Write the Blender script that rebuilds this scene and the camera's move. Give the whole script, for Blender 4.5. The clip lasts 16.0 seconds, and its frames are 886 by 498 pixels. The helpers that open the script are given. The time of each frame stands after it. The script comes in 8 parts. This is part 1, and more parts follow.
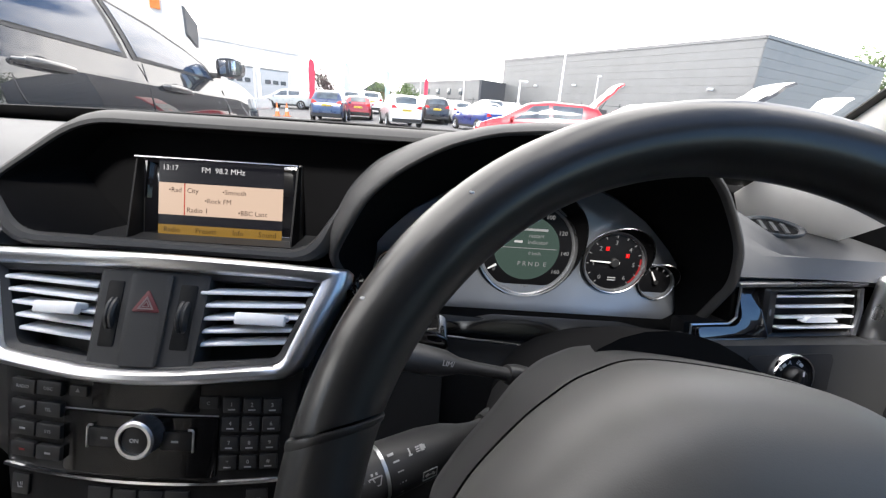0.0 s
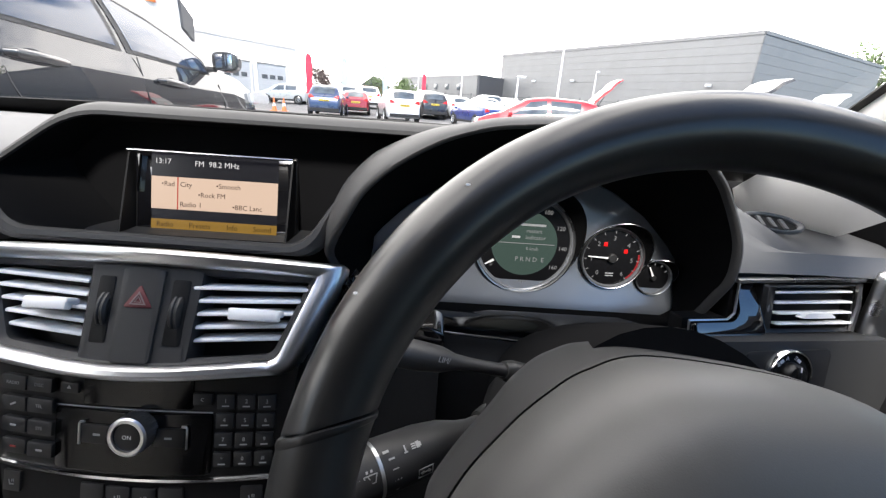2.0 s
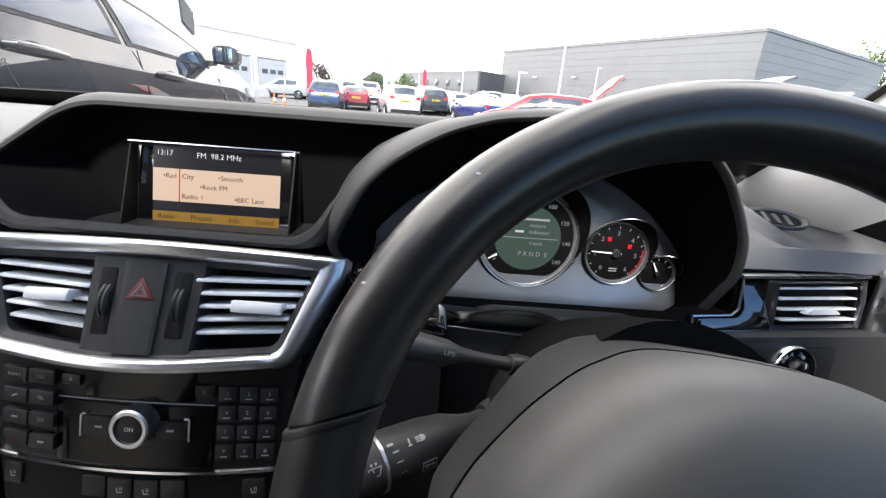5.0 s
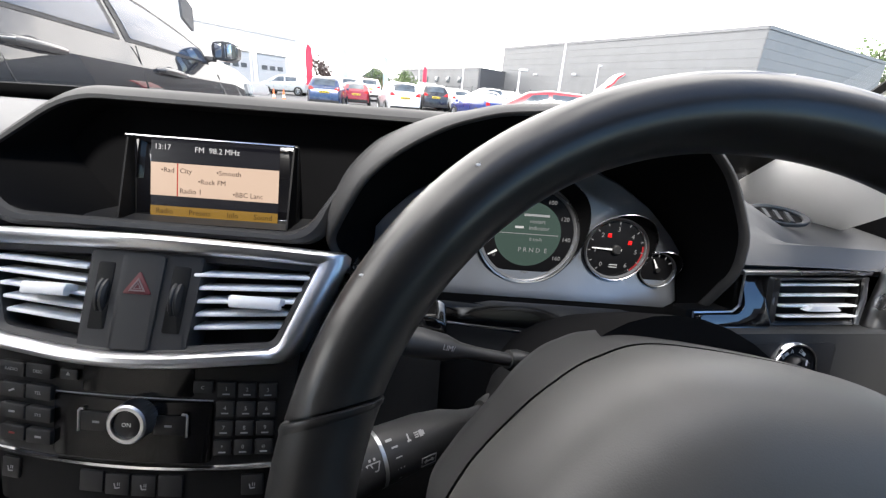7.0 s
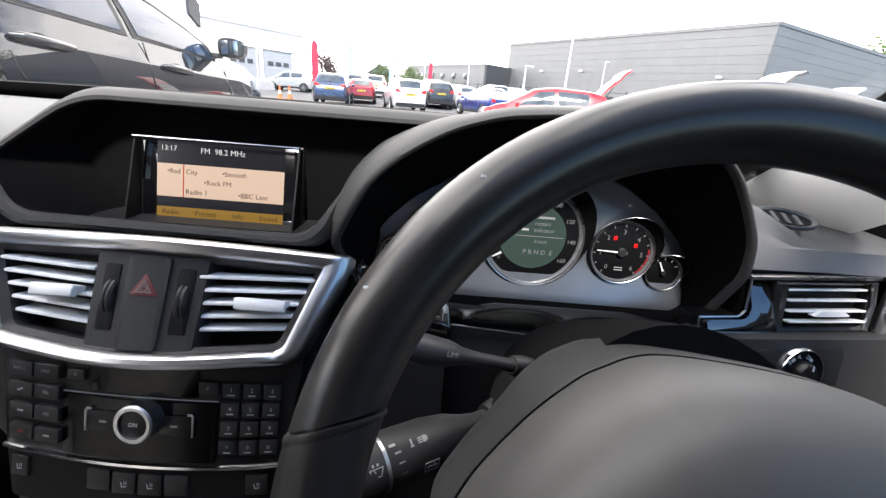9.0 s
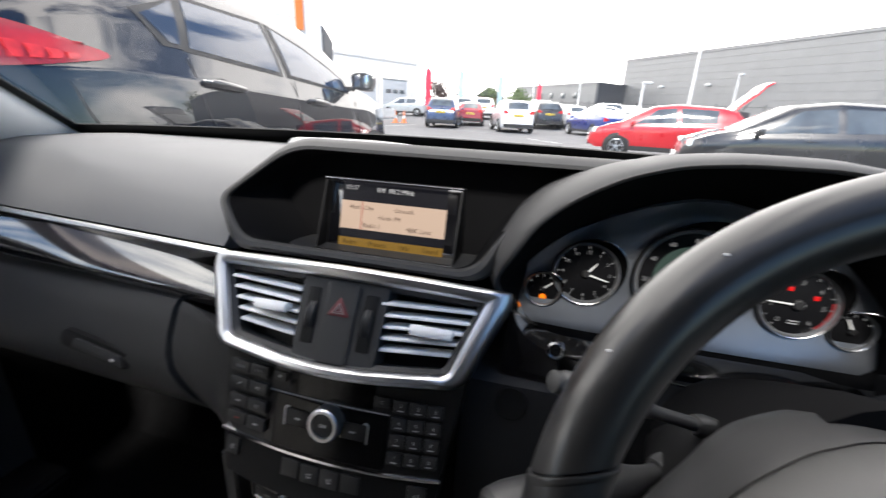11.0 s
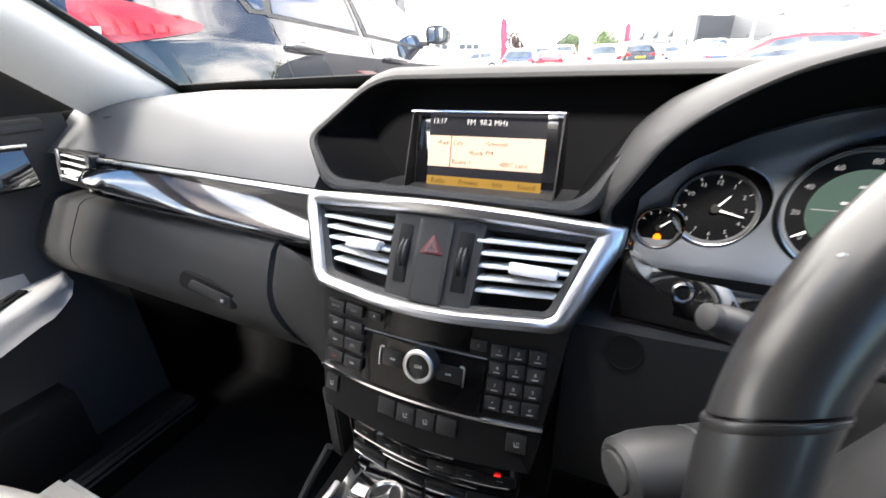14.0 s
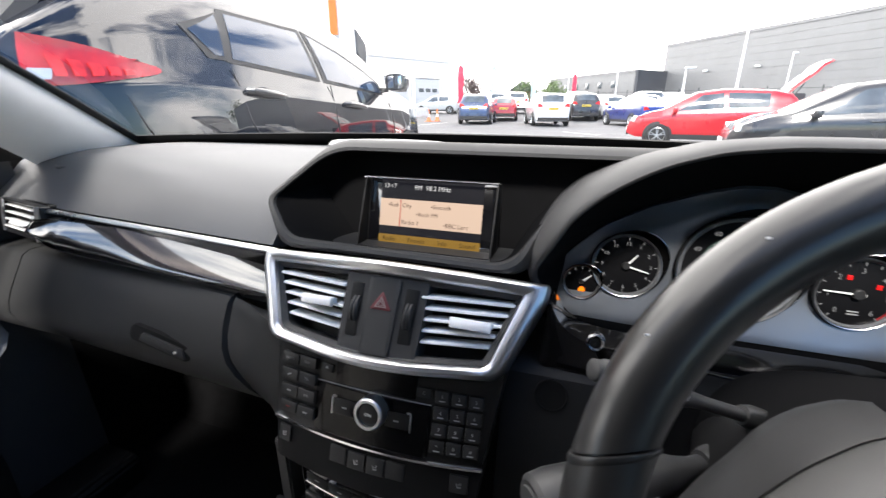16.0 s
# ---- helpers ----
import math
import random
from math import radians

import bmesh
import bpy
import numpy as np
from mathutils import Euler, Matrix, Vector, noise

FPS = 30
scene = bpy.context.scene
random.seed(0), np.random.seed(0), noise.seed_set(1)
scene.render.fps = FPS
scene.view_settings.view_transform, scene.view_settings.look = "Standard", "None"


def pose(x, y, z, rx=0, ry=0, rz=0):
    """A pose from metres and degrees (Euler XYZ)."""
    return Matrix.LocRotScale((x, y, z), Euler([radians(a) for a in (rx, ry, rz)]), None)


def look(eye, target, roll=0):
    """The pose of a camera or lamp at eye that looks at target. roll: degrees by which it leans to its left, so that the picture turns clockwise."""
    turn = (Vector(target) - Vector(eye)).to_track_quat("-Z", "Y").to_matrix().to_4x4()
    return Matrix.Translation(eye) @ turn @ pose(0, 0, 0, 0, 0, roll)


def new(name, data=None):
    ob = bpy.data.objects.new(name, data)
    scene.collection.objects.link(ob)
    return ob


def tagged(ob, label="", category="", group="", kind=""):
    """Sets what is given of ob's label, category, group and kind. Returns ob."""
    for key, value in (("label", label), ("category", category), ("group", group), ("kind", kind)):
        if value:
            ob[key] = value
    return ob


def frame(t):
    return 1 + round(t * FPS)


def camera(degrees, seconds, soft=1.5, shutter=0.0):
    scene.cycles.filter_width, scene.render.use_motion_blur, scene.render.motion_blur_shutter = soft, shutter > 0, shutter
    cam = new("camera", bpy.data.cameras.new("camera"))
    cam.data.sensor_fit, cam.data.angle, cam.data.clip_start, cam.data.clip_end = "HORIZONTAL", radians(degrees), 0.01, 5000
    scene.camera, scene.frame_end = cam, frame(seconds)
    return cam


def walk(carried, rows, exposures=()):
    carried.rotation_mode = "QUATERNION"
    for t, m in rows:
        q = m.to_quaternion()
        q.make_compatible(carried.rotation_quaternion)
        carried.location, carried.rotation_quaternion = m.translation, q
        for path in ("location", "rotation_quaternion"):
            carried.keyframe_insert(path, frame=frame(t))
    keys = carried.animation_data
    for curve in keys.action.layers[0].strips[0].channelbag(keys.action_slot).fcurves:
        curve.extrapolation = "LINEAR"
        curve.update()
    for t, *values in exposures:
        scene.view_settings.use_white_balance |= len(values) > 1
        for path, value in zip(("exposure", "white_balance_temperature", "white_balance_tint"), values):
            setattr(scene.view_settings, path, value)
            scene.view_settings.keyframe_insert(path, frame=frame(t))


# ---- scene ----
cam = camera(93.0, 16.0, 1.3, 0.5)
PATH = [
    (0, (0.247, 0.14, 1.07), (0.269, 2.038, 0.439), 3.8),
    (0.5, (0.247, 0.143, 1.068), (0.274, 2.035, 0.418), 4.1),
    (1, (0.246, 0.144, 1.066), (0.271, 2.034, 0.413), 4.0),
    (1.5, (0.247, 0.144, 1.067), (0.274, 2.033, 0.409), 4.0),
    (2, (0.248, 0.144, 1.068), (0.282, 2.035, 0.419), 4.0),
    (2.5, (0.247, 0.143, 1.068), (0.279, 2.034, 0.418), 4.0),
    (3, (0.247, 0.144, 1.067), (0.282, 2.034, 0.413), 4.0),
    (3.5, (0.248, 0.144, 1.066), (0.283, 2.033, 0.411), 3.9),
    (4, (0.247, 0.145, 1.065), (0.283, 2.032, 0.404), 4.0),
    (6.5, (0.243, 0.146, 1.064), (0.277, 2.03, 0.394), 4.7),
    (7, (0.245, 0.147, 1.062), (0.283, 2.028, 0.385), 4.5),
    (7.5, (0.246, 0.148, 1.06), (0.288, 2.026, 0.374), 4.5),
    (8, (0.246, 0.15, 1.058), (0.295, 2.024, 0.358), 4.6),
    (8.2, (0.246, 0.15, 1.057), (0.293, 2.024, 0.359), 4.7),
    (10.3, (0.221, 0.142, 1.088), (0.08, 2.026, 0.434), 4.4),
    (10.5, (0.212, 0.132, 1.084), (0.021, 2.023, 0.46), 4.5),
    (11, (0.188, 0.126, 1.089), (-0.268, 1.967, 0.453), 2.8),
    (11.5, (0.156, 0.122, 1.086), (-0.658, 1.811, 0.391), -0.1),
    (12, (0.111, 0.117, 1.069), (-0.963, 1.602, 0.266), -1.5),
    (12.5, (0.083, 0.142, 1.016), (-0.975, 1.507, 0.008), -1.8),
    (13, (0.092, 0.16, 0.993), (-0.859, 1.558, -0.074), -1.4),
    (13.5, (0.13, 0.161, 1.018), (-0.7, 1.711, 0.065), -1.3),
    (14, (0.162, 0.144, 1.052), (-0.61, 1.802, 0.243), -1.9),
    (14.5, (0.184, 0.135, 1.068), (-0.499, 1.867, 0.339), -1.5),
    (15, (0.209, 0.128, 1.089), (-0.375, 1.926, 0.438), -2.5),
    (15.5, (0.214, 0.124, 1.09), (-0.35, 1.93, 0.439), -1.8),
    (16, (0.189, 0.116, 1.089), (-0.428, 1.904, 0.438), 0.0),
]
EXPOSURES = [(0, 1.75, 6550, 10), (4.2, 1.75, 6550, 10), (8.2, 1.8, 6550, 10), (10.5, 1.65, 6550, 10), (11, 1.55, 6550, 10), (11.5, 1.15, 6650, 10), (12, 2.0, 6750, 10), (12.5, 2.36, 6900, 10), (13.2, 2.5, 6900, 10), (14, 2.75, 6750, 10), (14.5, 3.1, 6550, 10), (15, 3.17, 6550, 10), (15.5, 2.35, 6550, 10), (16, 1.85, 6550, 10)]
walk(cam, [(t, look(eye, target, roll)) for t, eye, target, roll in PATH], EXPOSURES)

# ---- world, sun ----
world = bpy.data.worlds.new("sky_world")
scene.world = world
world.use_nodes = True
wn, wl = world.node_tree.nodes, world.node_tree.links
wn.clear()
sky = wn.new("ShaderNodeTexSky")
sky.sky_type = 'NISHITA'
sky.sun_disc = False
sky.sun_elevation = radians(44)
sky.sun_rotation = radians(181)
sky.dust_density = 0.15
sky.ozone_density = 3.0
wtc = wn.new("ShaderNodeTexCoord")
wmap = wn.new("ShaderNodeMapping")
wmap.inputs["Scale"].default_value = (1.6, 1.6, 1.9)
wmap.inputs["Location"].default_value = (5.49, 5.62, 1.3)
cloud = wn.new("ShaderNodeTexNoise")
cloud.inputs["Scale"].default_value = 1.7
cloud.inputs["Detail"].default_value = 9
cloud.inputs["Roughness"].default_value = 0.58
cr = wn.new("ShaderNodeValToRGB")
cr.color_ramp.elements[0].position, cr.color_ramp.elements[1].position = 0.47, 0.575
deep = wn.new("ShaderNodeHueSaturation")
deep.inputs["Saturation"].default_value = 1.12
deep.inputs["Value"].default_value = 0.65
cmix = wn.new("ShaderNodeMix")
cmix.data_type = 'RGBA'
cmix.inputs[7].default_value = (13.6, 13.2, 12.9, 1)
bg = wn.new("ShaderNodeBackground")
bg.inputs["Strength"].default_value = 0.15
wo = wn.new("ShaderNodeOutputWorld")
wl.new(wtc.outputs["Generated"], wmap.inputs["Vector"])
wl.new(wmap.outputs["Vector"], cloud.inputs["Vector"])
wsep = wn.new("ShaderNodeSeparateXYZ")
bank = wn.new("ShaderNodeMath")
bank.operation = 'MULTIPLY_ADD'
bank.inputs[1].default_value = 0.20
wl.new(wtc.outputs["Generated"], wsep.inputs["Vector"])
wl.new(wsep.outputs["Y"], bank.inputs[0])
wl.new(cloud.outputs["Fac"], bank.inputs[2])
lee = wn.new("ShaderNodeMath")
lee.operation = 'MULTIPLY_ADD'
lee.inputs[1].default_value = -0.15
wl.new(wsep.outputs["X"], lee.inputs[0])
wl.new(bank.outputs["Value"], lee.inputs[2])
zenith = wn.new("ShaderNodeMath")
zenith.operation = 'MULTIPLY_ADD'
zenith.inputs[1].default_value = 0.04
wl.new(wsep.outputs["Z"], zenith.inputs[0])
wl.new(lee.outputs["Value"], zenith.inputs[2])
wl.new(zenith.outputs["Value"], cr.inputs["Fac"])
wl.new(cr.outputs["Color"], cmix.inputs[0])
wl.new(sky.outputs["Color"], deep.inputs["Color"])
wl.new(deep.outputs["Color"], cmix.inputs[6])
wl.new(cmix.outputs[2], bg.inputs["Color"])
wl.new(bg.outputs["Background"], wo.inputs["Surface"])

sun = new("sun", bpy.data.lights.new("sun", 'SUN'))
sun.data.energy = 2.2
sun.data.angle = radians(8)
sun.data.color = (1.0, 0.96, 0.9)
sun.matrix_world = look((0.3, -9.5, 11.2), (0, 2, 0))


# ---- materials ----
def mat(name, color, rough=0.5, metal=0.0, grain=0.0, grain_scale=800.0, var=0.12, var_scale=8.0, coat=0.0,
        coat_rough=0.05, spec=0.5, island=0.0, bump=0.0, bump_scale=20.0, rough_var=0.08, coat_ior=1.5):
    """A painted, moulded or woven surface: colour varied at two scales, fine grain as relief."""
    m = bpy.data.materials.new(name)
    m.use_nodes = True
    n, l = m.node_tree.nodes, m.node_tree.links
    b = n["Principled BSDF"]
    b.inputs["Metallic"].default_value = metal
    b.inputs["Specular IOR Level"].default_value = spec
    b.inputs["Coat Weight"].default_value = coat
    b.inputs["Coat Roughness"].default_value = coat_rough
    b.inputs["Coat IOR"].default_value = coat_ior
    tc = n.new("ShaderNodeTexCoord")
    big = n.new("ShaderNodeTexNoise")
    big.inputs["Scale"].default_value = var_scale
    big.inputs["Detail"].default_value = 6
    l.new(tc.outputs["Object"], big.inputs["Vector"])
    ramp = n.new("ShaderNodeMapRange")
    ramp.inputs["From Min"].default_value, ramp.inputs["From Max"].default_value = 0.3, 0.7
    ramp.inputs["To Min"].default_value, ramp.inputs["To Max"].default_value = 1 - var, 1 + var
    l.new(big.outputs["Fac"], ramp.inputs["Value"])
    last = ramp.outputs["Result"]
    if island:
        info = n.new("ShaderNodeObjectInfo")
        r2 = n.new("ShaderNodeMapRange")
        r2.inputs["To Min"].default_value, r2.inputs["To Max"].default_value = 1 - island, 1 + island
        l.new(info.outputs["Random"], r2.inputs["Value"])
        mu = n.new("ShaderNodeMath")
        mu.operation = 'MULTIPLY'
        l.new(last, mu.inputs[0])
        l.new(r2.outputs["Result"], mu.inputs[1])
        last = mu.outputs["Value"]
    vm = n.new("ShaderNodeVectorMath")
    vm.operation = 'SCALE'
    vm.inputs[0].default_value = color
    l.new(last, vm.inputs["Scale"])
    l.new(vm.outputs["Vector"], b.inputs["Base Color"])
    rr = n.new("ShaderNodeMapRange")
    rr.inputs["From Min"].default_value, rr.inputs["From Max"].default_value = 0.3, 0.7
    rr.inputs["To Min"].default_value, rr.inputs["To Max"].default_value = max(0.0, rough - rough_var * rough), min(1.0, rough + rough_var)
    l.new(big.outputs["Fac"], rr.inputs["Value"])
    l.new(rr.outputs["Result"], b.inputs["Roughness"])
    norm = None
    if grain:
        fine = n.new("ShaderNodeTexNoise")
        fine.inputs["Scale"].default_value = grain_scale
        fine.inputs["Detail"].default_value = 3
        l.new(tc.outputs["Object"], fine.inputs["Vector"])
        bp = n.new("ShaderNodeBump")
        bp.inputs["Strength"].default_value = grain
        bp.inputs["Distance"].default_value = 0.00022
        l.new(fine.outputs["Fac"], bp.inputs["Height"])
        norm = bp
    if bump:
        mid = n.new("ShaderNodeTexNoise")
        mid.inputs["Scale"].default_value = bump_scale
        mid.inputs["Detail"].default_value = 3
        l.new(tc.outputs["Object"], mid.inputs["Vector"])
        bp = n.new("ShaderNodeBump")
        bp.inputs["Strength"].default_value = bump
        bp.inputs["Distance"].default_value = 0.01
        l.new(mid.outputs["Fac"], bp.inputs["Height"])
        if norm:
            l.new(norm.outputs["Normal"], bp.inputs["Normal"])
        norm = bp
    if norm:
        l.new(norm.outputs["Normal"], b.inputs["Normal"])
    return m


def glow(name, color, strength):
    m = bpy.data.materials.new(name)
    m.use_nodes = True
    b = m.node_tree.nodes["Principled BSDF"]
    b.inputs["Base Color"].default_value = (*[c * 0.05 for c in color], 1)
    b.inputs["Emission Color"].default_value = (*color, 1)
    b.inputs["Emission Strength"].default_value = strength
    b.inputs["Roughness"].default_value = 0.25
    return m


def pane(name, tint, amount, rough=0.0):
    """Thin glass: clear with a Fresnel gloss; amount is what passes straight through."""
    m = bpy.data.materials.new(name)
    m.use_nodes = True
    n, l = m.node_tree.nodes, m.node_tree.links
    n.clear()
    tr = n.new("ShaderNodeBsdfTransparent")
    tr.inputs["Color"].default_value = (*[c * amount for c in tint], 1)
    gl = n.new("ShaderNodeBsdfGlossy")
    gl.inputs["Roughness"].default_value = rough
    lw = n.new("ShaderNodeLayerWeight")
    lw.inputs["Blend"].default_value = 0.5
    pw = n.new("ShaderNodeMath")
    pw.operation = 'POWER'
    pw.inputs[1].default_value = 4.0
    l.new(lw.outputs["Facing"], pw.inputs[0])
    fr = n.new("ShaderNodeMapRange")
    fr.inputs["To Min"].default_value, fr.inputs["To Max"].default_value = 0.04, 1.0
    l.new(pw.outputs["Value"], fr.inputs["Value"])
    mx = n.new("ShaderNodeMixShader")
    o = n.new("ShaderNodeOutputMaterial")
    l.new(fr.outputs["Result"], mx.inputs["Fac"])
    l.new(tr.outputs["BSDF"], mx.inputs[1])
    l.new(gl.outputs["BSDF"], mx.inputs[2])
    l.new(mx.outputs["Shader"], o.inputs["Surface"])
    return m


DASH = mat("soft_dash_plastic", (0.086, 0.087, 0.09), 0.50, grain=0.35, grain_scale=1400, var=0.08, var_scale=5, spec=0.45)
DASH_LOW = mat("hard_grey_plastic", (0.031, 0.0313, 0.032), 0.55, grain=0.3, grain_scale=1300, var=0.1, spec=0.3)
BLACK = mat("matt_black_plastic", (0.004, 0.004, 0.0045), 0.6, grain=0.2, grain_scale=1500, var=0.15, spec=0.25)
SATIN_BLACK = mat("satin_black_panel", (0.010, 0.010, 0.0105), 0.3, grain=0.08, grain_scale=1500, var=0.1, spec=0.4)
PIANO = mat("piano_black_lacquer", (0.004, 0.004, 0.005), 0.06, coat=1.0, coat_rough=0.03, var=0.2, var_scale=14, bump=0.003, bump_scale=9, coat_ior=1.9)
SILVER = mat("satin_silver_trim", (0.62, 0.625, 0.64), 0.28, metal=1.0, var=0.05, grain=0.05, grain_scale=900)
CHROME = mat("bright_chrome", (0.80, 0.81, 0.83), 0.08, metal=1.0, var=0.04)
SLAT = mat("silver_painted_slat", (0.86, 0.862, 0.868), 0.4, metal=0.05, var=0.05)
GREY_PANEL = mat("graphite_switch_panel", (0.036, 0.036, 0.0365), 0.5, grain=0.2, grain_scale=1200, var=0.08, spec=0.3)
BUTTON = mat("black_rubbery_button", (0.020, 0.020, 0.0205), 0.42, grain=0.15, grain_scale=1600, var=0.1, spec=0.4)
WHEEL_LEATHER = mat("black_leather_rim", (0.007, 0.007, 0.0075), 0.40, grain=0.10, grain_scale=1100, var=0.25, var_scale=18, rough_var=0.18, spec=0.38, coat=0.4, coat_rough=0.2, coat_ior=1.6)
PAD = mat("airbag_pad_plastic", (0.062, 0.0612, 0.0605), 0.46, grain=0.22, grain_scale=1700, var=0.06)
LEATHER = mat("pale_grey_leather", (0.555, 0.535, 0.50), 0.48, grain=0.35, grain_scale=420, var=0.05, var_scale=10, bump=0.08, bump_scale=28)
GREY_LEATHER_LIGHT = mat("light_grey_leather", (0.36, 0.355, 0.35), 0.5, grain=0.4, grain_scale=420, var=0.05, var_scale=10)
GREY_LEATHER = mat("mid_grey_leather", (0.25, 0.248, 0.246), 0.5, grain=0.4, grain_scale=420, var=0.06, var_scale=10, bump=0.06, bump_scale=20)
DOOR_GREY = mat("dark_door_vinyl", (0.034, 0.035, 0.037), 0.5, grain=0.3, grain_scale=1200, var=0.08)
HEADLINER = mat("light_grey_fabric", (0.80, 0.79, 0.77), 0.9, grain=0.4, grain_scale=900, var=0.05, spec=0.15)
CARPET = mat("black_carpet", (0.006, 0.006, 0.0065), 0.95, grain=0.9, grain_scale=500, var=0.3, var_scale=60, spec=0.1)
MAT_FELT = mat("black_velour_mat", (0.008, 0.008, 0.008), 0.95, grain=0.9, grain_scale=700, var=0.3, var_scale=40, spec=0.1)
CLUSTER_SILVER = mat("brushed_cluster_silver", (0.33, 0.357, 0.40), 0.34, metal=0.85, var=0.06, grain=0.1, grain_scale=900)
DIAL = mat("black_dial_face", (0.006, 0.006, 0.0068), 0.35, var=0.1, spec=0.2)
DIAL_RING = mat("pale_dial_ring", (0.22, 0.225, 0.235), 0.35, metal=0.5, var=0.05)
SCREEN_HOOD = mat("padded_hood_plastic", (0.029, 0.0292, 0.030), 0.52, grain=0.3, grain_scale=1400, var=0.08, var_scale=5, spec=0.3)
# near black so that deep recesses carry their shade in the colour
RECESS = mat("shade_black_lining", (0.006, 0.006, 0.0065), 0.95, grain=0.3, grain_scale=1200, var=0.15, spec=0.04)
DIAL_HOOD = mat("soft_black_hood", (0.040, 0.040, 0.041), 0.55, grain=0.3, grain_scale=1400, var=0.12, spec=0.35)
STALK = mat("dark_grey_stalk_plastic", (0.026, 0.026, 0.027), 0.42, grain=0.15, grain_scale=1500, var=0.1, spec=0.45)
HOOD = mat("dark_hood_plastic", (0.016, 0.016, 0.0168), 0.6, grain=0.3, grain_scale=1400, var=0.15, spec=0.25)
GLOSS_BLACK = mat("gloss_black_panel", (0.003, 0.003, 0.0035), 0.10, var=0.2, spec=0.3)
PRINT = mat("white_print", (0.75, 0.75, 0.75), 0.5, var=0.03)
DIM_PRINT = mat("grey_print", (0.34, 0.34, 0.345), 0.5, var=0.03)
RED_LENS = mat("dark_red_plastic", (0.090, 0.008, 0.012), 0.5, var=0.1)
RED_PRINT = mat("red_print", (0.22, 0.012, 0.014), 0.4, var=0.05)
FRIT = mat("black_ceramic_band", (0.004, 0.004, 0.004), 0.5, var=0.1)
CARD = mat("printed_window_card", (0.34, 0.29, 0.30), 0.6, var=0.1, var_scale=5)
CARD_INK = mat("violet_card_ink", (0.15, 0.12, 0.40), 0.6, var=0.1)

DARK_CHROME = mat("dark_chrome", (0.22, 0.22, 0.23), 0.22, metal=1.0, var=0.05)
HAZARD_LINE = mat("pinkish_print", (0.20, 0.14, 0.14), 0.7, var=0.05)
SCREEN_BG = glow("screen_black", (0.02, 0.02, 0.03), 0.12)
SCREEN_CREAM = glow("screen_cream", (0.90, 0.66, 0.50), 0.225)
SCREEN_AMBER = glow("screen_amber", (0.44, 0.25, 0.045), 0.17)
SCREEN_WHITE = glow("screen_white", (0.9, 0.88, 0.88), 0.22)
SCREEN_TEXT = glow("screen_dark_text", (0.16, 0.09, 0.07), 0.14)
SCREEN_AMBER_TEXT = glow("screen_brown_text", (0.075, 0.035, 0.01), 0.12)
SCREEN_RED = glow("screen_red_line", (0.6, 0.05, 0.03), 0.22)
DIAL_GREEN = glow("dial_display_green", (0.08, 0.125, 0.105), 0.20)
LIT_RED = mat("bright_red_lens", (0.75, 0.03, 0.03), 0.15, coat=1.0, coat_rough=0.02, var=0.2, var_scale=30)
LAMP_ORANGE = glow("orange_warning_light", (1.0, 0.22, 0.01), 0.5)
LAMP_RED = glow("red_warning_light", (1.0, 0.02, 0.02), 0.3)
DIAL_WHITE = glow("lit_dial_white", (0.5, 0.5, 0.5), 0.15)

WINDSCREEN = pane("windscreen_glass", (1.0, 1.0, 1.0), 0.93)
SIDE_GLASS = pane("side_glass", (0.98, 1.0, 0.99), 0.9)


# ---- builders ----
def finish(bm, sharp=35.0):
    bmesh.ops.remove_doubles(bm, verts=bm.verts, dist=1e-6)
    bmesh.ops.recalc_face_normals(bm, faces=bm.faces)
    lim = radians(sharp)
    for fc in bm.faces:
        fc.smooth = True
    for e in bm.edges:
        if len(e.link_faces) == 2 and e.calc_face_angle(0.0) > lim:
            e.smooth = False
        elif len(e.link_faces) != 2:
            e.smooth = True


def part(name, bm, material, parent=None, label="", sharp=35.0):
    """Links a bmesh as one mesh object, under a thing or a part."""
    finish(bm, sharp)
    me = bpy.data.meshes.new(name)
    bm.to_mesh(me)
    bm.free()
    me.materials.append(material)
    ob = new(name, me)
    if parent is not None:
        ob.parent = parent
        ob.matrix_parent_inverse = Matrix.Identity(4)
    if label:
        tagged(ob, label)
    return ob


def thing(name, label, category, group="", kind="", at=(0, 0, 0)):
    ob = new(name)
    ob.empty_display_size = 0.05
    return tagged(ob, label, category, group, kind)


def solid(name, bm, material, label, category, group="", kind="", sharp=35.0):
    return tagged(part(name, bm, material, None, "", sharp), label, category, group, kind)


def plane_frame(origin, up, xdir=(1, 0, 0)):
    """Local x along xdir, local y along up, local z out of the face."""
    x, y = Vector(xdir).normalized(), Vector(up).normalized()
    z = x.cross(y).normalized()
    y = z.cross(x)
    return Matrix(((x.x, y.x, z.x, origin[0]), (x.y, y.y, z.y, origin[1]), (x.z, y.z, z.z, origin[2]), (0, 0, 0, 1)))


def rbox(bm, c, s, bev=0.001, m=None, seg=2):
    made = bmesh.ops.create_cube(bm, size=1.0)["verts"]
    bmesh.ops.transform(bm, matrix=Matrix.Translation(c) @ Matrix.Diagonal((*s, 1)), verts=made)
    edges = list({e for v in made for e in v.link_edges})
    if bev:
        out = bmesh.ops.bevel(bm, geom=edges, offset=min(bev, min(s) * 0.45), segments=seg, profile=0.5, affect='EDGES')
        made = list({v for v in out["verts"]} | {v for v in made if v.is_valid})
    if m is not None:
        bmesh.ops.transform(bm, matrix=m, verts=made)
    return made


def box(s, c=(0, 0, 0), bev=0.001, m=None, seg=2):
    bm = bmesh.new()
    rbox(bm, c, s, bev, m, seg)
    return bm


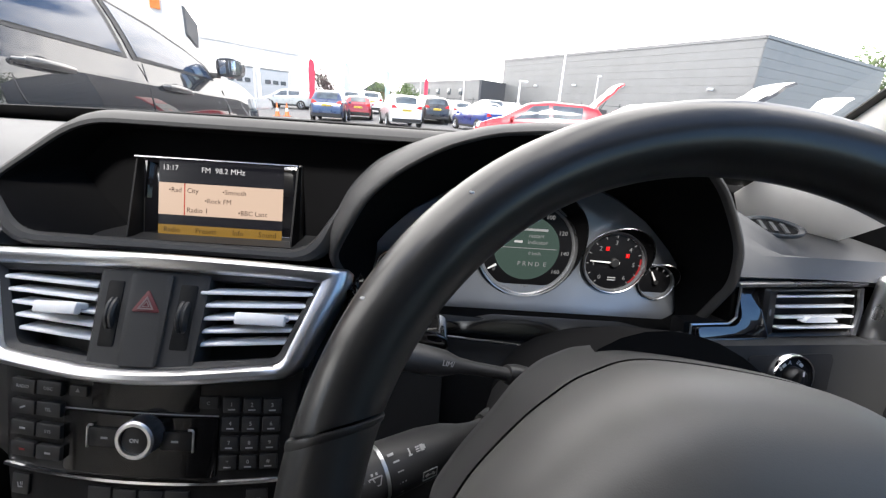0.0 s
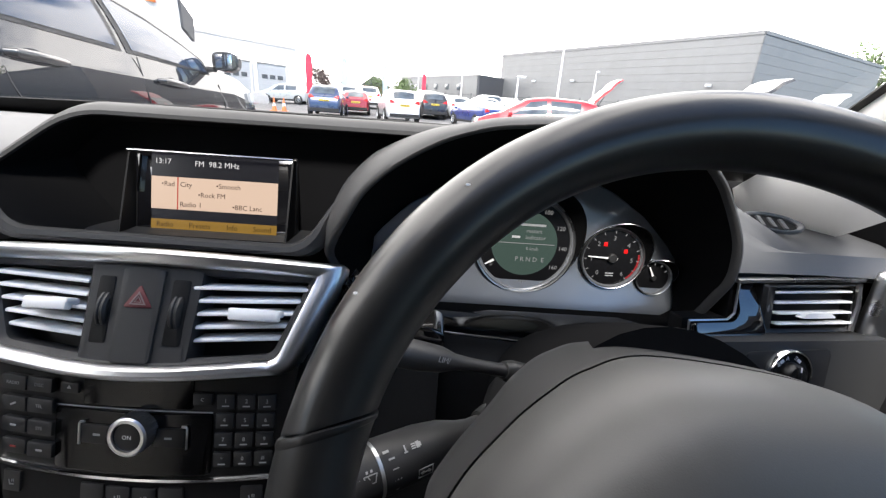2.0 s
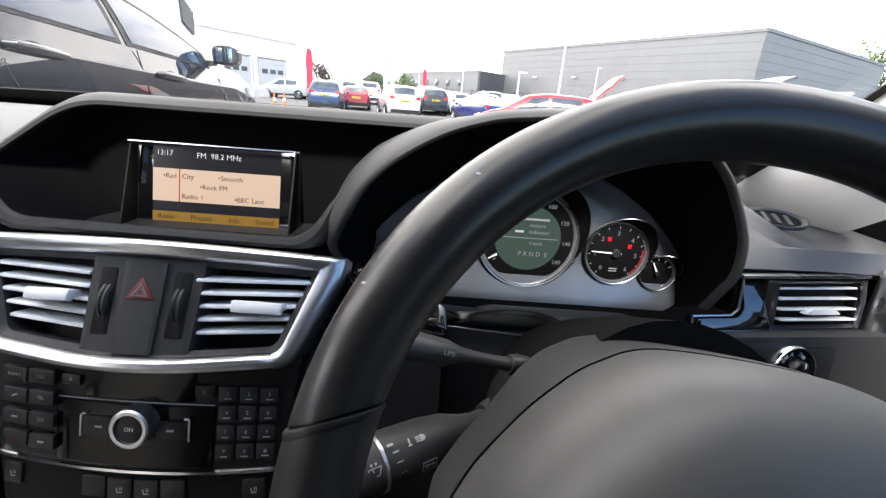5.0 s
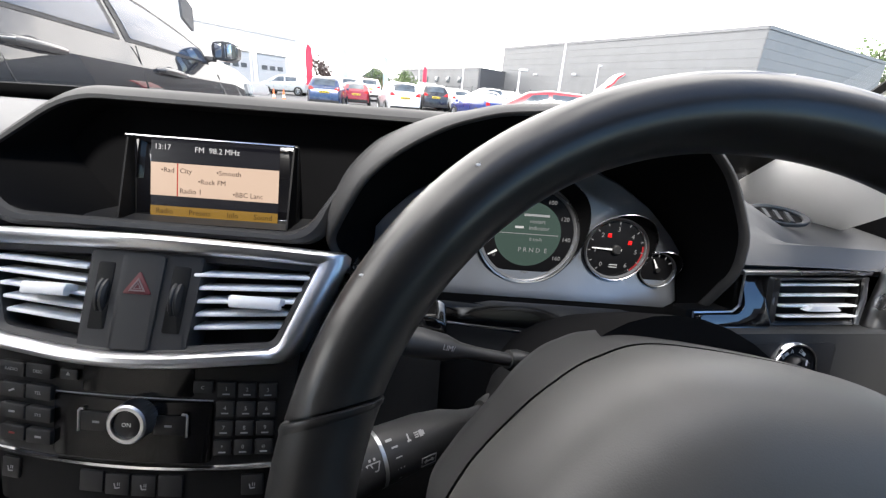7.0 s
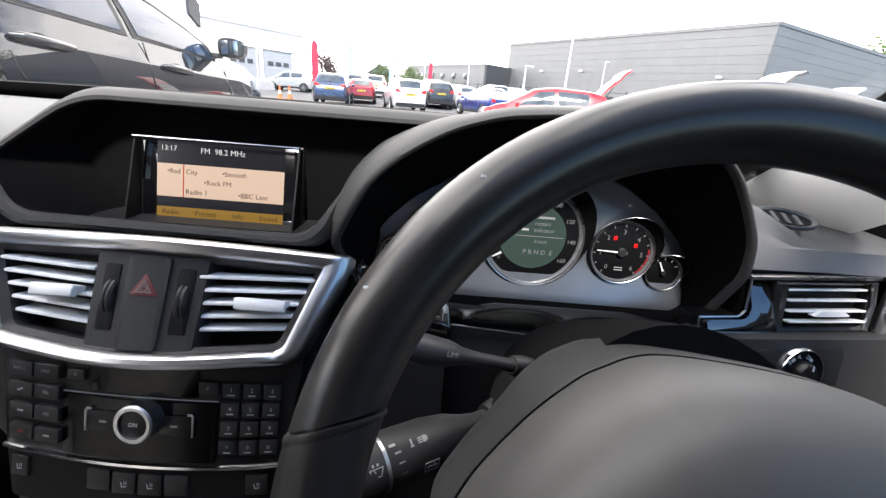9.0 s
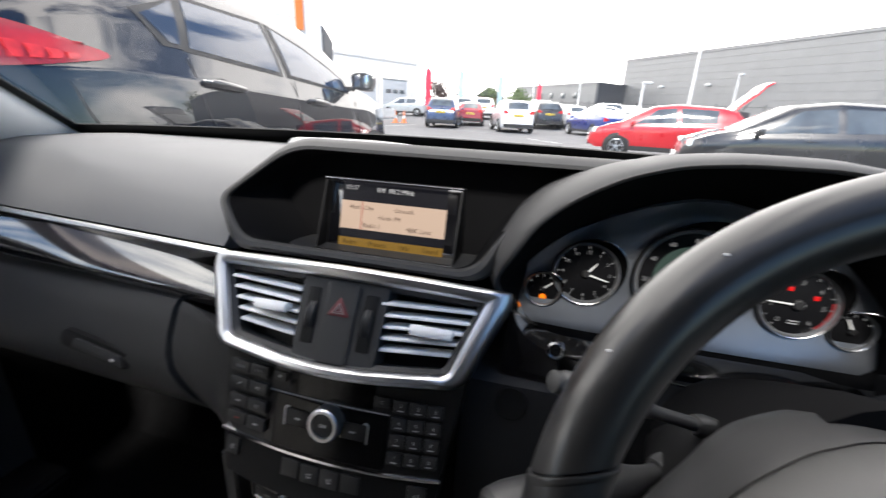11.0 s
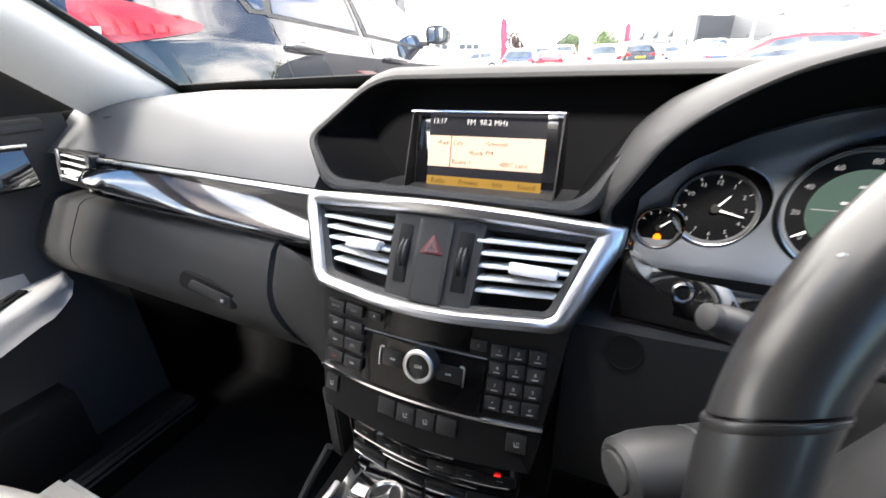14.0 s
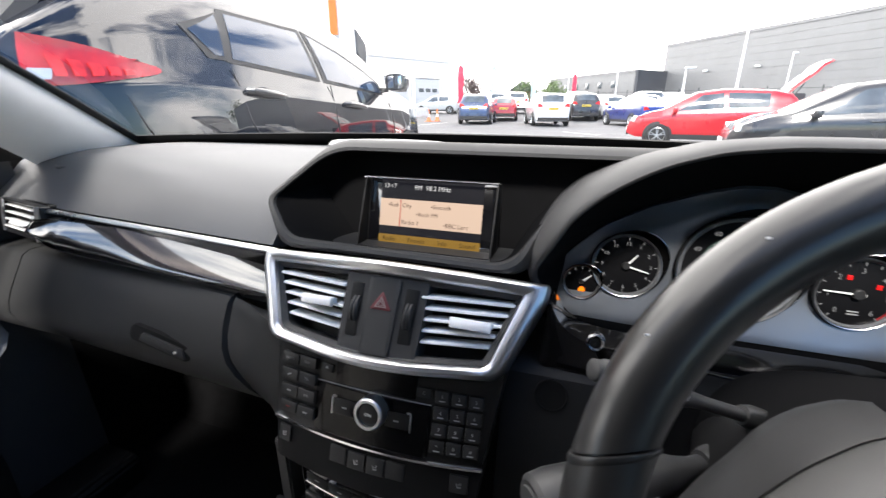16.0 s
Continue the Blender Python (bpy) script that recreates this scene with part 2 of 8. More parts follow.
def prism(bm, pts, z0, z1, m=None, bev=0.0, seg=2):
    lo = [bm.verts.new((x, y, z0)) for x, y in pts]
    hi = [bm.verts.new((x, y, z1)) for x, y in pts]
    bm.faces.new(list(reversed(lo)))
    top = bm.faces.new(hi)
    k = len(pts)
    for i in range(k):
        bm.faces.new((lo[i], lo[(i + 1) % k], hi[(i + 1) % k], hi[i]))
    vs = lo + hi
    if bev:
        out = bmesh.ops.bevel(bm, geom=list(top.edges), offset=bev, segments=seg, profile=0.5, affect='EDGES')
        vs = list({v for v in out["verts"]} | {v for v in vs if v.is_valid})
    if m is not None:
        bmesh.ops.transform(bm, matrix=m, verts=vs)
    return vs


def loft(bm, rings, closed=True, cap=True):
    rows = [[bm.verts.new(p) for p in r] for r in rings]
    k = len(rows[0])
    for a, b in zip(rows, rows[1:]):
        for i in range(k if closed else k - 1):
            j = (i + 1) % k
            bm.faces.new((a[i], a[j], b[j], b[i]))
    if cap and closed:
        bm.faces.new(list(reversed(rows[0])))
        bm.faces.new(rows[-1])
    return rows


def tube(bm, pts, r, seg=8, closed=False, flat=1.0):
    """A round bar along points; r may be one number or one per point."""
    pts = [Vector(p) for p in pts]
    k = len(pts)
    rings = []
    ref = Vector((0, 0, 1))
    for i, p in enumerate(pts):
        a = pts[(i - 1) % k] if closed or i else pts[0]
        b = pts[(i + 1) % k] if closed or i < k - 1 else pts[-1]
        d = (b - a).normalized()
        s = d.cross(ref)
        if s.length < 1e-3:
            s = d.cross(Vector((1, 0, 0)))
        s.normalize()
        t = s.cross(d)
        rad = r[i] if isinstance(r, (list, tuple)) else r
        rings.append([p + rad * (math.cos(q) * s + flat * math.sin(q) * t) for q in [2 * math.pi * j / seg for j in range(seg)]])
    if closed:
        rings.append(rings[0])
    loft(bm, rings, True, not closed)


def lathe(bm, prof, m=None, seg=32):
    """Turned round local z: prof is rows of (radius, height), closed at ends of radius 0."""
    start = len(bm.verts)
    rows = []
    for r, h in prof:
        if r < 1e-6:
            rows.append([bm.verts.new((0, 0, h))])
        else:
            rows.append([bm.verts.new((r * math.cos(q), r * math.sin(q), h)) for q in [2 * math.pi * j / seg for j in range(seg)]])
    for a, b in zip(rows, rows[1:]):
        for i in range(seg):
            j = (i + 1) % seg
            if len(a) == 1 and len(b) == 1:
                continue
            if len(a) == 1:
                bm.faces.new((a[0], b[i], b[j]))
            elif len(b) == 1:
                bm.faces.new((a[i], a[j], b[0]))
            else:
                bm.faces.new((a[i], a[j], b[j], b[i]))
    vs = [v for r in rows for v in r]
    if m is not None:
        bmesh.ops.transform(bm, matrix=m, verts=vs)
    return vs


def grid(bm, fn, nu, nv):
    rows = [[bm.verts.new(fn(i / nu, j / nv)) for j in range(nv + 1)] for i in range(nu + 1)]
    for i in range(nu):
        for j in range(nv):
            bm.faces.new((rows[i][j], rows[i + 1][j], rows[i + 1][j + 1], rows[i][j + 1]))
    return rows


def thick(bm, depth):
    """Gives an open sheet a thickness, away from its normals."""
    bmesh.ops.recalc_face_normals(bm, faces=bm.faces)
    bm.normal_update()
    old = list(bm.verts)
    faces = list(bm.faces)
    rim = [e for e in bm.edges if len(e.link_faces) == 1]
    twin = {v: bm.verts.new(v.co - v.normal * depth) for v in old}
    for fc in faces:
        bm.faces.new([twin[v] for v in reversed(fc.verts)])
    for e in rim:
        a, b = e.verts
        bm.faces.new((a, b, twin[b], twin[a]))


def bent(bm, fn):
    for v in bm.verts:
        v.co = fn(v.co)


def spline(pts, n):
    """Smooth points through a list of points (Catmull-Rom)."""
    P = [Vector(p) for p in pts]
    P = [2 * P[0] - P[1]] + P + [2 * P[-1] - P[-2]]
    out = []
    for i in range(1, len(P) - 2):
        for j in range(n):
            t = j / n
            a, b, c, d = P[i - 1], P[i], P[i + 1], P[i + 2]
            out.append(0.5 * ((2 * b) + (c - a) * t + (2 * a - 5 * b + 4 * c - d) * t * t + (3 * b - a - 3 * c + d) * t ** 3))
    out.append(P[-2])
    return out


def rounded(pts, r, n=5):
    """A polygon with its corners rounded; r is one radius or one per corner."""
    P = [Vector((*p, 0)) if len(p) == 2 else Vector(p) for p in pts]
    k, out = len(P), []
    for i in range(k):
        rad = r[i] if isinstance(r, (list, tuple)) else r
        a, b, c = P[i - 1], P[i], P[(i + 1) % k]
        u, w = (a - b), (c - b)
        d = min(rad, u.length * 0.48, w.length * 0.48)
        s, e = b + u.normalized() * d, b + w.normalized() * d
        for j in range(n + 1):
            t = j / n
            q = (1 - t) ** 2 * s + 2 * t * (1 - t) * b + t * t * e
            out.append(tuple(q)[:len(pts[0])])
    return out


def lettering(name, text, size, m, material, parent, align='LEFT', label=""):
    cu = bpy.data.curves.new(name, 'FONT')
    cu.body, cu.size, cu.align_x = text, size, align
    cu.extrude = 0.00006
    cu.resolution_u = 2
    tmp = new(name + "_tmp", cu)
    me = bpy.data.meshes.new_from_object(tmp)
    bpy.data.objects.remove(tmp)
    bpy.data.curves.remove(cu)
    me.transform(m)
    me.materials.append(material)
    ob = new(name, me)
    ob.parent = parent
    if label:
        tagged(ob, label)
    return ob


def lerp(a, b, t):
    return a + (b - a) * t


def curve1(xs, ys, x):
    return float(np.interp(x, xs, ys))


# ---- cabin structure ----
def ramp01(v):
    return max(0.0, min(1.0, v))


def dshift(x):
    """How far the dashboard's face steps back towards the doors."""
    return 0.042 * ramp01((abs(x) - 0.17) / 0.48)


def pad_ring(x, back=0.87):
    d = dshift(x)
    e = 0.012 * ramp01((abs(x) - 0.60) / 0.2)
    if x > 0.3:
        e += 0.074 * ramp01((x - 0.53) / 0.17)
    pts = [(back, 0.99 - e), (back - 0.02, 1.012 - e), (0.76, 1.017 - e), (0.68, 1.015 - e), (0.62 + d * 0.5, 1.007 - e),
           (0.588 + d * 0.8, 0.998 - e), (0.566 + d, 0.984 - e), (0.548 + d, 0.963 - e * 0.55), (0.532 + d, 0.942), (0.520 + d, 0.930),
           (0.514 + d, 0.924), (0.53 + d, 0.916), (0.70, 0.90), (back, 0.92)]
    return [(x, y, z) for y, z in pts]


dashboard = thing("dashboard", "dark grey soft-grained car dashboard with black piano lacquer strips", "dashboard")
bm = bmesh.new()
loft(bm, [pad_ring(x) for x in np.linspace(-0.86, -0.172, 26)])
part("upper_pad", bm, DASH, dashboard, "soft grained charcoal dash top")
bm = bmesh.new()
loft(bm, [pad_ring(x) for x in np.linspace(0.562, 0.90, 12)])
part("upper_pad", bm, DASH, dashboard)
bm = bmesh.new()
loft(bm, [[(x, 0.87, 0.99), (x, 0.85, 1.014), (x, 0.78, 1.022), (x, 0.70, 1.026), (x, 0.64, 1.02), (x, 0.63, 0.9), (x, 0.87, 0.9)]
          for x in np.linspace(-0.18, 0.568, 12)])
part("upper_pad", bm, DASH, dashboard)


def pod(front_in, front_out, back_in, yf, y_back, y_top, lift, radius, n=6):
    """A hooded recess in the dash: skin, rounded lip, walls and back."""
    I, O, B = (rounded(p, radius, n) for p in (front_in, front_out, back_in))
    rings = [[(x, y_top, z if z < 0.95 else z - lift) for x, z in O],
             [(x, lerp(yf(z), y_top, 0.35), z - (0 if z < 0.95 else lift * 0.25)) for x, z in O],
             [(x, yf(z) + 0.012, z) for x, z in O],
             [(x, yf(z) + 0.004, z) for x, z in [(lerp(a[0], b[0], 0.25), lerp(a[1], b[1], 0.25)) for a, b in zip(O, I)]],
             [(x, yf(z), z) for x, z in [(lerp(a[0], b[0], 0.6), lerp(a[1], b[1], 0.6)) for a, b in zip(O, I)]],
             [(x, yf(z) + 0.001, z) for x, z in [(lerp(a[0], b[0], 0.9), lerp(a[1], b[1], 0.9)) for a, b in zip(O, I)]],
             [(x, yf(z) + 0.006, z) for x, z in I]]
    skin = bmesh.new()
    loft(skin, rings, True, False)
    well = bmesh.new()
    loft(well, [[(x, yf(z) + 0.005, z) for x, z in I], [(x, y_back, z) for x, z in B]], True, False)
    return skin, well, B


screen_in = [(-0.147, 0.937), (-0.180, 0.978), (-0.104, 1.037), (0.236, 1.037), (0.209, 1.023), (0.171, 1.001), (0.147, 0.972), (0.122, 0.934)]
screen_out = [(-0.160, 0.923), (-0.194, 0.979), (-0.108, 1.049), (0.268, 1.049), (0.216, 1.028), (0.178, 1.006), (0.156, 0.974), (0.142, 0.923)]
screen_back = [(-0.092, 0.904), (-0.150, 0.985), (-0.100, 1.030), (0.225, 1.030), (0.200, 1.016), (0.162, 0.995), (0.138, 0.966), (0.102, 0.904)]
pod_y = lambda z: 0.506 + (z - 0.923) * 0.45
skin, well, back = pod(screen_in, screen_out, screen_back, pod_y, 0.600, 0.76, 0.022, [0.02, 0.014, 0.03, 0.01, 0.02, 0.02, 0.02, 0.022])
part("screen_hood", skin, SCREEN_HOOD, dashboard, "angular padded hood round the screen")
# walls and back get the shade of the recess as their colour
part("screen_recess", well, RECESS, dashboard, "recess behind the screen, coloured near black for its shade")
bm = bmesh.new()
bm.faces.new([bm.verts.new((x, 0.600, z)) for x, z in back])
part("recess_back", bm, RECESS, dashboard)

# the hood's inner lip leans out towards the driver and runs down to the centre vents
HOOD_LIP = rounded([(0.146, 0.522, 0.924), (0.158, 0.506, 0.948), (0.169, 0.500, 0.968), (0.180, 0.500, 0.988), (0.200, 0.502, 1.008), (0.225, 0.504, 1.025),
                    (0.253, 0.504, 1.040), (0.290, 0.503, 1.0515), (0.335, 0.503, 1.056), (0.400, 0.507, 1.056), (0.450, 0.513, 1.050), (0.481, 0.521, 1.037),
                    (0.509, 0.528, 1.013), (0.528, 0.530, 0.984), (0.540, 0.527, 0.956), (0.545, 0.530, 0.920), (0.540, 0.575, 0.838), (0.355, 0.579, 0.834),
                    (0.172, 0.573, 0.846)], 0.014, 5)


def hood_ring(out, deep, wide, drop=0.0):
    """The lip moved outwards by out and away from the driver by deep; the flank beside the screen flares by wide more."""
    ring = []
    for p in HOOD_LIP:
        d = Vector((p[0] - 0.36, 0, p[2] - 0.93)).normalized()
        flank = ramp01((0.275 - p[0]) / 0.07) * ramp01((p[2] - 0.92) / 0.03)
        q = Vector(p) + d * (out + wide * flank)
        ring.append((q.x, min(0.76, p[1] + deep), q.z - drop * ramp01((p[2] - 0.92) / 0.1)))
    return ring


bm = bmesh.new()
loft(bm, [hood_ring(-0.001, 0.010, 0), hood_ring(-0.0005, 0.004, 0), hood_ring(0.001, 0.001, 0), hood_ring(0.003, 0.0, 0.0005), hood_ring(0.0055, 0.002, 0.001),
          hood_ring(0.0075, 0.007, 0.003), hood_ring(0.0085, 0.014, 0.006), hood_ring(0.009, 0.024, 0.010), hood_ring(0.009, 0.045, 0.014, 0.001),
          hood_ring(0.009, 0.10, 0.014, 0.006), hood_ring(0.008, 0.25, 0.0, 0.026)], True, False)
part("instrument_hood", bm, DIAL_HOOD, dashboard, "arched padded hood over the dials", 60)

# trim strip and lacquer on the passenger side
bm = bmesh.new()
tube(bm, [(x, 0.505 + dshift(x), 0.921) for x in np.linspace(-0.160, -0.665, 16)], 0.0048, 8, flat=0.8)
part("chrome_strip", bm, SILVER, dashboard, "satin silver strip along the dash")


def lacquer_ring(x, top=0.9155, low=0.846):
    d = dshift(x)
    q = ramp01((-0.590 - x) / 0.067)
    top, low = top - 0.004 * q ** 3, low + 0.022 * q ** 2
    k = ramp01((x + 0.655) / 0.488)
    cu = curve1([0, 0.35, 0.6, 1.0], [0.03, 0.06, 0.20, 0.42], k)
    cl = curve1([0, 0.08, 0.3, 0.7, 1.0], [0.42, 0.60, 0.72, 0.80, 0.84], k)
    deep = curve1([0, 0.1, 0.5, 1.0], [0.016, 0.022, 0.026, 0.020], k)
    yt = 0.522 + d - 0.040 * (1 - k) ** 2
    prof = [(cu * i / 4, yt + 0.003 * i / 4) for i in range(4)]
    prof += [(lerp(cu, cl, i / 12), yt + 0.003 - deep * (1 - (1 - i / 12) ** 1.2)) for i in range(13)]
    y2 = prof[-1][1]
    prof += [(lerp(cl, 1.0, i / 4), y2 + (0.502 + d - y2 + 0.004) * (i / 4) ** 1.3) for i in range(1, 5)]
    out = [(x, y, lerp(top, low, t)) for t, y in prof]
    return out + [(x, 0.56 + d, low + 0.004), (x, 0.575 + d, top)]


bm = bmesh.new()
loft(bm, [lacquer_ring(x) for x in list(np.linspace(-0.167, -0.58, 14)) + list(np.linspace(-0.59, -0.664, 10))])
part("lacquer_panel", bm, PIANO, dashboard, "glossy black lacquer panel reflecting the sky")


def fascia_ring(x):
    d = dshift(x)
    pts = [(0.53 + d, 0.846), (0.502 + d, 0.845), (0.494 + d * 0.9, 0.838), (0.482 + d * 0.8, 0.81), (0.472 + d * 0.7, 0.785), (0.468 + d * 0.6, 0.766),
           (0.469 + d * 0.5, 0.748), (0.475 + d * 0.5, 0.728), (0.487 + d * 0.5, 0.707), (0.507 + d * 0.5, 0.688), (0.535 + d * 0.5, 0.676), (0.70, 0.66), (0.70, 0.84)]
    return [(x, y, z) for y, z in pts]


glovebox = thing("glovebox", "closed dark grey plastic glovebox with a recessed latch", "glovebox")
bm = bmesh.new()


def seam_x(z):
    """The curved joint between the glovebox lid and the cheek of the centre stack."""
    return curve1([0.66, 0.69, 0.71, 0.74, 0.77, 0.80, 0.847], [-0.172, -0.180, -0.195, -0.216, -0.237, -0.2455, -0.2435], z)


def lid_ring(u):
    rows_ = fascia_ring(0.0)
    return [fascia_ring(lerp(-0.735, seam_x(z) - 0.0035, u))[i] for i, (_, _, z) in enumerate(rows_)]


loft(bm, [lid_ring(u) for u in np.linspace(0, 1, 22)])
part("lid", bm, DASH_LOW, glovebox)
fm = plane_frame((-0.355, 0.4775, 0.772), (0, 0.16, 1), (1, 0.03, -0.2))
bm = bmesh.new()
prism(bm, rounded([(-0.056, -0.012), (0.050, -0.014), (0.056, 0.008), (0.0, 0.012), (-0.052, 0.012)], 0.006), -0.004, 0.0035, fm, 0.002)
part("latch_recess", bm, BLACK, glovebox)
bm = bmesh.new()
prism(bm, rounded([(-0.036, -0.008), (0.046, -0.011), (0.040, 0.004), (-0.030, 0.006)], 0.004), 0.003, 0.0065, fm, 0.0015)
part("latch", bm, DASH_LOW, glovebox)
bm = bmesh.new()
lathe(bm, [(0, 0.0085), (0.0028, 0.0083), (0.0032, 0.006)], fm @ Matrix.Translation((0.030, -0.004, 0)), 14)
part("lock_barrel", bm, CHROME, glovebox)
# the end piece beside the door
bm = bmesh.new()
loft(bm, [fascia_ring(x) for x in np.linspace(-0.86, -0.738, 6)])
part("end_panel", bm, DASH_LOW, dashboard)

# side cheek between glovebox and centre stack
CHEEK_Z = [0.690, 0.707, 0.728, 0.748, 0.766, 0.785, 0.81, 0.838, 0.845]
CHEEK_Y = [0.490, 0.482, 0.4765, 0.4735, 0.4735, 0.477, 0.4875, 0.4995, 0.507]


def cheek_pt(u, v):
    z = lerp(0.690, 0.8445, v)
    x = lerp(seam_x(z) + 0.0005, -0.1335, u)
    return Vector((x, lerp(curve1(CHEEK_Z, CHEEK_Y, z) + 0.0015, 0.452 + (z - 0.69) * 0.10, u * u * (3 - 2 * u)) + 0.006 * ramp01((0.06 - u) / 0.06) ** 2, z))


bm = bmesh.new()
grid(bm, cheek_pt, 24, 24)
thick(bm, 0.05)
part("side_cheek", bm, DASH_LOW, dashboard)
bm = bmesh.new()
loft(bm, [[(-0.150, 0.445, z), (-0.128, 0.440, z), (-0.128, 0.60, z), (-0.150, 0.60, z)] for z in (0.693, 0.585)])
bmesh.ops.bevel(bm, geom=list(bm.edges), offset=0.003, segments=2, affect='EDGES')
part("strut", bm, GREY_PANEL, dashboard)

# driver side below the dials
bm = bmesh.new()


def knee_ring(x):
    k = ramp01((x - 0.2) / 0.4) * 0.02
    return [(x, 0.60, 0.838), (x, 0.500 + k, 0.838), (x, 0.488 + k, 0.83), (x, 0.480 + k, 0.80), (x, 0.470 + k, 0.75), (x, 0.462 + k, 0.70), (x, 0.47 + k, 0.66),
            (x, 0.60, 0.63)]


loft(bm, [knee_ring(x) for x in np.linspace(0.128, 0.258, 6)])
part("knee_panel", bm, HOOD, dashboard)
# the rest of the panel is coloured black for the shade under the dials
bm = bmesh.new()
loft(bm, [[(x, y + 0.010, z - 0.004) for x, y, z in knee_ring(x)] for x in np.linspace(0.2585, 0.88, 12)])
part("knee_panel", bm, BLACK, dashboard)
bm = bmesh.new()
loft(bm, [[(x, 0.60, 0.838), (x, 0.553, 0.838), (x, 0.546, 0.834), (x, 0.542, 0.822), (x, 0.545, 0.800), (x, 0.552, 0.792), (x, 0.60, 0.79)] for x in np.linspace(0.262, 0.515, 8)])
part("lacquer_lip", bm, GLOSS_BLACK, dashboard, "glossy black lip below the dials")
bm = bmesh.new()
lathe(bm, [(0.0, 0.001), (0.0145, 0.001), (0.0150, 0.0025), (0.0165, 0.0025), (0.017, -0.002)], plane_frame((0.177, 0.4835, 0.813), (0, 0.25, 1)), 28)
part("round_cap", bm, BLACK, dashboard)
# lacquer by the ignition
bm = bmesh.new()
cheek_r = rounded([(0.160, 0.842), (0.262, 0.836), (0.262, 0.868), (0.20, 0.874), (0.178, 0.888), (0.166, 0.912)], [0.004, 0.008, 0.012, 0.02, 0.02, 0.004])
prism(bm, cheek_r, -0.05, 0.0, plane_frame((0, 0.412, 0), (0, 0.10, 1)), 0.004, 3)
part("lacquer_panel", bm, PIANO, dashboard)
ign = plane_frame((0.212, 0.4915, 0.877), (0, 0.2, 1))
ignition = thing("ignition_lock", "round chrome-rimmed ignition switch in black lacquer", "ignition lock")
bm = bmesh.new()
lathe(bm, [(0.0048, 0.001), (0.0052, 0.005), (0.0072, 0.006), (0.0088, 0.004), (0.0088, -0.004)], ign, 28)
part("rim", bm, DARK_CHROME, ignition)
bm = bmesh.new()
lathe(bm, [(0.0, 0.0030), (0.0049, 0.0030), (0.0049, 0.0)], ign, 20)
rbox(bm, (0, 0, 0.0035), (0.0018, 0.006, 0.0015), 0.0004, ign)
part("barrel", bm, SATIN_BLACK, ignition)
bm = bmesh.new()
tube(bm, [(0.170, 0.521, 0.905)] + [(x, 0.522, z) for x, z in ((0.172, 0.870), (0.180, 0.858), (0.200, 0.853), (0.355, 0.842), (0.50, 0.846), (0.53, 0.857))], 0.0014, 6)
part("chrome_edge", bm, DARK_CHROME, dashboard)

# ---- light switch panel under the right-hand vent ----
LP = plane_frame((0.605, 0.503, 0.839), (0, 0.22, 1), (1, 0.12, 0))
bm = bmesh.new()
prism(bm, rounded([(-0.120, -0.060), (0.125, -0.060), (0.125, 0.031), (-0.090, 0.030), (-0.120, 0.014)], 0.005), -0.05, -0.002, LP, 0.002)
part("switch_surround", bm, DASH_LOW, dashboard)
bm = bmesh.new()
prism(bm, rounded([(-0.040, -0.022), (0.046, -0.022), (0.050, 0.022), (-0.046, 0.020)], 0.006), -0.003, -0.0005, LP, 0.001)
part("switch_plate", bm, HOOD, dashboard)
light_switch = thing("light_switch", "round chrome-ringed headlamp switch with white symbols", "light switch")
bm = bmesh.new()
lathe(bm, [(0.0205, 0.003), (0.0212, 0.0062), (0.0226, 0.0066), (0.0236, 0.005), (0.024, -0.004)], LP, 48)
part("ring", bm, CHROME, light_switch, "bright chrome ring")
bm = bmesh.new()
lathe(bm, [(0, 0.003), (0.0206, 0.003), (0.0206, -0.002)], LP, 40)
part("dial", bm, BLACK, light_switch)
bm = bmesh.new()
lathe(bm, [(0, 0.013), (0.0085, 0.0125), (0.0105, 0.010), (0.011, 0.002)], LP, 32)
rbox(bm, (0, 0.001, 0.012), (0.005, 0.018, 0.006), 0.0015, LP)
part("grip", bm, SATIN_BLACK, light_switch)
bm = bmesh.new()
rbox(bm, (0, 0.0075, 0.0152), (0.0016, 0.005, 0.0004), 0, LP)
part("pointer", bm, PRINT, light_switch)
lettering("mark", "A", 0.0058, LP @ Matrix.Translation((-0.0036, 0.0125, 0.0032)), PRINT, light_switch, 'CENTER')
for a in (52, 130):
    bm = bmesh.new()
    rbox(bm, (0.0150, 0, 0.0033), (0.0030, 0.0045, 0.0003), 0, LP @ pose(0, 0, 0, 0, 0, a))
    for k in (-1, 0, 1):
        rbox(bm, (0.0150 + 0.0016 * k, 0.0045, 0.0033), (0.0006, 0.0028, 0.0003), 0, LP @ pose(0, 0, 0, 0, 0, a))
    part("mark", bm, PRINT, light_switch)

# ---- right-hand trim: L-shaped lacquer, chrome and side vent ----
SV = plane_frame((0.576, 0.546, 0.892), (0, 0.18, 1), (1, 0.10, 0.03))
bm = bmesh.new()
prism(bm, rounded([(-0.0595, -0.0335), (-0.0595, -0.0205), (-0.018, -0.0205), (-0.009, -0.012), (-0.008, 0.0205), (0.012, 0.0205), (0.0165, -0.0335)], [0.003, 0.002, 0.005, 0.008, 0.004, 0.004, 0.004]),
      -0.006, 0.0035, SV @ pose(0, 0, 0, -20, 0, 0), 0.0012)
part("lacquer_corner", bm, PIANO, dashboard, "L-shaped glossy lacquer trim")
bm = bmesh.new()
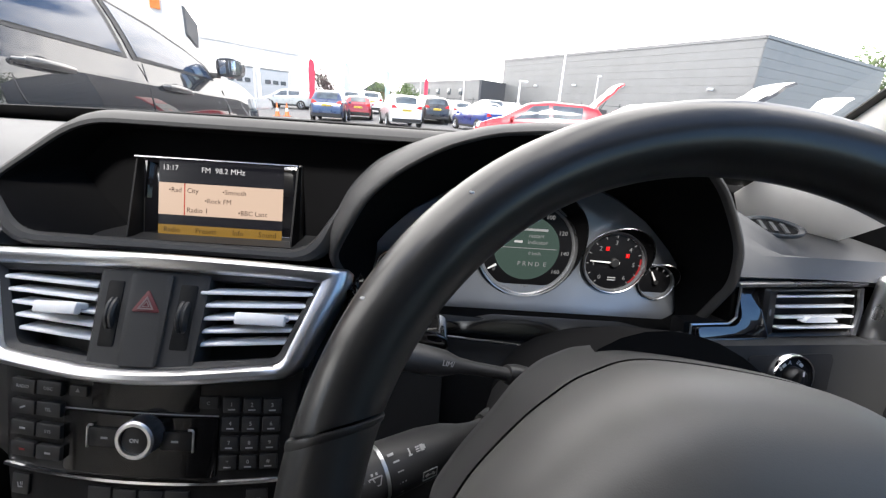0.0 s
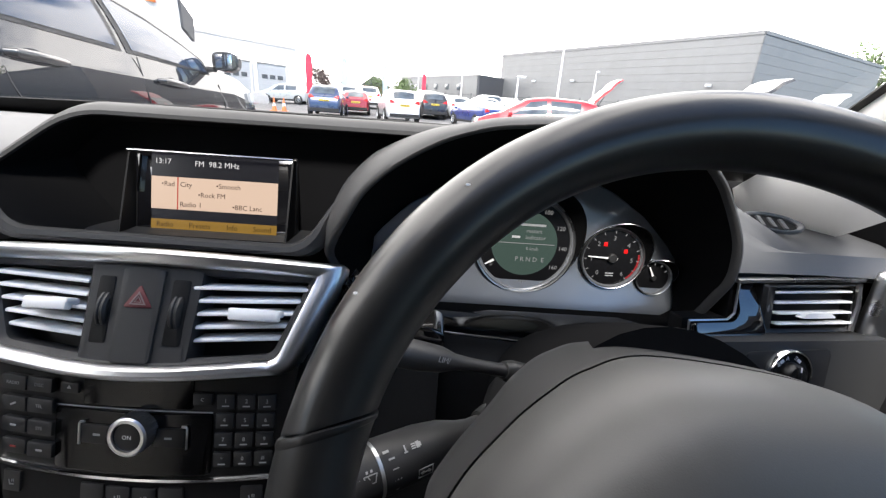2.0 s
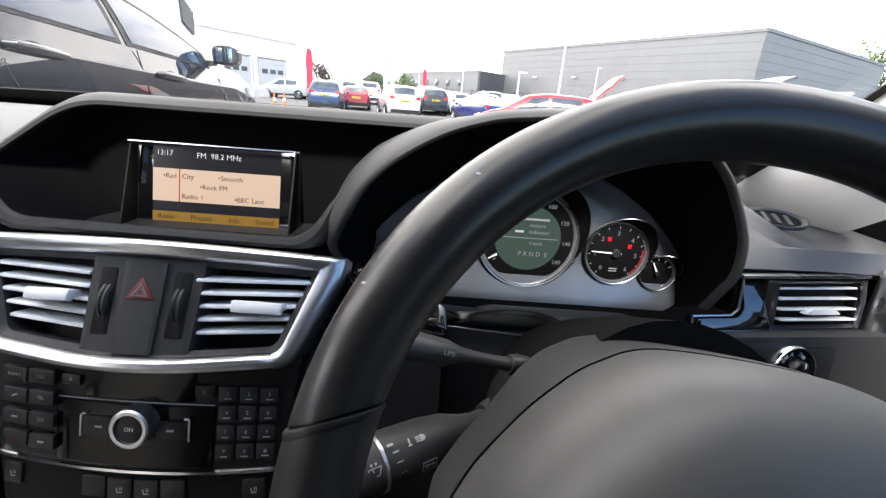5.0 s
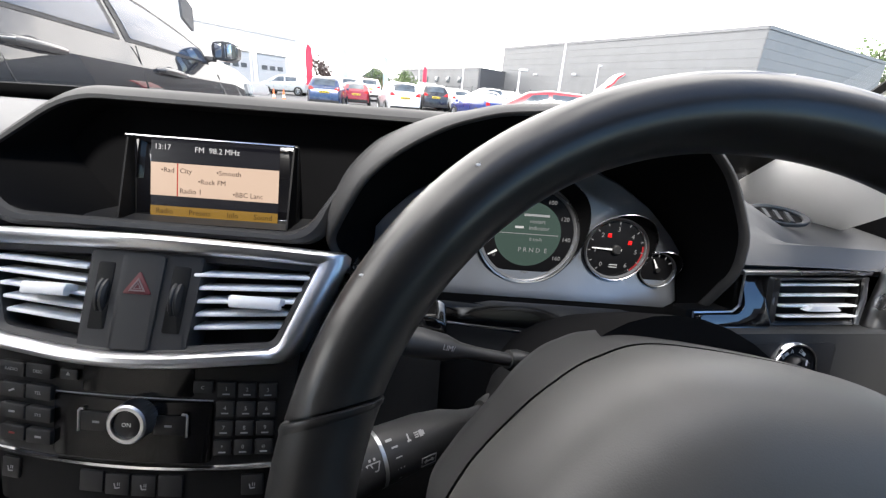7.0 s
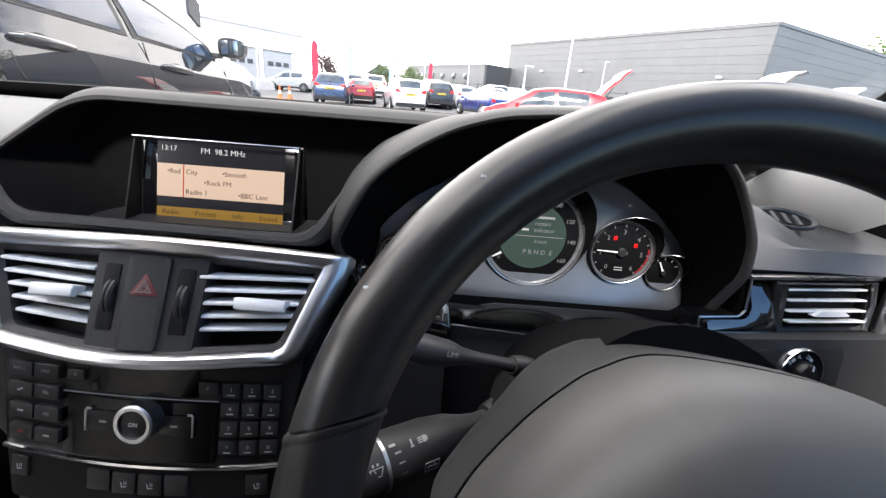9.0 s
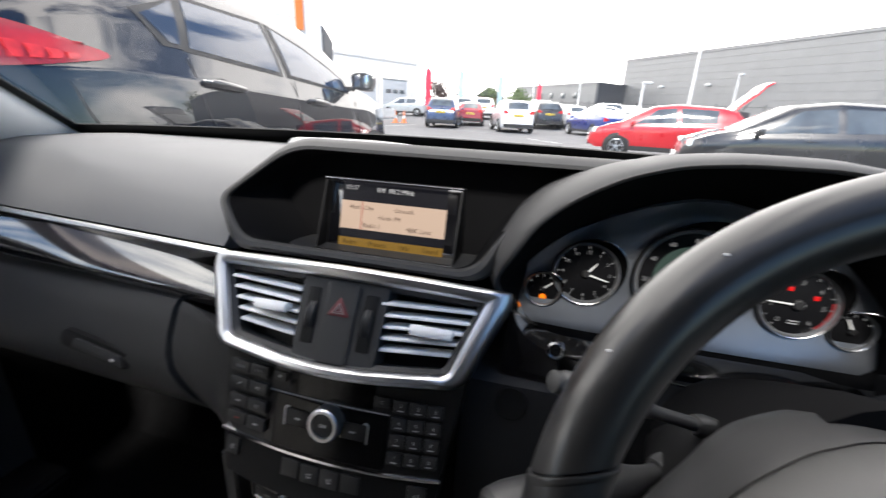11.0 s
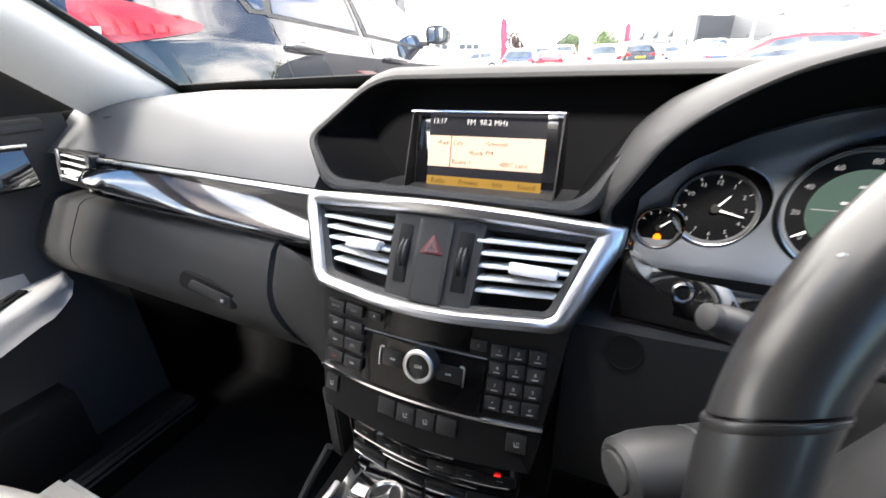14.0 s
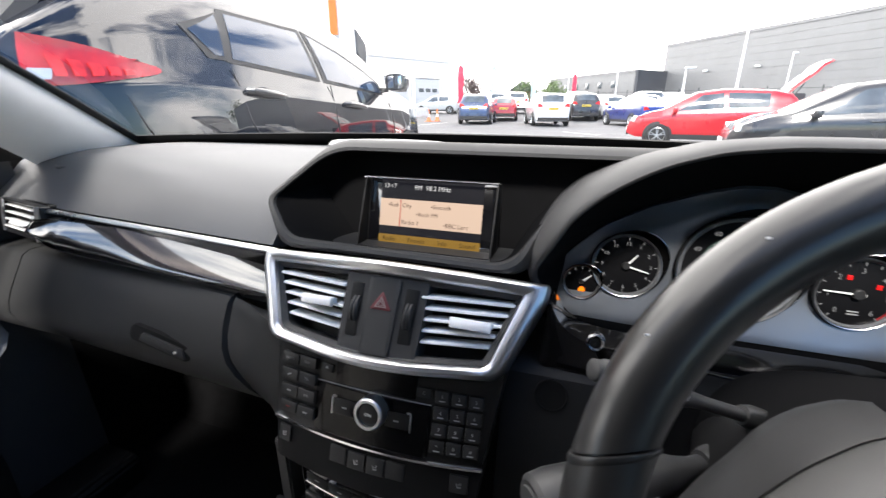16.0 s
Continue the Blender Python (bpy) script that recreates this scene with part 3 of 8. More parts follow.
tube(bm, [SV @ Vector(p) for p in ((-0.063, -0.038, 0.004), (-0.0625, -0.0175, 0.003), (-0.020, -0.0172, 0.003), (-0.0125, -0.0105, 0.003), (-0.0113, 0.0245, 0.003))], 0.0014, 6)
part("chrome_edge", bm, SILVER, dashboard)
bm = bmesh.new()
loft(bm, [[SV @ Vector(p) for p in ((x, 0.0228, 0.0), (x, 0.0228, 0.007), (x, 0.0262, 0.0085), (x, 0.0275, 0.004), (x, 0.0275, 0.0))] for x in np.linspace(-0.016, 0.130, 6)])
part("chrome_strip", bm, SILVER, dashboard)
bm = bmesh.new()
prism(bm, rounded([(-0.012, -0.044), (0.145, -0.044), (0.145, 0.030), (-0.012, 0.030)], 0.004), -0.05, -0.007, SV)
prism(bm, rounded([(-0.062, -0.040), (-0.012, -0.040), (-0.012, -0.018), (-0.062, -0.018)], 0.003), -0.03, -0.008, SV)
part("vent_backing", bm, BLACK, dashboard)


def side_vent(name_label, M, flip):
    v = thing("air_vent", name_label, "air vent", "dash end vents")
    s = -1 if flip else 1
    bm = bmesh.new()
    out = rounded([(s * 0.000, -0.034), (s * 0.100, -0.034), (s * 0.104, 0.027), (s * 0.000, 0.027)], 0.004)
    w0 = 0.006 if flip else 0.0135
    inn = rounded([(s * w0, -0.029), (s * 0.094, -0.029), (s * 0.096, 0.022), (s * w0, 0.022)], 0.003)
    loft(bm, [[M @ Vector((x, y, -0.03)) for x, y in out], [M @ Vector((x, y, 0.004)) for x, y in out], [M @ Vector((x, y, 0.006)) for x, y in [(lerp(a[0], b[0], 0.3), lerp(a[1], b[1], 0.3)) for a, b in zip(out, inn)]],
              [M @ Vector((x, y, 0.003)) for x, y in inn], [M @ Vector((x, y, -0.03)) for x, y in inn]], True, False)
    part("surround", bm, SATIN_BLACK, v)
    bm = bmesh.new()
    prism(bm, [(x * 0.99, y * 0.99) for x, y in out], -0.031, -0.029, M)
    part("duct", bm, BLACK, v)
    bm = bmesh.new()
    tube(bm, [M @ Vector((s * x, y, 0.006)) for x, y in ((0.097, 0.026), (0.099, 0.0), (0.096, -0.032))], 0.0028, 6)
    part("end_chrome", bm, SILVER, v)
    for k in range(4):
        y = 0.0155 - k * 0.0125
        bm = bmesh.new()
        rbox(bm, (s * (w0 + 0.0951) / 2, y, 0.0), (0.094 - w0 - 0.001 * k, 0.0028, 0.012), 0.0012, M @ pose(0, 0, 0, -8, 0, 0))
        part("slat", bm, SLAT, v)
    bm = bmesh.new()
    prism(bm, rounded([(s * 0.036, -0.0005), (s * 0.073, -0.0005), (s * 0.066, 0.006), (s * 0.043, 0.006)], 0.002), 0.004, 0.012, M @ Matrix.Translation((0, -0.013, 0)), 0.0015)
    part("tab", bm, SLAT, v)
    if flip:
        bm = bmesh.new()
        tube(bm, [M @ Vector((s * x, y, 0.007)) for x, y in ((0.003, 0.026), (0.002, 0.0), (0.004, -0.034))], 0.0036, 6)
        part("end_chrome", bm, SILVER, v)
        return v
    bm = bmesh.new()
    lathe(bm, [(0.0, -0.0035), (0.013, -0.0035), (0.0145, -0.0025), (0.0145, 0.0025), (0.013, 0.0035), (0, 0.0035)],
          M @ Matrix.Translation((s * 0.006, -0.003, -0.009)) @ pose(0, 0, 0, 0, 90, 0) @ Matrix.Diagonal((1.0, 1.15, 0.8, 1)), 28)
    part("thumbwheel", bm, DIAL_RING, v)
    return v


side_vent("slatted side air vent with silver blades and thumbwheel", SV @ Matrix.Translation((0.0145, -0.0025, 0.001)) @ Matrix.Diagonal((1.12, 0.88, 1, 1)), False)
PV = plane_frame((-0.660, 0.537, 0.904), (0, 0.16, 1), (1, -0.138, -0.02))
bm = bmesh.new()
prism(bm, rounded([(-0.150, -0.038), (0.006, -0.038), (0.006, 0.028), (-0.150, 0.028)], 0.004), -0.05, -0.010, PV)
part("vent_backing", bm, BLACK, dashboard)
side_vent("slatted passenger-side air vent with silver blades", PV @ Matrix.Translation((0.006, 0.0, 0.0)) @ Matrix.Diagonal((1.36, 0.98, 1, 1)), True)

# ---- centre vent panel ----
VP = plane_frame((0, 0.4595, 0.8470), (0, 0.0475, 0.0815))


def vbulge(c):
    return Vector((c.x, c.y * 0.955, c.z + 0.025 * (1 - abs(c.x / 0.165) ** 1.6) - 0.030 * c.x))


def on_vent(bm):
    bent(bm, vbulge)
    bm.transform(VP)


def subdivided(bm, cuts=6):
    """Cuts long edges across, so that a flat part can follow the bow of its panel."""
    for k in range(1, cuts):
        x = lerp(-0.17, 0.17, k / cuts)
        bmesh.ops.bisect_plane(bm, geom=list(bm.verts) + list(bm.edges) + list(bm.faces), plane_co=(x, 0, 0), plane_no=(1, 0, 0))


vents = thing("centre_vent_panel", "pair of slatted centre air vents framed in satin silver", "air vents")
f_out = rounded([(-0.1655, 0.0925), (0.1655, 0.0925), (0.1645, 0.074), (0.130, -0.011), (0.0, -0.0255), (-0.128, -0.010), (-0.1645, 0.074)], [0.003, 0.003, 0.02, 0.014, 0.2, 0.014, 0.02], 8)
f_in = rounded([(-0.146, 0.0775), (0.141, 0.0775), (0.139, 0.0735), (0.1165, 0.0015), (0.0, -0.0125), (-0.1150, 0.0020), (-0.144, 0.0735)], [0.004, 0.003, 0.003, 0.008, 0.2, 0.008, 0.004], 8)
bm = bmesh.new()
mix = lambda t: [(lerp(a[0], b[0], t), lerp(a[1], b[1], t)) for a, b in zip(f_out, f_in)]
loft(bm, [[(x, y, z) for x, y in mix(t)] for t, z in ((0, -0.02), (0, 0.001), (0.12, 0.0045), (0.35, 0.0065), (0.65, 0.006), (0.9, 0.003), (1, -0.002))], True, False)
subdivided(bm, 12)
on_vent(bm)
part("frame", bm, SILVER, vents, "satin silver frame")
bm = bmesh.new()
f_in2 = [(x * 0.955, 0.036 + (y - 0.036) * 0.88) for x, y in f_in]
loft(bm, [[(x, y, -0.001) for x, y in f_in], [(x, y, -0.006) for x, y in f_in2], [(x, y, -0.03) for x, y in f_in2]], True, False)
subdivided(bm, 12)
on_vent(bm)
part("inner_surround", bm, GREY_PANEL, vents)
bm = bmesh.new()
prism(bm, f_in2, -0.036, -0.03)
subdivided(bm, 8)
on_vent(bm)
part("duct_back", bm, BLACK, vents)
for s in (-1, 1):
    for k in range(5):
        y = 0.0612 - k * 0.0122
        x1 = lerp(0.118, 0.137, (y - 0.016) / 0.046)
        bm = bmesh.new()
        rbox(bm, (s * (0.043 + x1) / 2, y, -0.011 - 0.0018 * k), (x1 - 0.043, 0.0036, 0.018), 0.0015)
        bent(bm, lambda c, s=s, k=k: Vector((c.x, c.y + (c.z + 0.007) * -0.30 + (0.0052 + 0.0006 * k) * (c.x * s - 0.043) / 0.09, c.z)))
        subdivided(bm, 12)
        on_vent(bm)
        part("slat", bm, SLAT, vents)
    tx = 0.096 if s > 0 else -0.0725
    bm = bmesh.new()
    rbox(bm, (tx, 0.0415, -0.002), (0.041, 0.0065, 0.014), 0.002)
    rbox(bm, (tx, 0.0385, 0.0015), (0.040, 0.0095, 0.008), 0.002)
    on_vent(bm)
    part("tab", bm, SLAT, vents)
def on_centre(bm):
    """The middle panel sits a little to one side and deeper than the frame."""
    bm.transform(Matrix.Translation((0.0035, 0, -0.004)))
    on_vent(bm)


bm = bmesh.new()
prism(bm, rounded([(-0.046, 0.0775), (0.046, 0.0775), (0.0425, -0.0095), (-0.0425, -0.0095)], 0.003), -0.03, 0.001, None, 0.002)
subdivided(bm, 48)
on_centre(bm)
part("centre_panel", bm, GREY_PANEL, vents)
bm = bmesh.new()
prism(bm, rounded([(-0.0172, 0.0735), (0.0172, 0.0735), (0.0160, -0.007), (-0.0160, -0.007)], 0.0025), -0.001, 0.0036, None, 0.0012)
subdivided(bm, 60)
on_centre(bm)
hazard = part("hazard_button", bm, GREY_PANEL, vents, "dark hazard button with a red triangle")
tri = lambda r, cy: [(r * math.cos(q), cy + r * math.sin(q)) for q in (math.pi / 2, math.pi * 7 / 6, math.pi * 11 / 6)]
bm = bmesh.new()
prism(bm, rounded(tri(0.0136, 0.0462), 0.0025), 0.003, 0.0042, None, 0.0003)
on_centre(bm)
part("triangle", bm, RED_LENS, hazard)
for r in (0.0078, 0.0038):
    bm = bmesh.new()
    o, i = tri(r, 0.0458), tri(r * 0.68, 0.0458)
    loft(bm, [[(x, y, 0.0043) for x, y in o], [(x, y, 0.0047) for x, y in o], [(x, y, 0.0047) for x, y in i], [(x, y, 0.0043) for x, y in i]], True, False)
    on_centre(bm)
    part("outline", bm, HAZARD_LINE, hazard)
for s in (-1, 1):
    bm = bmesh.new()
    prism(bm, rounded([(s * 0.0305 - 0.0068, 0.066), (s * 0.0305 + 0.0068, 0.066), (s * 0.0295 + 0.0068, 0.008), (s * 0.0295 - 0.0068, 0.008)], 0.002), 0.0, 0.0016, None, 0.0003)
    on_centre(bm)
    part("wheel_slot", bm, BLACK, vents)
    bm = bmesh.new()
    lathe(bm, [(0.0, -0.0045), (0.0195, -0.0045), (0.0215, -0.003), (0.0215, -0.001), (0.0205, 0.0), (0.0215, 0.001), (0.0215, 0.003), (0.0195, 0.0045), (0, 0.0045)],
          Matrix.Translation((s * 0.0295, 0.037, -0.0145)) @ pose(0, 0, 0, 0, 90, 0), 40)
    on_centre(bm)
    part("thumbwheel", bm, BUTTON, vents)

# ---- radio unit ----
RP = plane_frame((0, 0.4345, 0.7475), (0, 0.0215, 0.069))


def rbulge(c):
    return Vector((c.x, c.y - 0.006 * (1 - (c.x / 0.13) ** 2) * ramp01(1 - c.y / 0.06), c.z + 0.010 * (1 - (c.x / 0.13) ** 2)))


def on_radio(bm):
    bent(bm, rbulge)
    bm.transform(RP)


def rpt(x, y, z):
    return RP @ rbulge(Vector((x, y, z)))


def rframe(x, y, z):
    p = rpt(x, y, z)
    return plane_frame(p, (0, 0.0215, 0.069), (1, 0.15 * x / 0.13, 0))


radio = thing("radio_unit", "black car radio panel with silver control knob and keypad", "car radio")
bm = bmesh.new()
prism(bm, rounded([(-0.1255, 0.001), (0.1195, 0.001), (0.1335, 0.100), (-0.1325, 0.100)], 0.002), -0.03, 0.0, None, 0.001)
subdivided(bm, 12)
on_radio(bm)
part("panel", bm, SATIN_BLACK, radio)
bm = bmesh.new()
prism(bm, rounded([(-0.070, 0.004), (0.064, 0.004), (0.064, 0.0535), (0.0, 0.0515), (-0.070, 0.0535)], 0.003), -0.001, 0.0022, None, 0.0008)
subdivided(bm, 12)
on_radio(bm)
part("gloss_plate", bm, GLOSS_BLACK, radio)
bm = bmesh.new()
prism(bm, rounded([(-0.046, 0.0570), (0.047, 0.0570), (0.047, 0.084), (-0.046, 0.084)], 0.002), -0.001, 0.0016, None, 0.0006)
subdivided(bm, 12)
on_radio(bm)
part("disc_slot_flap", bm, GLOSS_BLACK, radio)
bm = bmesh.new()
tube(bm, [rpt(x, 0.0548, 0.0015) for x in np.linspace(-0.070, 0.064, 14)], 0.0006, 5)
part("thin_line", bm, DIM_PRINT, radio)
bm = bmesh.new()
tube(bm, [rpt(x, -0.001, 0.001) for x in np.linspace(-0.1265, 0.1205, 18)], 0.0022, 6)
part("chrome_line", bm, CHROME, radio, "thin chrome line under the radio")


def key(x, y, w, h, text="", sub=True, size=0.0042, material=BUTTON, up=0.0035):
    bm = bmesh.new()
    k = rframe(x, y, 0.0)
    rbox(bm, (0, 0, up / 2), (w, h, up), 0.0013, k)
    ob = part("button", bm, material, radio)
    if text:
        lettering("mark", text, size, k @ Matrix.Translation((0, -size * 0.1 if sub else -size * 0.35, up + 0.0001)), DIM_PRINT, ob, 'CENTER')
        if sub:
            bm = bmesh.new()
            rbox(bm, (0, -0.0034, up + 0.0002), (0.006, 0.0011, 0.0003), 0, k)
            part("mark", bm, DIM_PRINT, ob)
    return ob


left_marks = (("RADIO", "DISC"), ("", "TEL"), ("", "SYS"), ("", ""))
for r in range(4):
    for c in range(2):
        b = key(-0.1070 + c * 0.0245 + 0.0006 * r, 0.0712 - r * 0.0180, 0.0232, 0.0128, left_marks[r][c], False, 0.0040, BUTTON, 0.0058)
        if not left_marks[r][c]:
            k = rframe(-0.1070 + c * 0.0245 + 0.0006 * r, 0.0712 - r * 0.0180, 0.0023)
            bm = bmesh.new()
            rbox(bm, (0, 0, 0.0037), (0.0055, 0.0016, 0.0003), 0, k @ pose(0, 0, 0, 0, 0, 25 if r == 1 else 0))
            part("mark", bm, RED_PRINT if (r, c) == (3, 0) else DIM_PRINT, b)
ej = key(-0.0575, 0.0700, 0.0165, 0.0095)
bm = bmesh.new()
prism(bm, tri(0.0022, 0.0006), 0.0035, 0.0038, rframe(-0.0575, 0.0700, 0.0))
part("mark", bm, DIM_PRINT, ej)
key(0.0555, 0.0665, 0.0165, 0.0110, "C", False)
pad_marks = (("1", "2", "3"), ("4", "5", "6"), ("7", "8", "9"), ("*", "0", "#"))
for r in range(4):
    for c in range(3):
        key(0.0748 + c * 0.0170 - 0.0004 * r, 0.0648 - r * 0.0161, 0.0152, 0.0135, pad_marks[r][c], True, 0.0050)
for s, mark in ((-1, "SEEK"), (1, "SEEK")):
    x = -0.0008 + s * 0.0312
    bm = bmesh.new()
    k = rframe(x, 0.0345, 0.002)
    rbox(bm, (0, 0, 0.001), (0.027, 0.0165, 0.003), 0.001, k)
    b = part("rocker_key", bm, SATIN_BLACK, radio)
    bm = bmesh.new()
    rbox(bm, (s * -0.001, 0, 0.0028), (0.006, 0.0018, 0.0003), 0, k)
    part("mark", bm, DIM_PRINT, b)
    bm = bmesh.new()
    tube(bm, [rpt(x + s * a, 0.0345 + c, 0.0042) for a, c in ((0.010, 0.0095), (0.0135, 0.0093), (0.0145, 0.008), (0.0145, -0.0085))], 0.0011, 6)
    part("bracket", bm, SILVER, radio)
KN = rframe(0.003, 0.0395, 0.002) @ Matrix.Diagonal((0.95, 0.95, 0.95, 1))
bm = bmesh.new()
prof = [(0.0125, 0.013), (0.0128, 0.0165), (0.0155, 0.0165), (0.0172, 0.015), (0.0176, 0.010), (0.0176, 0.002), (0.018, 0.0)]
lathe(bm, prof, None, 96)
for v in bm.verts:
    if math.hypot(v.co.x, v.co.y) > 0.0174 and int(round(math.atan2(v.co.y, v.co.x) / (2 * math.pi) * 96)) % 2:
        v.co.x, v.co.y = v.co.x * 0.955, v.co.y * 0.955
bm.transform(KN)
knob = part("control_knob", bm, SILVER, radio, "knurled satin silver rotary knob")
bm = bmesh.new()
lathe(bm, [(0, 0.0150), (0.010, 0.0148), (0.0126, 0.0140), (0.0126, 0.01)], KN, 32)
cap = part("knob_cap", bm, SATIN_BLACK, knob)
lettering("knob_mark", "ON", 0.0052, KN @ Matrix.Translation((0, -0.0019, 0.0152)), PRINT, knob, 'CENTER')

# ---- switch row under the radio ----
switches = thing("switch_panel", "black panel with seat heating and parking buttons", "switch panel")
bm = bmesh.new()
prism(bm, rounded([(-0.126, -0.0035), (0.120, -0.0035), (0.114, -0.046), (0.0, -0.050), (-0.120, -0.046)], 0.002), -0.03, -0.001, None, 0.001)
subdivided(bm, 12)
on_radio(bm)
part("panel", bm, BLACK, switches)
for x, y, w, h, icon in ((-0.1105, -0.0165, 0.0165, 0.0185, True), (-0.036, -0.0165, 0.0205, 0.0185, False), (-0.0135, -0.0175, 0.0205, 0.0185, True),
                         (0.0090, -0.0175, 0.0205, 0.0185, True), (0.0315, -0.0170, 0.0205, 0.0185, False), (0.099, -0.0175, 0.0185, 0.0185, True)):
    bm = bmesh.new()
    k = rframe(x, y, -0.001)
    rbox(bm, (0, 0, 0.001), (w, h, 0.003), 0.001, k)
    b = part("button", bm, BUTTON, switches)
    if icon:
        bm = bmesh.new()
        rbox(bm, (-0.0018, -0.0005, 0.0027), (0.0011, 0.0048, 0.0003), 0.0003, k @ pose(0, 0, 0, 0, 0, 14))
        rbox(bm, (0.0003, -0.0026, 0.0027), (0.0044, 0.0012, 0.0003), 0.0003, k @ pose(0, 0, 0, 0, 0, 8))
        for wx in (0.0008, 0.0024):
            rbox(bm, (wx, 0.0008, 0.0027), (0.0006, 0.0028, 0.0003), 0, k)
        part("mark", bm, DIM_PRINT, b)
# filler behind the stack
bm = bmesh.new()
rbox(bm, (0, 0.54, 0.72), (0.25, 0.13, 0.24), 0.002)
part("stack_core", bm, BLACK, dashboard)

# ---- climate panel ----
CP = plane_frame((0, 0.4395, 0.640), (0, 0.03, 1))
climate = thing("climate_panel", "black climate control panel with chrome-edged rocker keys", "climate control")


def cbow(c):
    return Vector((c.x, c.y - 0.010 * (1 - (c.x / 0.11) ** 2), c.z + 0.008 * (1 - (c.x / 0.11) ** 2)))


def on_climate(bm, cuts=12):
    subdivided(bm, cuts)
    bent(bm, cbow)
    bm.transform(CP)


bm = bmesh.new()
prism(bm, rounded([(-0.108, 0.058), (0.104, 0.058), (0.100, -0.028), (-0.104, -0.028)], 0.003), -0.02, 0.0, None, 0.001)
on_climate(bm)
part("panel", bm, PIANO, climate)
for y, x0, x1, r, mt in ((0.0125, -0.100, 0.092, 0.0014, CHROME), (0.0035, -0.058, 0.058, 0.0012, CHROME)):
    bm = bmesh.new()
    tube(bm, [CP @ cbow(Vector((x, y, 0.001))) for x in np.linspace(x0, x1, 16)], r, 6)
    part("chrome_line", bm, mt, climate)
for k in range(6):
    x = -0.083 + k * 0.033
    bm = bmesh.new()
    rbox(bm, (x, 0.0205, 0.0002), (0.0315, 0.0130, 0.0024), 0.0008)
    on_climate(bm)
    b = part("key", bm, SATIN_BLACK, climate)
    bm = bmesh.new()
    rbox(bm, (x, 0.021, 0.0015), (0.007, 0.0014, 0.0003), 0)
    on_climate(bm)
    part("mark", bm, DIM_PRINT, b)
for k in range(4):
    x = -0.078 + k * 0.050
    bm = bmesh.new()
    rbox(bm, (x, -0.0105, 0.0015), (0.0485, 0.0135, 0.007), 0.002)
    on_climate(bm)
    b = part("rocker_key", bm, SATIN_BLACK, climate)
    bm = bmesh.new()
    rbox(bm, (x, -0.0150, 0.0048), (0.044, 0.0028, 0.0018), 0.0008)
    on_climate(bm)
    part("chrome_edge", bm, CHROME, b)
bm = bmesh.new()
rbox(bm, (0.079, 0.0285, 0.0012), (0.0065, 0.0024, 0.001), 0.0004)
on_climate(bm)
part("indicator_light", bm, LAMP_RED, climate, "lit red indicator")
bm = bmesh.new()
rbox(bm, (-0.003, 0.0435, 0.001), (0.070, 0.0110, 0.003), 0.0008)
on_climate(bm)
badge = part("badge_plate", bm, SILVER, climate, "small silver trim badge")
for k in range(9):
    bm = bmesh.new()
    rbox(bm, (-0.026 + k * 0.0058, 0.0435, 0.0027), (0.0034, 0.0060 if k in (0, 4) else 0.0040, 0.0003), 0)
    on_climate(bm)
    part("bar", bm, BLACK, badge)

# ---- screen ----
SC = plane_frame((0.009, 0.5760, 0.9205), (0, 0.0140, 0.0540))
display = thing("dash_screen", "colour radio display with chrome edges showing radio stations", "car screen")
bm = bmesh.new()
rbox(bm, (0, 0.0415, -0.0075), (0.172, 0.088, 0.014), 0.002, SC)
part("housing", bm, SATIN_BLACK, display)
bm = bmesh.new()
rbox(bm, (0, 0.0415, -0.0003), (0.164, 0.084, 0.0008), 0.0003, SC)
part("glass_face", bm, PIANO, display, "black gloss face")
BZ = [Vector((x, y, z)) for x, y, z in ((-0.0765, 0.5515, 0.9225), (0.0945, 0.5515, 0.9225), (0.0945, 0.5865, 1.0030), (-0.0765, 0.5865, 1.0030))]
for a, b_, r in ((0, 1, 0.0014), (3, 2, 0.0016)):
    bm = bmesh.new()
    tube(bm, [BZ[a], BZ[b_]], r, 8)
    part("chrome_edge", bm, CHROME, display)
bm = bmesh.new()
loft(bm, [[(x, 0.5515, 0.9215), (x, 0.5800, 0.9165), (x, 0.5800, 0.9185), (x, 0.5520, 0.9232)] for x in (-0.0765, 0.0945)])
part("lower_ledge", bm, SATIN_BLACK, display)
for s in (-1, 1):
    x = 0.009 + s * 0.0845
    bm = bmesh.new()
    loft(bm, [[(x + e, 0.5530, 0.924), (x + e, 0.5780, 0.9215), (x + e, 0.5965, 1.001), (x + e, 0.5870, 1.001)] for e in (-0.0009, 0.0009)])
    part("side_cheek", bm, BLACK, display)
    bm = bmesh.new()
    prism(bm, [(s * 0.0815, 0.0785), (s * 0.0770, 0.0795), (s * 0.0780, 0.0690), (s * 0.0800, 0.0400)], 0.0, 0.004, SC)
    part("gloss_corner", bm, PIANO, display)
bm = bmesh.new()
rbox(bm, (0, 0.0415, 0.0004), (0.1335, 0.0830, 0.0005), 0, SC)
lcd = part("lcd", bm, SCREEN_BG, display, "lit colour screen")
bm = bmesh.new()
rbox(bm, (0, 0.04055, 0.0008), (0.1335, 0.0343, 0.0005), 0, SC)
part("station_field", bm, SCREEN_CREAM, lcd)
bm = bmesh.new()
rbox(bm, (0, 0.0071, 0.0008), (0.1335, 0.0110, 0.0005), 0, SC)
part("menu_bar", bm, SCREEN_AMBER, lcd)
bm = bmesh.new()
rbox(bm, (-0.0388, 0.04055, 0.0012), (0.0010, 0.0343, 0.0005), 0, SC)
part("tuner_line", bm, SCREEN_RED, lcd)


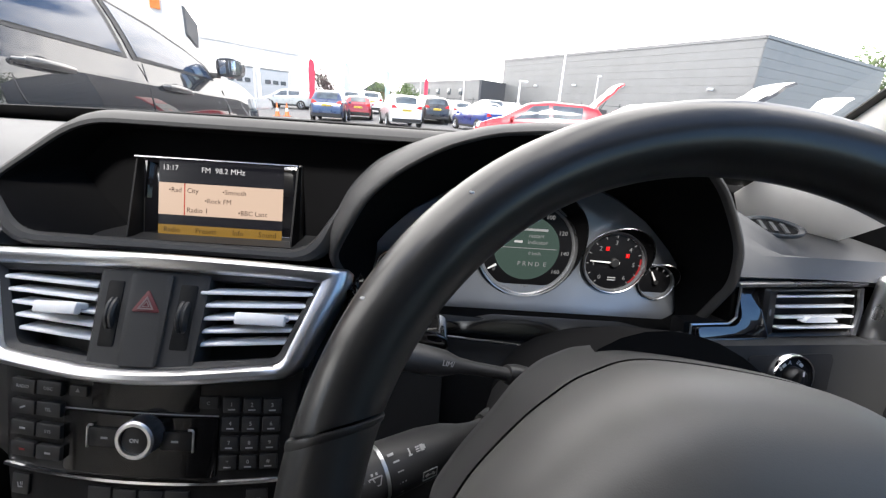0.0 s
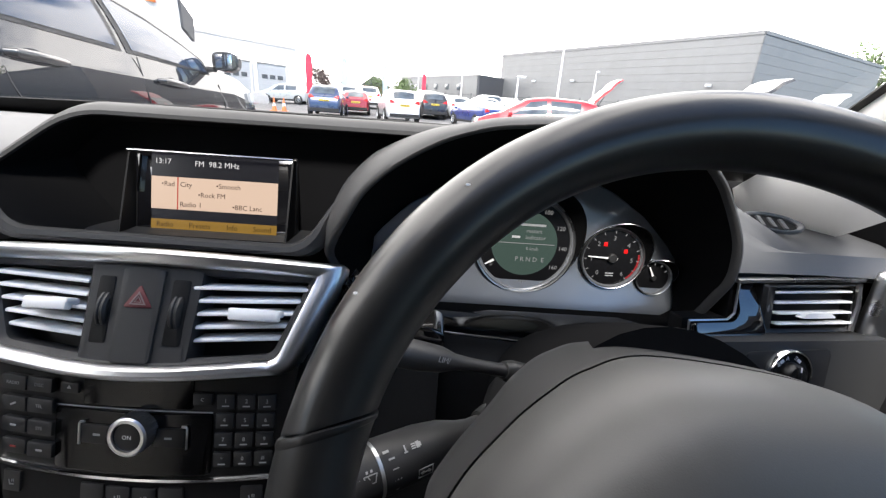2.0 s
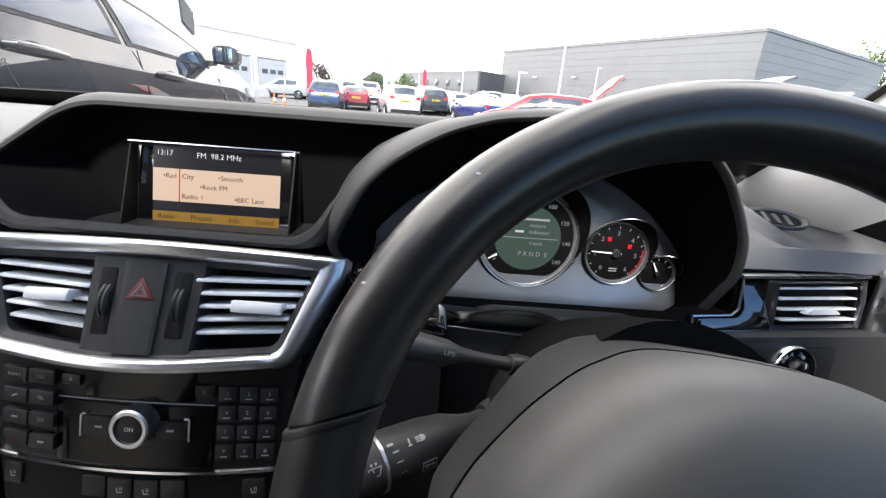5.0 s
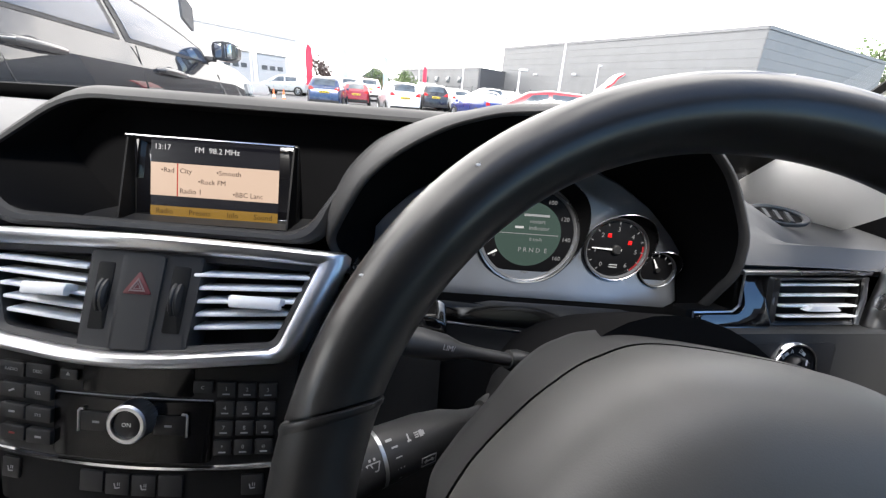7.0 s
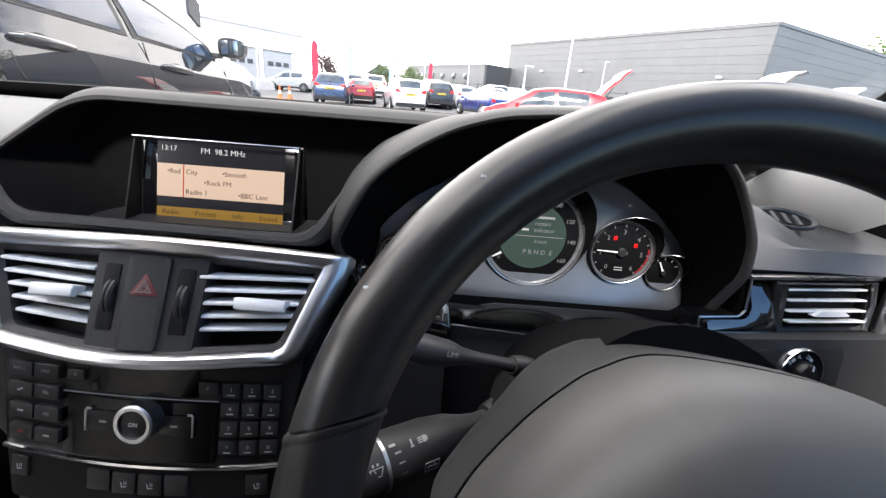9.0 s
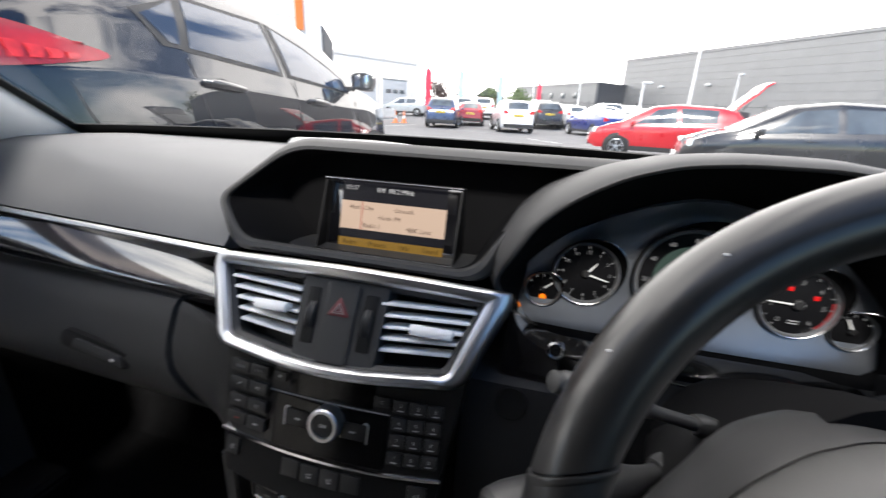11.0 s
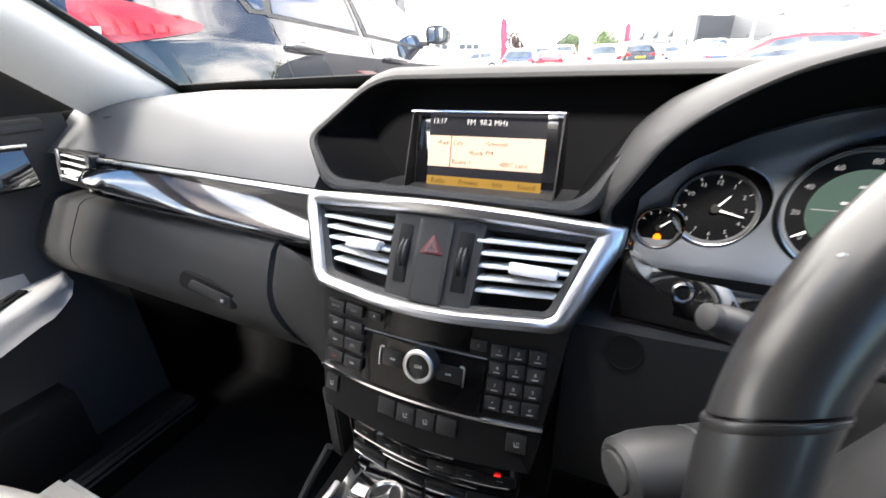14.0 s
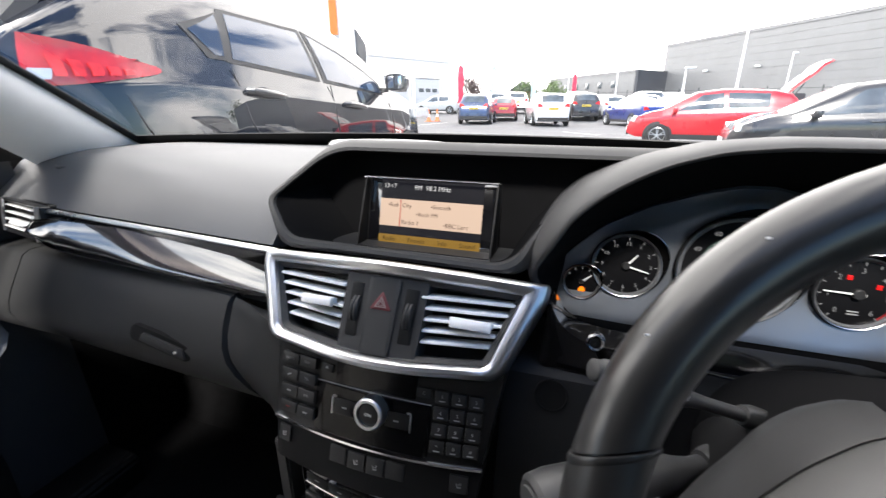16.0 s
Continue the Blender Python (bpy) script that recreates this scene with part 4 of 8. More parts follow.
def on_screen(text, x, y, size, material, align='LEFT'):
    lettering("screen_text", text, size, SC @ Matrix.Translation((x, y, 0.0013)), material, lcd, align)


on_screen("13:17", -0.0632, 0.0712, 0.0078, SCREEN_WHITE)
on_screen("FM  98.2 MHz", 0.0020, 0.0702, 0.0082, SCREEN_WHITE, 'CENTER')
for text, x, y in (("\u2022Rad", -0.0560, 0.0478), ("City", -0.0365, 0.0478), ("\u2022Smooth", 0.0015, 0.0482), ("\u2022Rock FM", -0.0175, 0.0377), ("\u2022BBC Lanc", 0.0190, 0.0268)):
    on_screen(text, x, y, 0.0074, SCREEN_TEXT)
on_screen("Radio 1", -0.0365, 0.0268, 0.0076, SCREEN_TEXT)
for text, x in (("Radio", -0.0520), ("Presets", -0.0150), ("Info", 0.0195), ("Sound", 0.0515)):
    on_screen(text, x, 0.0047, 0.0078, SCREEN_AMBER_TEXT, 'CENTER')

# ---- instrument cluster ----
CL = plane_frame((0.3545, 0.612, 0.905), (0, 0.06, 1))
cluster = thing("instrument_cluster", "five round dials set in a brushed silver panel", "instrument cluster")
gauges = ((-0.1600, -0.0205, 0.0205), (-0.1125, 0.0055, 0.0362), (-0.001, 0.0125, 0.0575), (0.1065, 0.002, 0.0362), (0.1605, -0.0195, 0.0205))
PL_Y = [-0.066, -0.058, -0.030, 0.0, 0.020, 0.052, 0.080, 0.098, 0.106]
PL_W = [0.175, 0.190, 0.196, 0.188, 0.172, 0.140, 0.095, 0.050, 0.014]


def plate_pt(u, v):
    y = lerp(-0.066, 0.106, v)
    x = curve1(PL_Y, PL_W, y) * (2 * u - 1)
    y0 = 0.040 + 0.046 * math.exp(-((x - 0.005) / 0.075) ** 2)
    return CL @ Vector((x, y, -0.0175 + 0.055 * ramp01((y - y0) / (0.132 - y0)) ** 1.5 + 0.011 * ramp01((-0.010 - y) / 0.054) ** 1.6))


bm = bmesh.new()
grid(bm, plate_pt, 40, 36)
thick(bm, 0.004)
part("face_plate", bm, CLUSTER_SILVER, cluster, "brushed silver plate")
# funnel from the hood's lip in to the plate, its shade put in as near-black colour
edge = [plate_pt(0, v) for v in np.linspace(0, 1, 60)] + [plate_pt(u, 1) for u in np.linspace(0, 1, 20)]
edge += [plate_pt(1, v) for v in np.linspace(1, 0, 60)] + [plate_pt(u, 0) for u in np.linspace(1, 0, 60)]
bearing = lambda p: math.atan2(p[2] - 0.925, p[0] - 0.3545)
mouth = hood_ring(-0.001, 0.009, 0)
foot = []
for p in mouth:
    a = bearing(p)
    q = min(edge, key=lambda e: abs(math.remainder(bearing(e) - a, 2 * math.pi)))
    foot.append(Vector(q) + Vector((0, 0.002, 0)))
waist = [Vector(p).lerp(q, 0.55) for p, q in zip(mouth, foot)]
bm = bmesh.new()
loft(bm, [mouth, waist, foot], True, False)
part("instrument_recess", bm, RECESS, cluster, "funnel round the dial plate, coloured near black for shade")
ang = lambda d: radians(d)


def gauge(x, y, r, name, label):
    G = CL @ Matrix.Translation((x, y, 0))
    bm = bmesh.new()
    lathe(bm, [(r * 1.02, -0.014), (r * 1.055, -0.009), (r * 1.045, -0.005), (r * 1.02, -0.0055), (r * 1.01, -0.012)], G, 56)
    g = part("bezel", bm, SILVER, cluster, label)
    bm = bmesh.new()
    lathe(bm, [(0, -0.0105), (r * 0.9, -0.0105), (r * 1.03, -0.0112)], G, 56)
    part("dial_face", bm, DIAL, g)
    bm = bmesh.new()
    lathe(bm, [(r * 0.945, -0.0104), (r * 0.955, -0.0092), (r * 1.0, -0.0075), (r * 1.02, -0.009)], G, 56)
    part("dial_ring", bm, DIAL_RING, g)
    # a black shade that leans out over the dial, with a thin bright rim
    lean = Vector((0.62, 0.78))
    base, rim = [], []
    for q in np.linspace(0, 2 * math.pi, 65)[:-1]:
        c_, s_ = math.cos(q), math.sin(q)
        k = ramp01(c_ * lean.x + s_ * lean.y) ** 1.2
        base.append(G @ Vector((r * 1.05 * c_, r * 1.05 * s_, -0.0115)))
        rim.append(G @ Vector((r * (1.075 * c_ + 0.27 * k * lean.x), r * (1.075 * s_ + 0.27 * k * lean.y), -0.0085 + 0.013 * k)))
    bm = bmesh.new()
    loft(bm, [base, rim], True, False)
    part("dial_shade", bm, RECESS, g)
    bm = bmesh.new()
    tube(bm, rim, 0.0007, 6, True)
    part("shade_rim", bm, DARK_CHROME, g)
    return G, g


def ticks(G, g, r, a0, a1, k, w, ln, material=DIAL_WHITE):
    for i in range(k):
        a = lerp(a0, a1, i / (k - 1))
        bm = bmesh.new()
        rbox(bm, (r - ln / 2, 0, -0.0100), (ln, w, 0.0004), 0, G @ pose(0, 0, 0, 0, 0, a))
        part("tick", bm, material, g)


def needle(G, g, a, ln, tail=0.003, w=0.0014, hub=0.0):
    bm = bmesh.new()
    prism(bm, [(-tail, -w), (ln, -w * 0.45), (ln, w * 0.45), (-tail, w)], -0.0075, -0.0068, G @ pose(0, 0, 0, 0, 0, a))
    part("needle", bm, PRINT, g)
    if hub:
        bm = bmesh.new()
        lathe(bm, [(0, -0.0055), (hub * 0.8, -0.0055), (hub, -0.0065), (hub, -0.010)], G, 24)
        part("needle_hub", bm, BUTTON, g)


G, g = gauge(*gauges[0], "fuel_gauge", "small fuel gauge with a lit orange lamp")
ticks(G, g, 0.0185, 150, 30, 5, 0.0008, 0.003)
needle(G, g, 40, 0.015, hub=0.003)
bm = bmesh.new()
rbox(bm, (0.001, -0.011, -0.0098), (0.0075, 0.0045, 0.0006), 0.001, G)
rbox(bm, (0.001, -0.0085, -0.0098), (0.004, 0.003, 0.0006), 0.0005, G)
part("fuel_lamp", bm, LAMP_ORANGE, g)
G, g = gauge(*gauges[1], "clock", "analogue clock dial with white hands")
ticks(G, g, 0.0335, 0, 330, 12, 0.0009, 0.0030)
for i in range(1, 13):
    a = radians(90 - 30 * i)
    lettering("numeral", str(i), 0.0062, G @ Matrix.Translation((0.0265 * math.cos(a), 0.0265 * math.sin(a) - 0.0022, -0.0100)), DIAL_WHITE, g, 'CENTER')
needle(G, g, 90 - 38, 0.018, 0.004, 0.0014, 0.0045)
needle(G, g, 90 - 104, 0.026, 0.004, 0.0012)
G, g = gauge(*gauges[2], "speedometer", "large speedometer round a green display")
ticks(G, g, 0.0568, 216, -36, 65, 0.0006, 0.0040, BLACK)
bm = bmesh.new()
lathe(bm, [(0, -0.0098), (0.0390, -0.0098), (0.0395, -0.0105)], G, 48)
part("centre_display", bm, DIAL_GREEN, g, "dim green message display")
for i, text in enumerate(("0", "20", "40", "60", "80", "100", "120", "140", "160")):
    a = radians(216 - 31.5 * i)
    lettering("numeral", text, 0.0072, G @ Matrix.Translation((0.0465 * math.cos(a), 0.0465 * math.sin(a) - 0.0025, -0.0100)), DIAL_WHITE, g, 'CENTER')
lettering("display_text", "restart", 0.0068, G @ Matrix.Translation((0.010, 0.0140, -0.0096)), DIAL_WHITE, g, 'CENTER')
lettering("display_text", "indicator", 0.0068, G @ Matrix.Translation((0.0125, 0.0060, -0.0096)), DIAL_WHITE, g, 'CENTER')
for x, y, w in ((0.008, 0.0235, 0.030), (-0.011, 0.0082, 0.010)):
    bm = bmesh.new()
    rbox(bm, (x, y, -0.0096), (w, 0.0026, 0.0003), 0, G)
    part("text_bar", bm, DIM_PRINT, g)
bm = bmesh.new()
rbox(bm, (0, 0.0005, -0.0096), (0.072, 0.0008, 0.0003), 0, G)
part("display_line", bm, DIAL_WHITE, g)
lettering("display_text", "0 km/h", 0.0054, G @ Matrix.Translation((0.010, -0.0075, -0.0096)), DIAL_WHITE, g, 'CENTER')
lettering("display_text", "P R N D  E", 0.0078, G @ Matrix.Translation((0.008, -0.0215, -0.0096)), DIAL_WHITE, g, 'CENTER')
lettering("display_text", "mph", 0.0052, G @ Matrix.Translation((0.002, -0.0485, -0.0096)), DIAL_WHITE, g, 'CENTER')
needle(G, g, 211, 0.053, -0.041, 0.0014)
G, g = gauge(*gauges[3], "rev_counter", "rev counter dial with red zone and red lamps")
ticks(G, g, 0.0335, 232, -52, 13, 0.0009, 0.0032)
for i in range(7):
    a = radians(232 - 47.3 * i)
    lettering("numeral", str(i), 0.0078, G @ Matrix.Translation((0.0245 * math.cos(a), 0.0245 * math.sin(a) - 0.0027, -0.0100)), DIAL_WHITE, g, 'CENTER')
bm = bmesh.new()
loft(bm, [[G @ Vector((r * math.cos(ang(q)), r * math.sin(ang(q)), -0.0099)) for r in (0.0315, 0.0338)] for q in range(-50, 16, 6)], False, False)
part("red_zone", bm, RED_PRINT, g)
for x, y in ((-0.010, 0.0165), (0.0155, 0.009)):
    bm = bmesh.new()
    rbox(bm, (x, y, -0.0098), (0.0045, 0.0050, 0.0005), 0.0012, G)
    part("warning_lamp", bm, LAMP_RED, g)
for y in (-0.0195, -0.0225):
    bm = bmesh.new()
    rbox(bm, (0, y, -0.0099), (0.010, 0.0013, 0.0003), 0, G)
    part("text_bar", bm, DIM_PRINT, g)
needle(G, g, 178, 0.030, 0.006, 0.0012, 0.0055)
G, g = gauge(*gauges[4], "temperature_gauge", "small coolant temperature gauge")
ticks(G, g, 0.0185, 150, 30, 5, 0.0008, 0.003)
needle(G, g, 118, 0.015, hub=0.003)
# ---- steering wheel ----
WT = plane_frame((0.379, 0.254, 0.916), (0, 0.5025, 0.8646))
wheel = thing("steering_wheel", "black leather steering wheel with a worn glossy rim", "steering wheel")


def rim_radius(deg):
    a = abs(((deg - 90) + 180) % 360 - 180)
    return curve1([0, 25, 50, 75, 100, 180], [0.0172, 0.0163, 0.0166, 0.0158, 0.0150, 0.0145], a)


def rim_ring(deg, seg=24, grow=0.0, slant=0.0):
    """A ring of the rim; slant turns its outer side on along the rim and its inner side back."""
    out = []
    for j in range(seg):
        q = 2 * math.pi * j / seg
        turned = deg + slant * math.cos(q)
        a = radians(turned)
        d = Vector((math.cos(a), math.sin(a), 0))
        r = rim_radius(turned) + grow
        out.append(WT @ (d * (0.1721 + r * math.cos(q)) + Vector((0, 0, r * 1.05 * math.sin(q)))))
    return out


SEAM_A, SEAM_B, SLANT = 14.0, 166.0, 3.2
bm = bmesh.new()
loft(bm, [rim_ring(lerp(SEAM_A, SEAM_B, t), slant=SLANT * (ramp01((t - 0.8) / 0.2) - ramp01((0.2 - t) / 0.2))) for t in np.linspace(0, 1, 80)], True, True)
part("leather_rim", bm, WHEEL_LEATHER, wheel, "worn black leather grip")
bm = bmesh.new()
loft(bm, [rim_ring(lerp(SEAM_B + 0.4, SEAM_A + 359.6, t), grow=0.0004, slant=SLANT * (ramp01((0.2 - t) / 0.2) - ramp01((t - 0.8) / 0.2))) for t in np.linspace(0, 1, 90)], True, True)
part("lower_rim", bm, WHEEL_LEATHER, wheel)
for d, k in ((SEAM_B + 0.3, 1), (SEAM_A - 0.3, -1)):
    bm = bmesh.new()
    loft(bm, [rim_ring(d + k * e, grow=g, slant=SLANT * k) for e, g in ((-0.5, -0.0016), (0.0, -0.0016), (0.25, 0.0008), (0.8, 0.0010), (1.3, 0.0004))], True, True)
    part("rim_seam", bm, WHEEL_LEATHER, wheel)
for s in (1, -1):
    bm = bmesh.new()
    rings = []
    for t in np.linspace(0, 1, 10):
        x = lerp(0.085, 0.166, t)
        w = lerp(0.034, 0.028, t) + 0.012 * (2 * t - 1) ** 2
        zc = lerp(0.004, 0.0, t)
        cy = -0.052 + 0.004 * t
        rings.append([WT @ Vector((s * x, cy + w * math.cos(q), zc - 0.004 + 0.012 * math.sin(q))) for q in [2 * math.pi * j / 16 for j in range(16)]])
    loft(bm, rings, True, True)
    part("spoke", bm, SATIN_BLACK, wheel)
    bm = bmesh.new()
    prism(bm, rounded([(s * 0.096, -0.070), (s * 0.130, -0.066), (s * 0.130, -0.036), (s * 0.100, -0.034)], 0.008), 0.002, 0.0125, WT, 0.002)
    part("thumb_keys", bm, SATIN_BLACK, wheel)


def hub_outline(half, mid=0.006, n=10):
    """A closed outline from the points of its left half, top to bottom, turned with the wheel."""
    left = [(x, y) for x, y in half]
    ring = left + [(2 * mid - x, y) for x, y in reversed(left)]
    P = [Vector((x, y, 0)) for x, y in ring]
    k = len(P)
    out = []
    for i in range(k):
        a, b, c, d = P[i - 1], P[i], P[(i + 1) % k], P[(i + 2) % k]
        for j in range(n):
            t = j / n
            q = 0.5 * ((2 * b) + (c - a) * t + (2 * a - 5 * b + 4 * c - d) * t * t + (3 * b - a - 3 * c + d) * t ** 3)
            out.append((q.x * 0.9945 + q.y * 0.1045, -q.x * 0.1045 + q.y * 0.9945))
    return out


PAD_HALF = [(-0.030, 0.0680), (-0.0605, 0.0565), (-0.0793, 0.0415), (-0.0954, 0.0240), (-0.1142, -0.0029), (-0.122, -0.030), (-0.108, -0.060), (-0.075, -0.088), (-0.035, -0.103)]
BACK_HALF = [(-0.035, 0.0735), (-0.066, 0.0630), (-0.0845, 0.0465), (-0.0985, 0.0250), (-0.1175, -0.004), (-0.127, -0.030), (-0.114, -0.064), (-0.080, -0.094), (-0.036, -0.109)]
back_ring, pad_edge = hub_outline(BACK_HALF), hub_outline(PAD_HALF)


def between(a, b, t, k=1.0):
    return [(lerp(p[0], q[0], t) * k, lerp(p[1], q[1], t) * k) for p, q in zip(a, b)]


bm = bmesh.new()
loft(bm, [[WT @ Vector((x, y, z)) for x, y in ring] for ring, z in ((between(back_ring, back_ring, 0, 0.93), -0.112), (between(back_ring, back_ring, 0, 0.99), -0.092), (back_ring, -0.076),
          (between(back_ring, pad_edge, 0.45), -0.058), (between(back_ring, pad_edge, 0.8, 1.01), -0.044), (between(pad_edge, pad_edge, 0, 1.008), -0.0375), (between(pad_edge, pad_edge, 0, 0.985), -0.040))], True, True)
part("hub_cover", bm, STALK, wheel, "dark grained hub surround", 50)
bm = bmesh.new()
rings = [[WT @ Vector((x * k, y * k, z)) for x, y in pad_edge] for k, z in ((0.98, -0.041), (0.994, -0.0385), (0.999, -0.036))]
for t in [math.sin(a) for a in np.linspace(math.pi / 2, 0.03, 24)][1:]:
    z = -0.036 + 0.062 * (1 - t ** 5) ** 0.66
    rings.append([WT @ Vector((x * t - 0.010 * (1 - t), y * t + 0.004 * (1 - t), z)) for x, y in pad_edge])
loft(bm, rings, True, True)
part("airbag_pad", bm, PAD, wheel, "domed charcoal airbag pad", 50)
bm = bmesh.new()
star = WT @ Matrix.Translation((0.006, -0.004, 0.0262))
lathe(bm, [(0.0275, -0.002), (0.0275, 0.001), (0.0290, 0.0022), (0.0305, 0.001), (0.0305, -0.002)], star, 40)
for k in range(3):
    a = radians(90 + 120 * k)
    prism(bm, [(0, -0.0045), (0.028, 0), (0, 0.0045)], -0.002, 0.0018, star @ pose(0, 0, 0, 0, 0, 90 + 120 * k))
part("emblem", bm, PAD, wheel)
# small scuffs on the rim
for d, e in ((132, 1.12), (151, 0.85)):
    a = radians(d)
    r = rim_radius(d)
    bm = bmesh.new()
    p = WT @ (Vector((math.cos(a), math.sin(a), 0)) * (0.1721 + r * math.cos(e)) + Vector((0, 0, r * 1.05 * math.sin(e) + 0.0001)))
    lathe(bm, [(0, 0.0003), (0.0007, 0.0002), (0.0008, 0)], Matrix.Translation(p) @ WT.to_3x3().to_4x4() @ Matrix.Diagonal((1.4, 0.8, 1, 1)), 8)
    part("scuff", bm, PRINT, wheel)

# ---- steering column ----
column = thing("steering_column", "dark grey plastic steering column shroud", "steering column")
bm = bmesh.new()
rings = []
for t in np.linspace(0, 1, 12):
    k = lerp(1.0, 0.82, t) + 0.06 * math.sin(t * math.pi)
    z = lerp(-0.105, -0.27, t)
    rings.append([WT @ Vector((0.088 * k * math.copysign(abs(math.cos(q)) ** 0.8, math.cos(q)), 0.004 + 0.062 * k * math.copysign(abs(math.sin(q)) ** 0.8, math.sin(q)), z)) for q in [2 * math.pi * j / 32 for j in range(32)]])
loft(bm, rings, True, True)
part("shroud", bm, BLACK, column)
bm = bmesh.new()
rings = [[WT @ Vector((0.066 * math.cos(q) * k, 0.014 + 0.066 * math.sin(q) * k, z)) for q in np.linspace(0, 2 * math.pi, 33)[:-1]] for z, k in ((-0.06, 1.10), (-0.12, 1.16), (-0.20, 1.16), (-0.26, 1.1))]
loft(bm, rings, True, True)
part("gaiter", bm, RECESS, column)


def stalk(base, tip, label, r0, r1, head):
    b, t = Vector(base), Vector(tip)
    s = thing("column_stalk", label, "stalk", "steering column stalks")
    bm = bmesh.new()
    tube(bm, [b + (t - b) * k for k in (-0.12, 0.0, 0.06)], [r0 * 1.5, r0 * 1.6, r0 * 1.3], 16)
    part("socket", bm, DIM_METAL, s)
    bm = bmesh.new()
    ks = (0.0, 0.30, 0.42, 0.52, 0.66, 0.86, 0.97, 1.0) if not head else (0.0, 0.12, 0.2, 0.3, 0.42, 0.63, 0.665)
    rs = (r0, r0, r0 * 1.2, r1 * 0.9, r1, r1, r1 * 0.92, r1 * 0.7) if not head else (r0, r0, r0 * 1.3, r1 * 0.85, r1, r1 * 1.05, r1 * 1.05)
    tube(bm, [b + (t - b) * k for k in ks], list(rs), 20, flat=0.85)
    part("arm", bm, STALK, s)
    if head:
        bm = bmesh.new()
        tube(bm, [b + (t - b) * k for k in (0.667, 0.675, 0.683)], [r1 * 1.06] * 3, 20, flat=0.85)
        part("silver_ring", bm, SILVER, s)
        bm = bmesh.new()
        tube(bm, [b + (t - b) * k for k in (0.684, 0.78, 0.9, 0.98, 1.0)], [r1 * 1.05, r1 * 1.12, r1 * 1.12, r1 * 1.0, r1 * 0.8], 20, flat=0.85)
        end = part("twist_end", bm, STALK, s)
        bm = bmesh.new()
        tube(bm, [b + (t - b) * k for k in (0.99, 1.012, 1.018)], [r1 * 0.66, r1 * 0.62, r1 * 0.45], 20, flat=0.85)
        part("end_button", bm, DASH_LOW, end, "dark grey push button")
    return s


DULL_PRINT = mat("dull_white_print", (0.40, 0.40, 0.40), 0.6, var=0.1)
DIM_METAL = mat("dull_zinc", (0.05, 0.05, 0.05), 0.4, metal=0.6, var=0.2)
cruise = stalk((0.3055, 0.394, 0.895), (0.208, 0.355, 0.934), "short black cruise control stalk marked LIM", 0.0050, 0.0105, False)
bm = bmesh.new()
tube(bm, [Vector((0.2085, 0.3552, 0.9338)) + Vector((-0.0216, -0.0087, 0.0086)) * k for k in (0.0, 0.2, 0.26)], [0.0080, 0.0076, 0.005], 18, flat=0.85)
part("end_cap", bm, DASH_LOW, cruise, "rounded grey end cap")
ck = plane_frame((0.256, 0.3665, 0.9215), (0.22, 0.40, 0.89), (0.80, 0.34, -0.35))
lettering("mark", "LIM/", 0.0048, ck @ Matrix.Translation((-0.004, -0.0025, 0.0035)), DULL_PRINT, cruise, 'LEFT')
combi = stalk((0.297, 0.410, 0.838), (0.1765, 0.325, 0.847), "thick black wiper and headlamp stalk with white symbols", 0.0080, 0.0185, True)
cb = plane_frame((0.2405, 0.3582, 0.8541), (-0.4026, 0.6403, 0.654), (0.816, 0.575, -0.061))


def on_stalk(c):
    """Wraps flat print round the thick part of the stalk."""
    return cb @ Vector((c.x, (0.0190 + c.z) * math.sin(c.y / 0.019), -0.015 + (0.0190 + c.z) * math.cos(c.y / 0.019)))


def stalk_mark(bars):
    """One printed symbol out of short strokes: centre, size and turn of each."""
    bm = bmesh.new()
    for x, y, w, h, a in bars:
        rbox(bm, (0, 0, 0), (w, h, 0.0003), 0, Matrix.Translation((x, y, 0.0)) @ pose(0, 0, 0, 0, 0, a))
    bent(bm, on_stalk)
    part("mark", bm, DULL_PRINT, combi)


for x, y, h in ((-0.0178, 0.0061, 0.0016), (-0.0155, 0.0011, 0.0011), (-0.0142, -0.0052, 0.0007)):
    stalk_mark([(x, y, 0.0042, h, 0)])
stalk_mark([(-0.0158 + 0.0022 * k, -0.0120, 0.0009, 0.0009, 0) for k in range(3)])
stalk_mark([(-0.0145, -0.0166, 0.0030, 0.0007, 0), (-0.0145, -0.0194, 0.0030, 0.0007, 0), (-0.0163, -0.0180, 0.0007, 0.0026, 0), (-0.0127, -0.0180, 0.0007, 0.0026, 0)])
stalk_mark([(0.0012, 0.0033 + 0.0014 * k, 0.0030, 0.0008, 0) for k in (-1, 0, 1)] + [(0.0044, 0.0033, 0.0024, 0.0042, 0), (0.0062, 0.0033, 0.0012, 0.0028, 0)])
stalk_mark([(-0.0049, 0.0038, 0.0010, 0.0042, 0), (-0.0049, 0.0014, 0.0026, 0.0010, 0)])
stalk_mark([(0.0071, -0.0122, 0.0110, 0.0006, 0), (0.0071, -0.0186, 0.0110, 0.0006, 0), (0.0018, -0.0154, 0.0006, 0.0064, 0), (0.0124, -0.0154, 0.0006, 0.0064, 0),
            (0.0047, -0.0154, 0.0026, 0.0018, 30), (0.0095, -0.0154, 0.0026, 0.0018, -30), (0.0071, -0.0154, 0.0030, 0.0007, 0)])
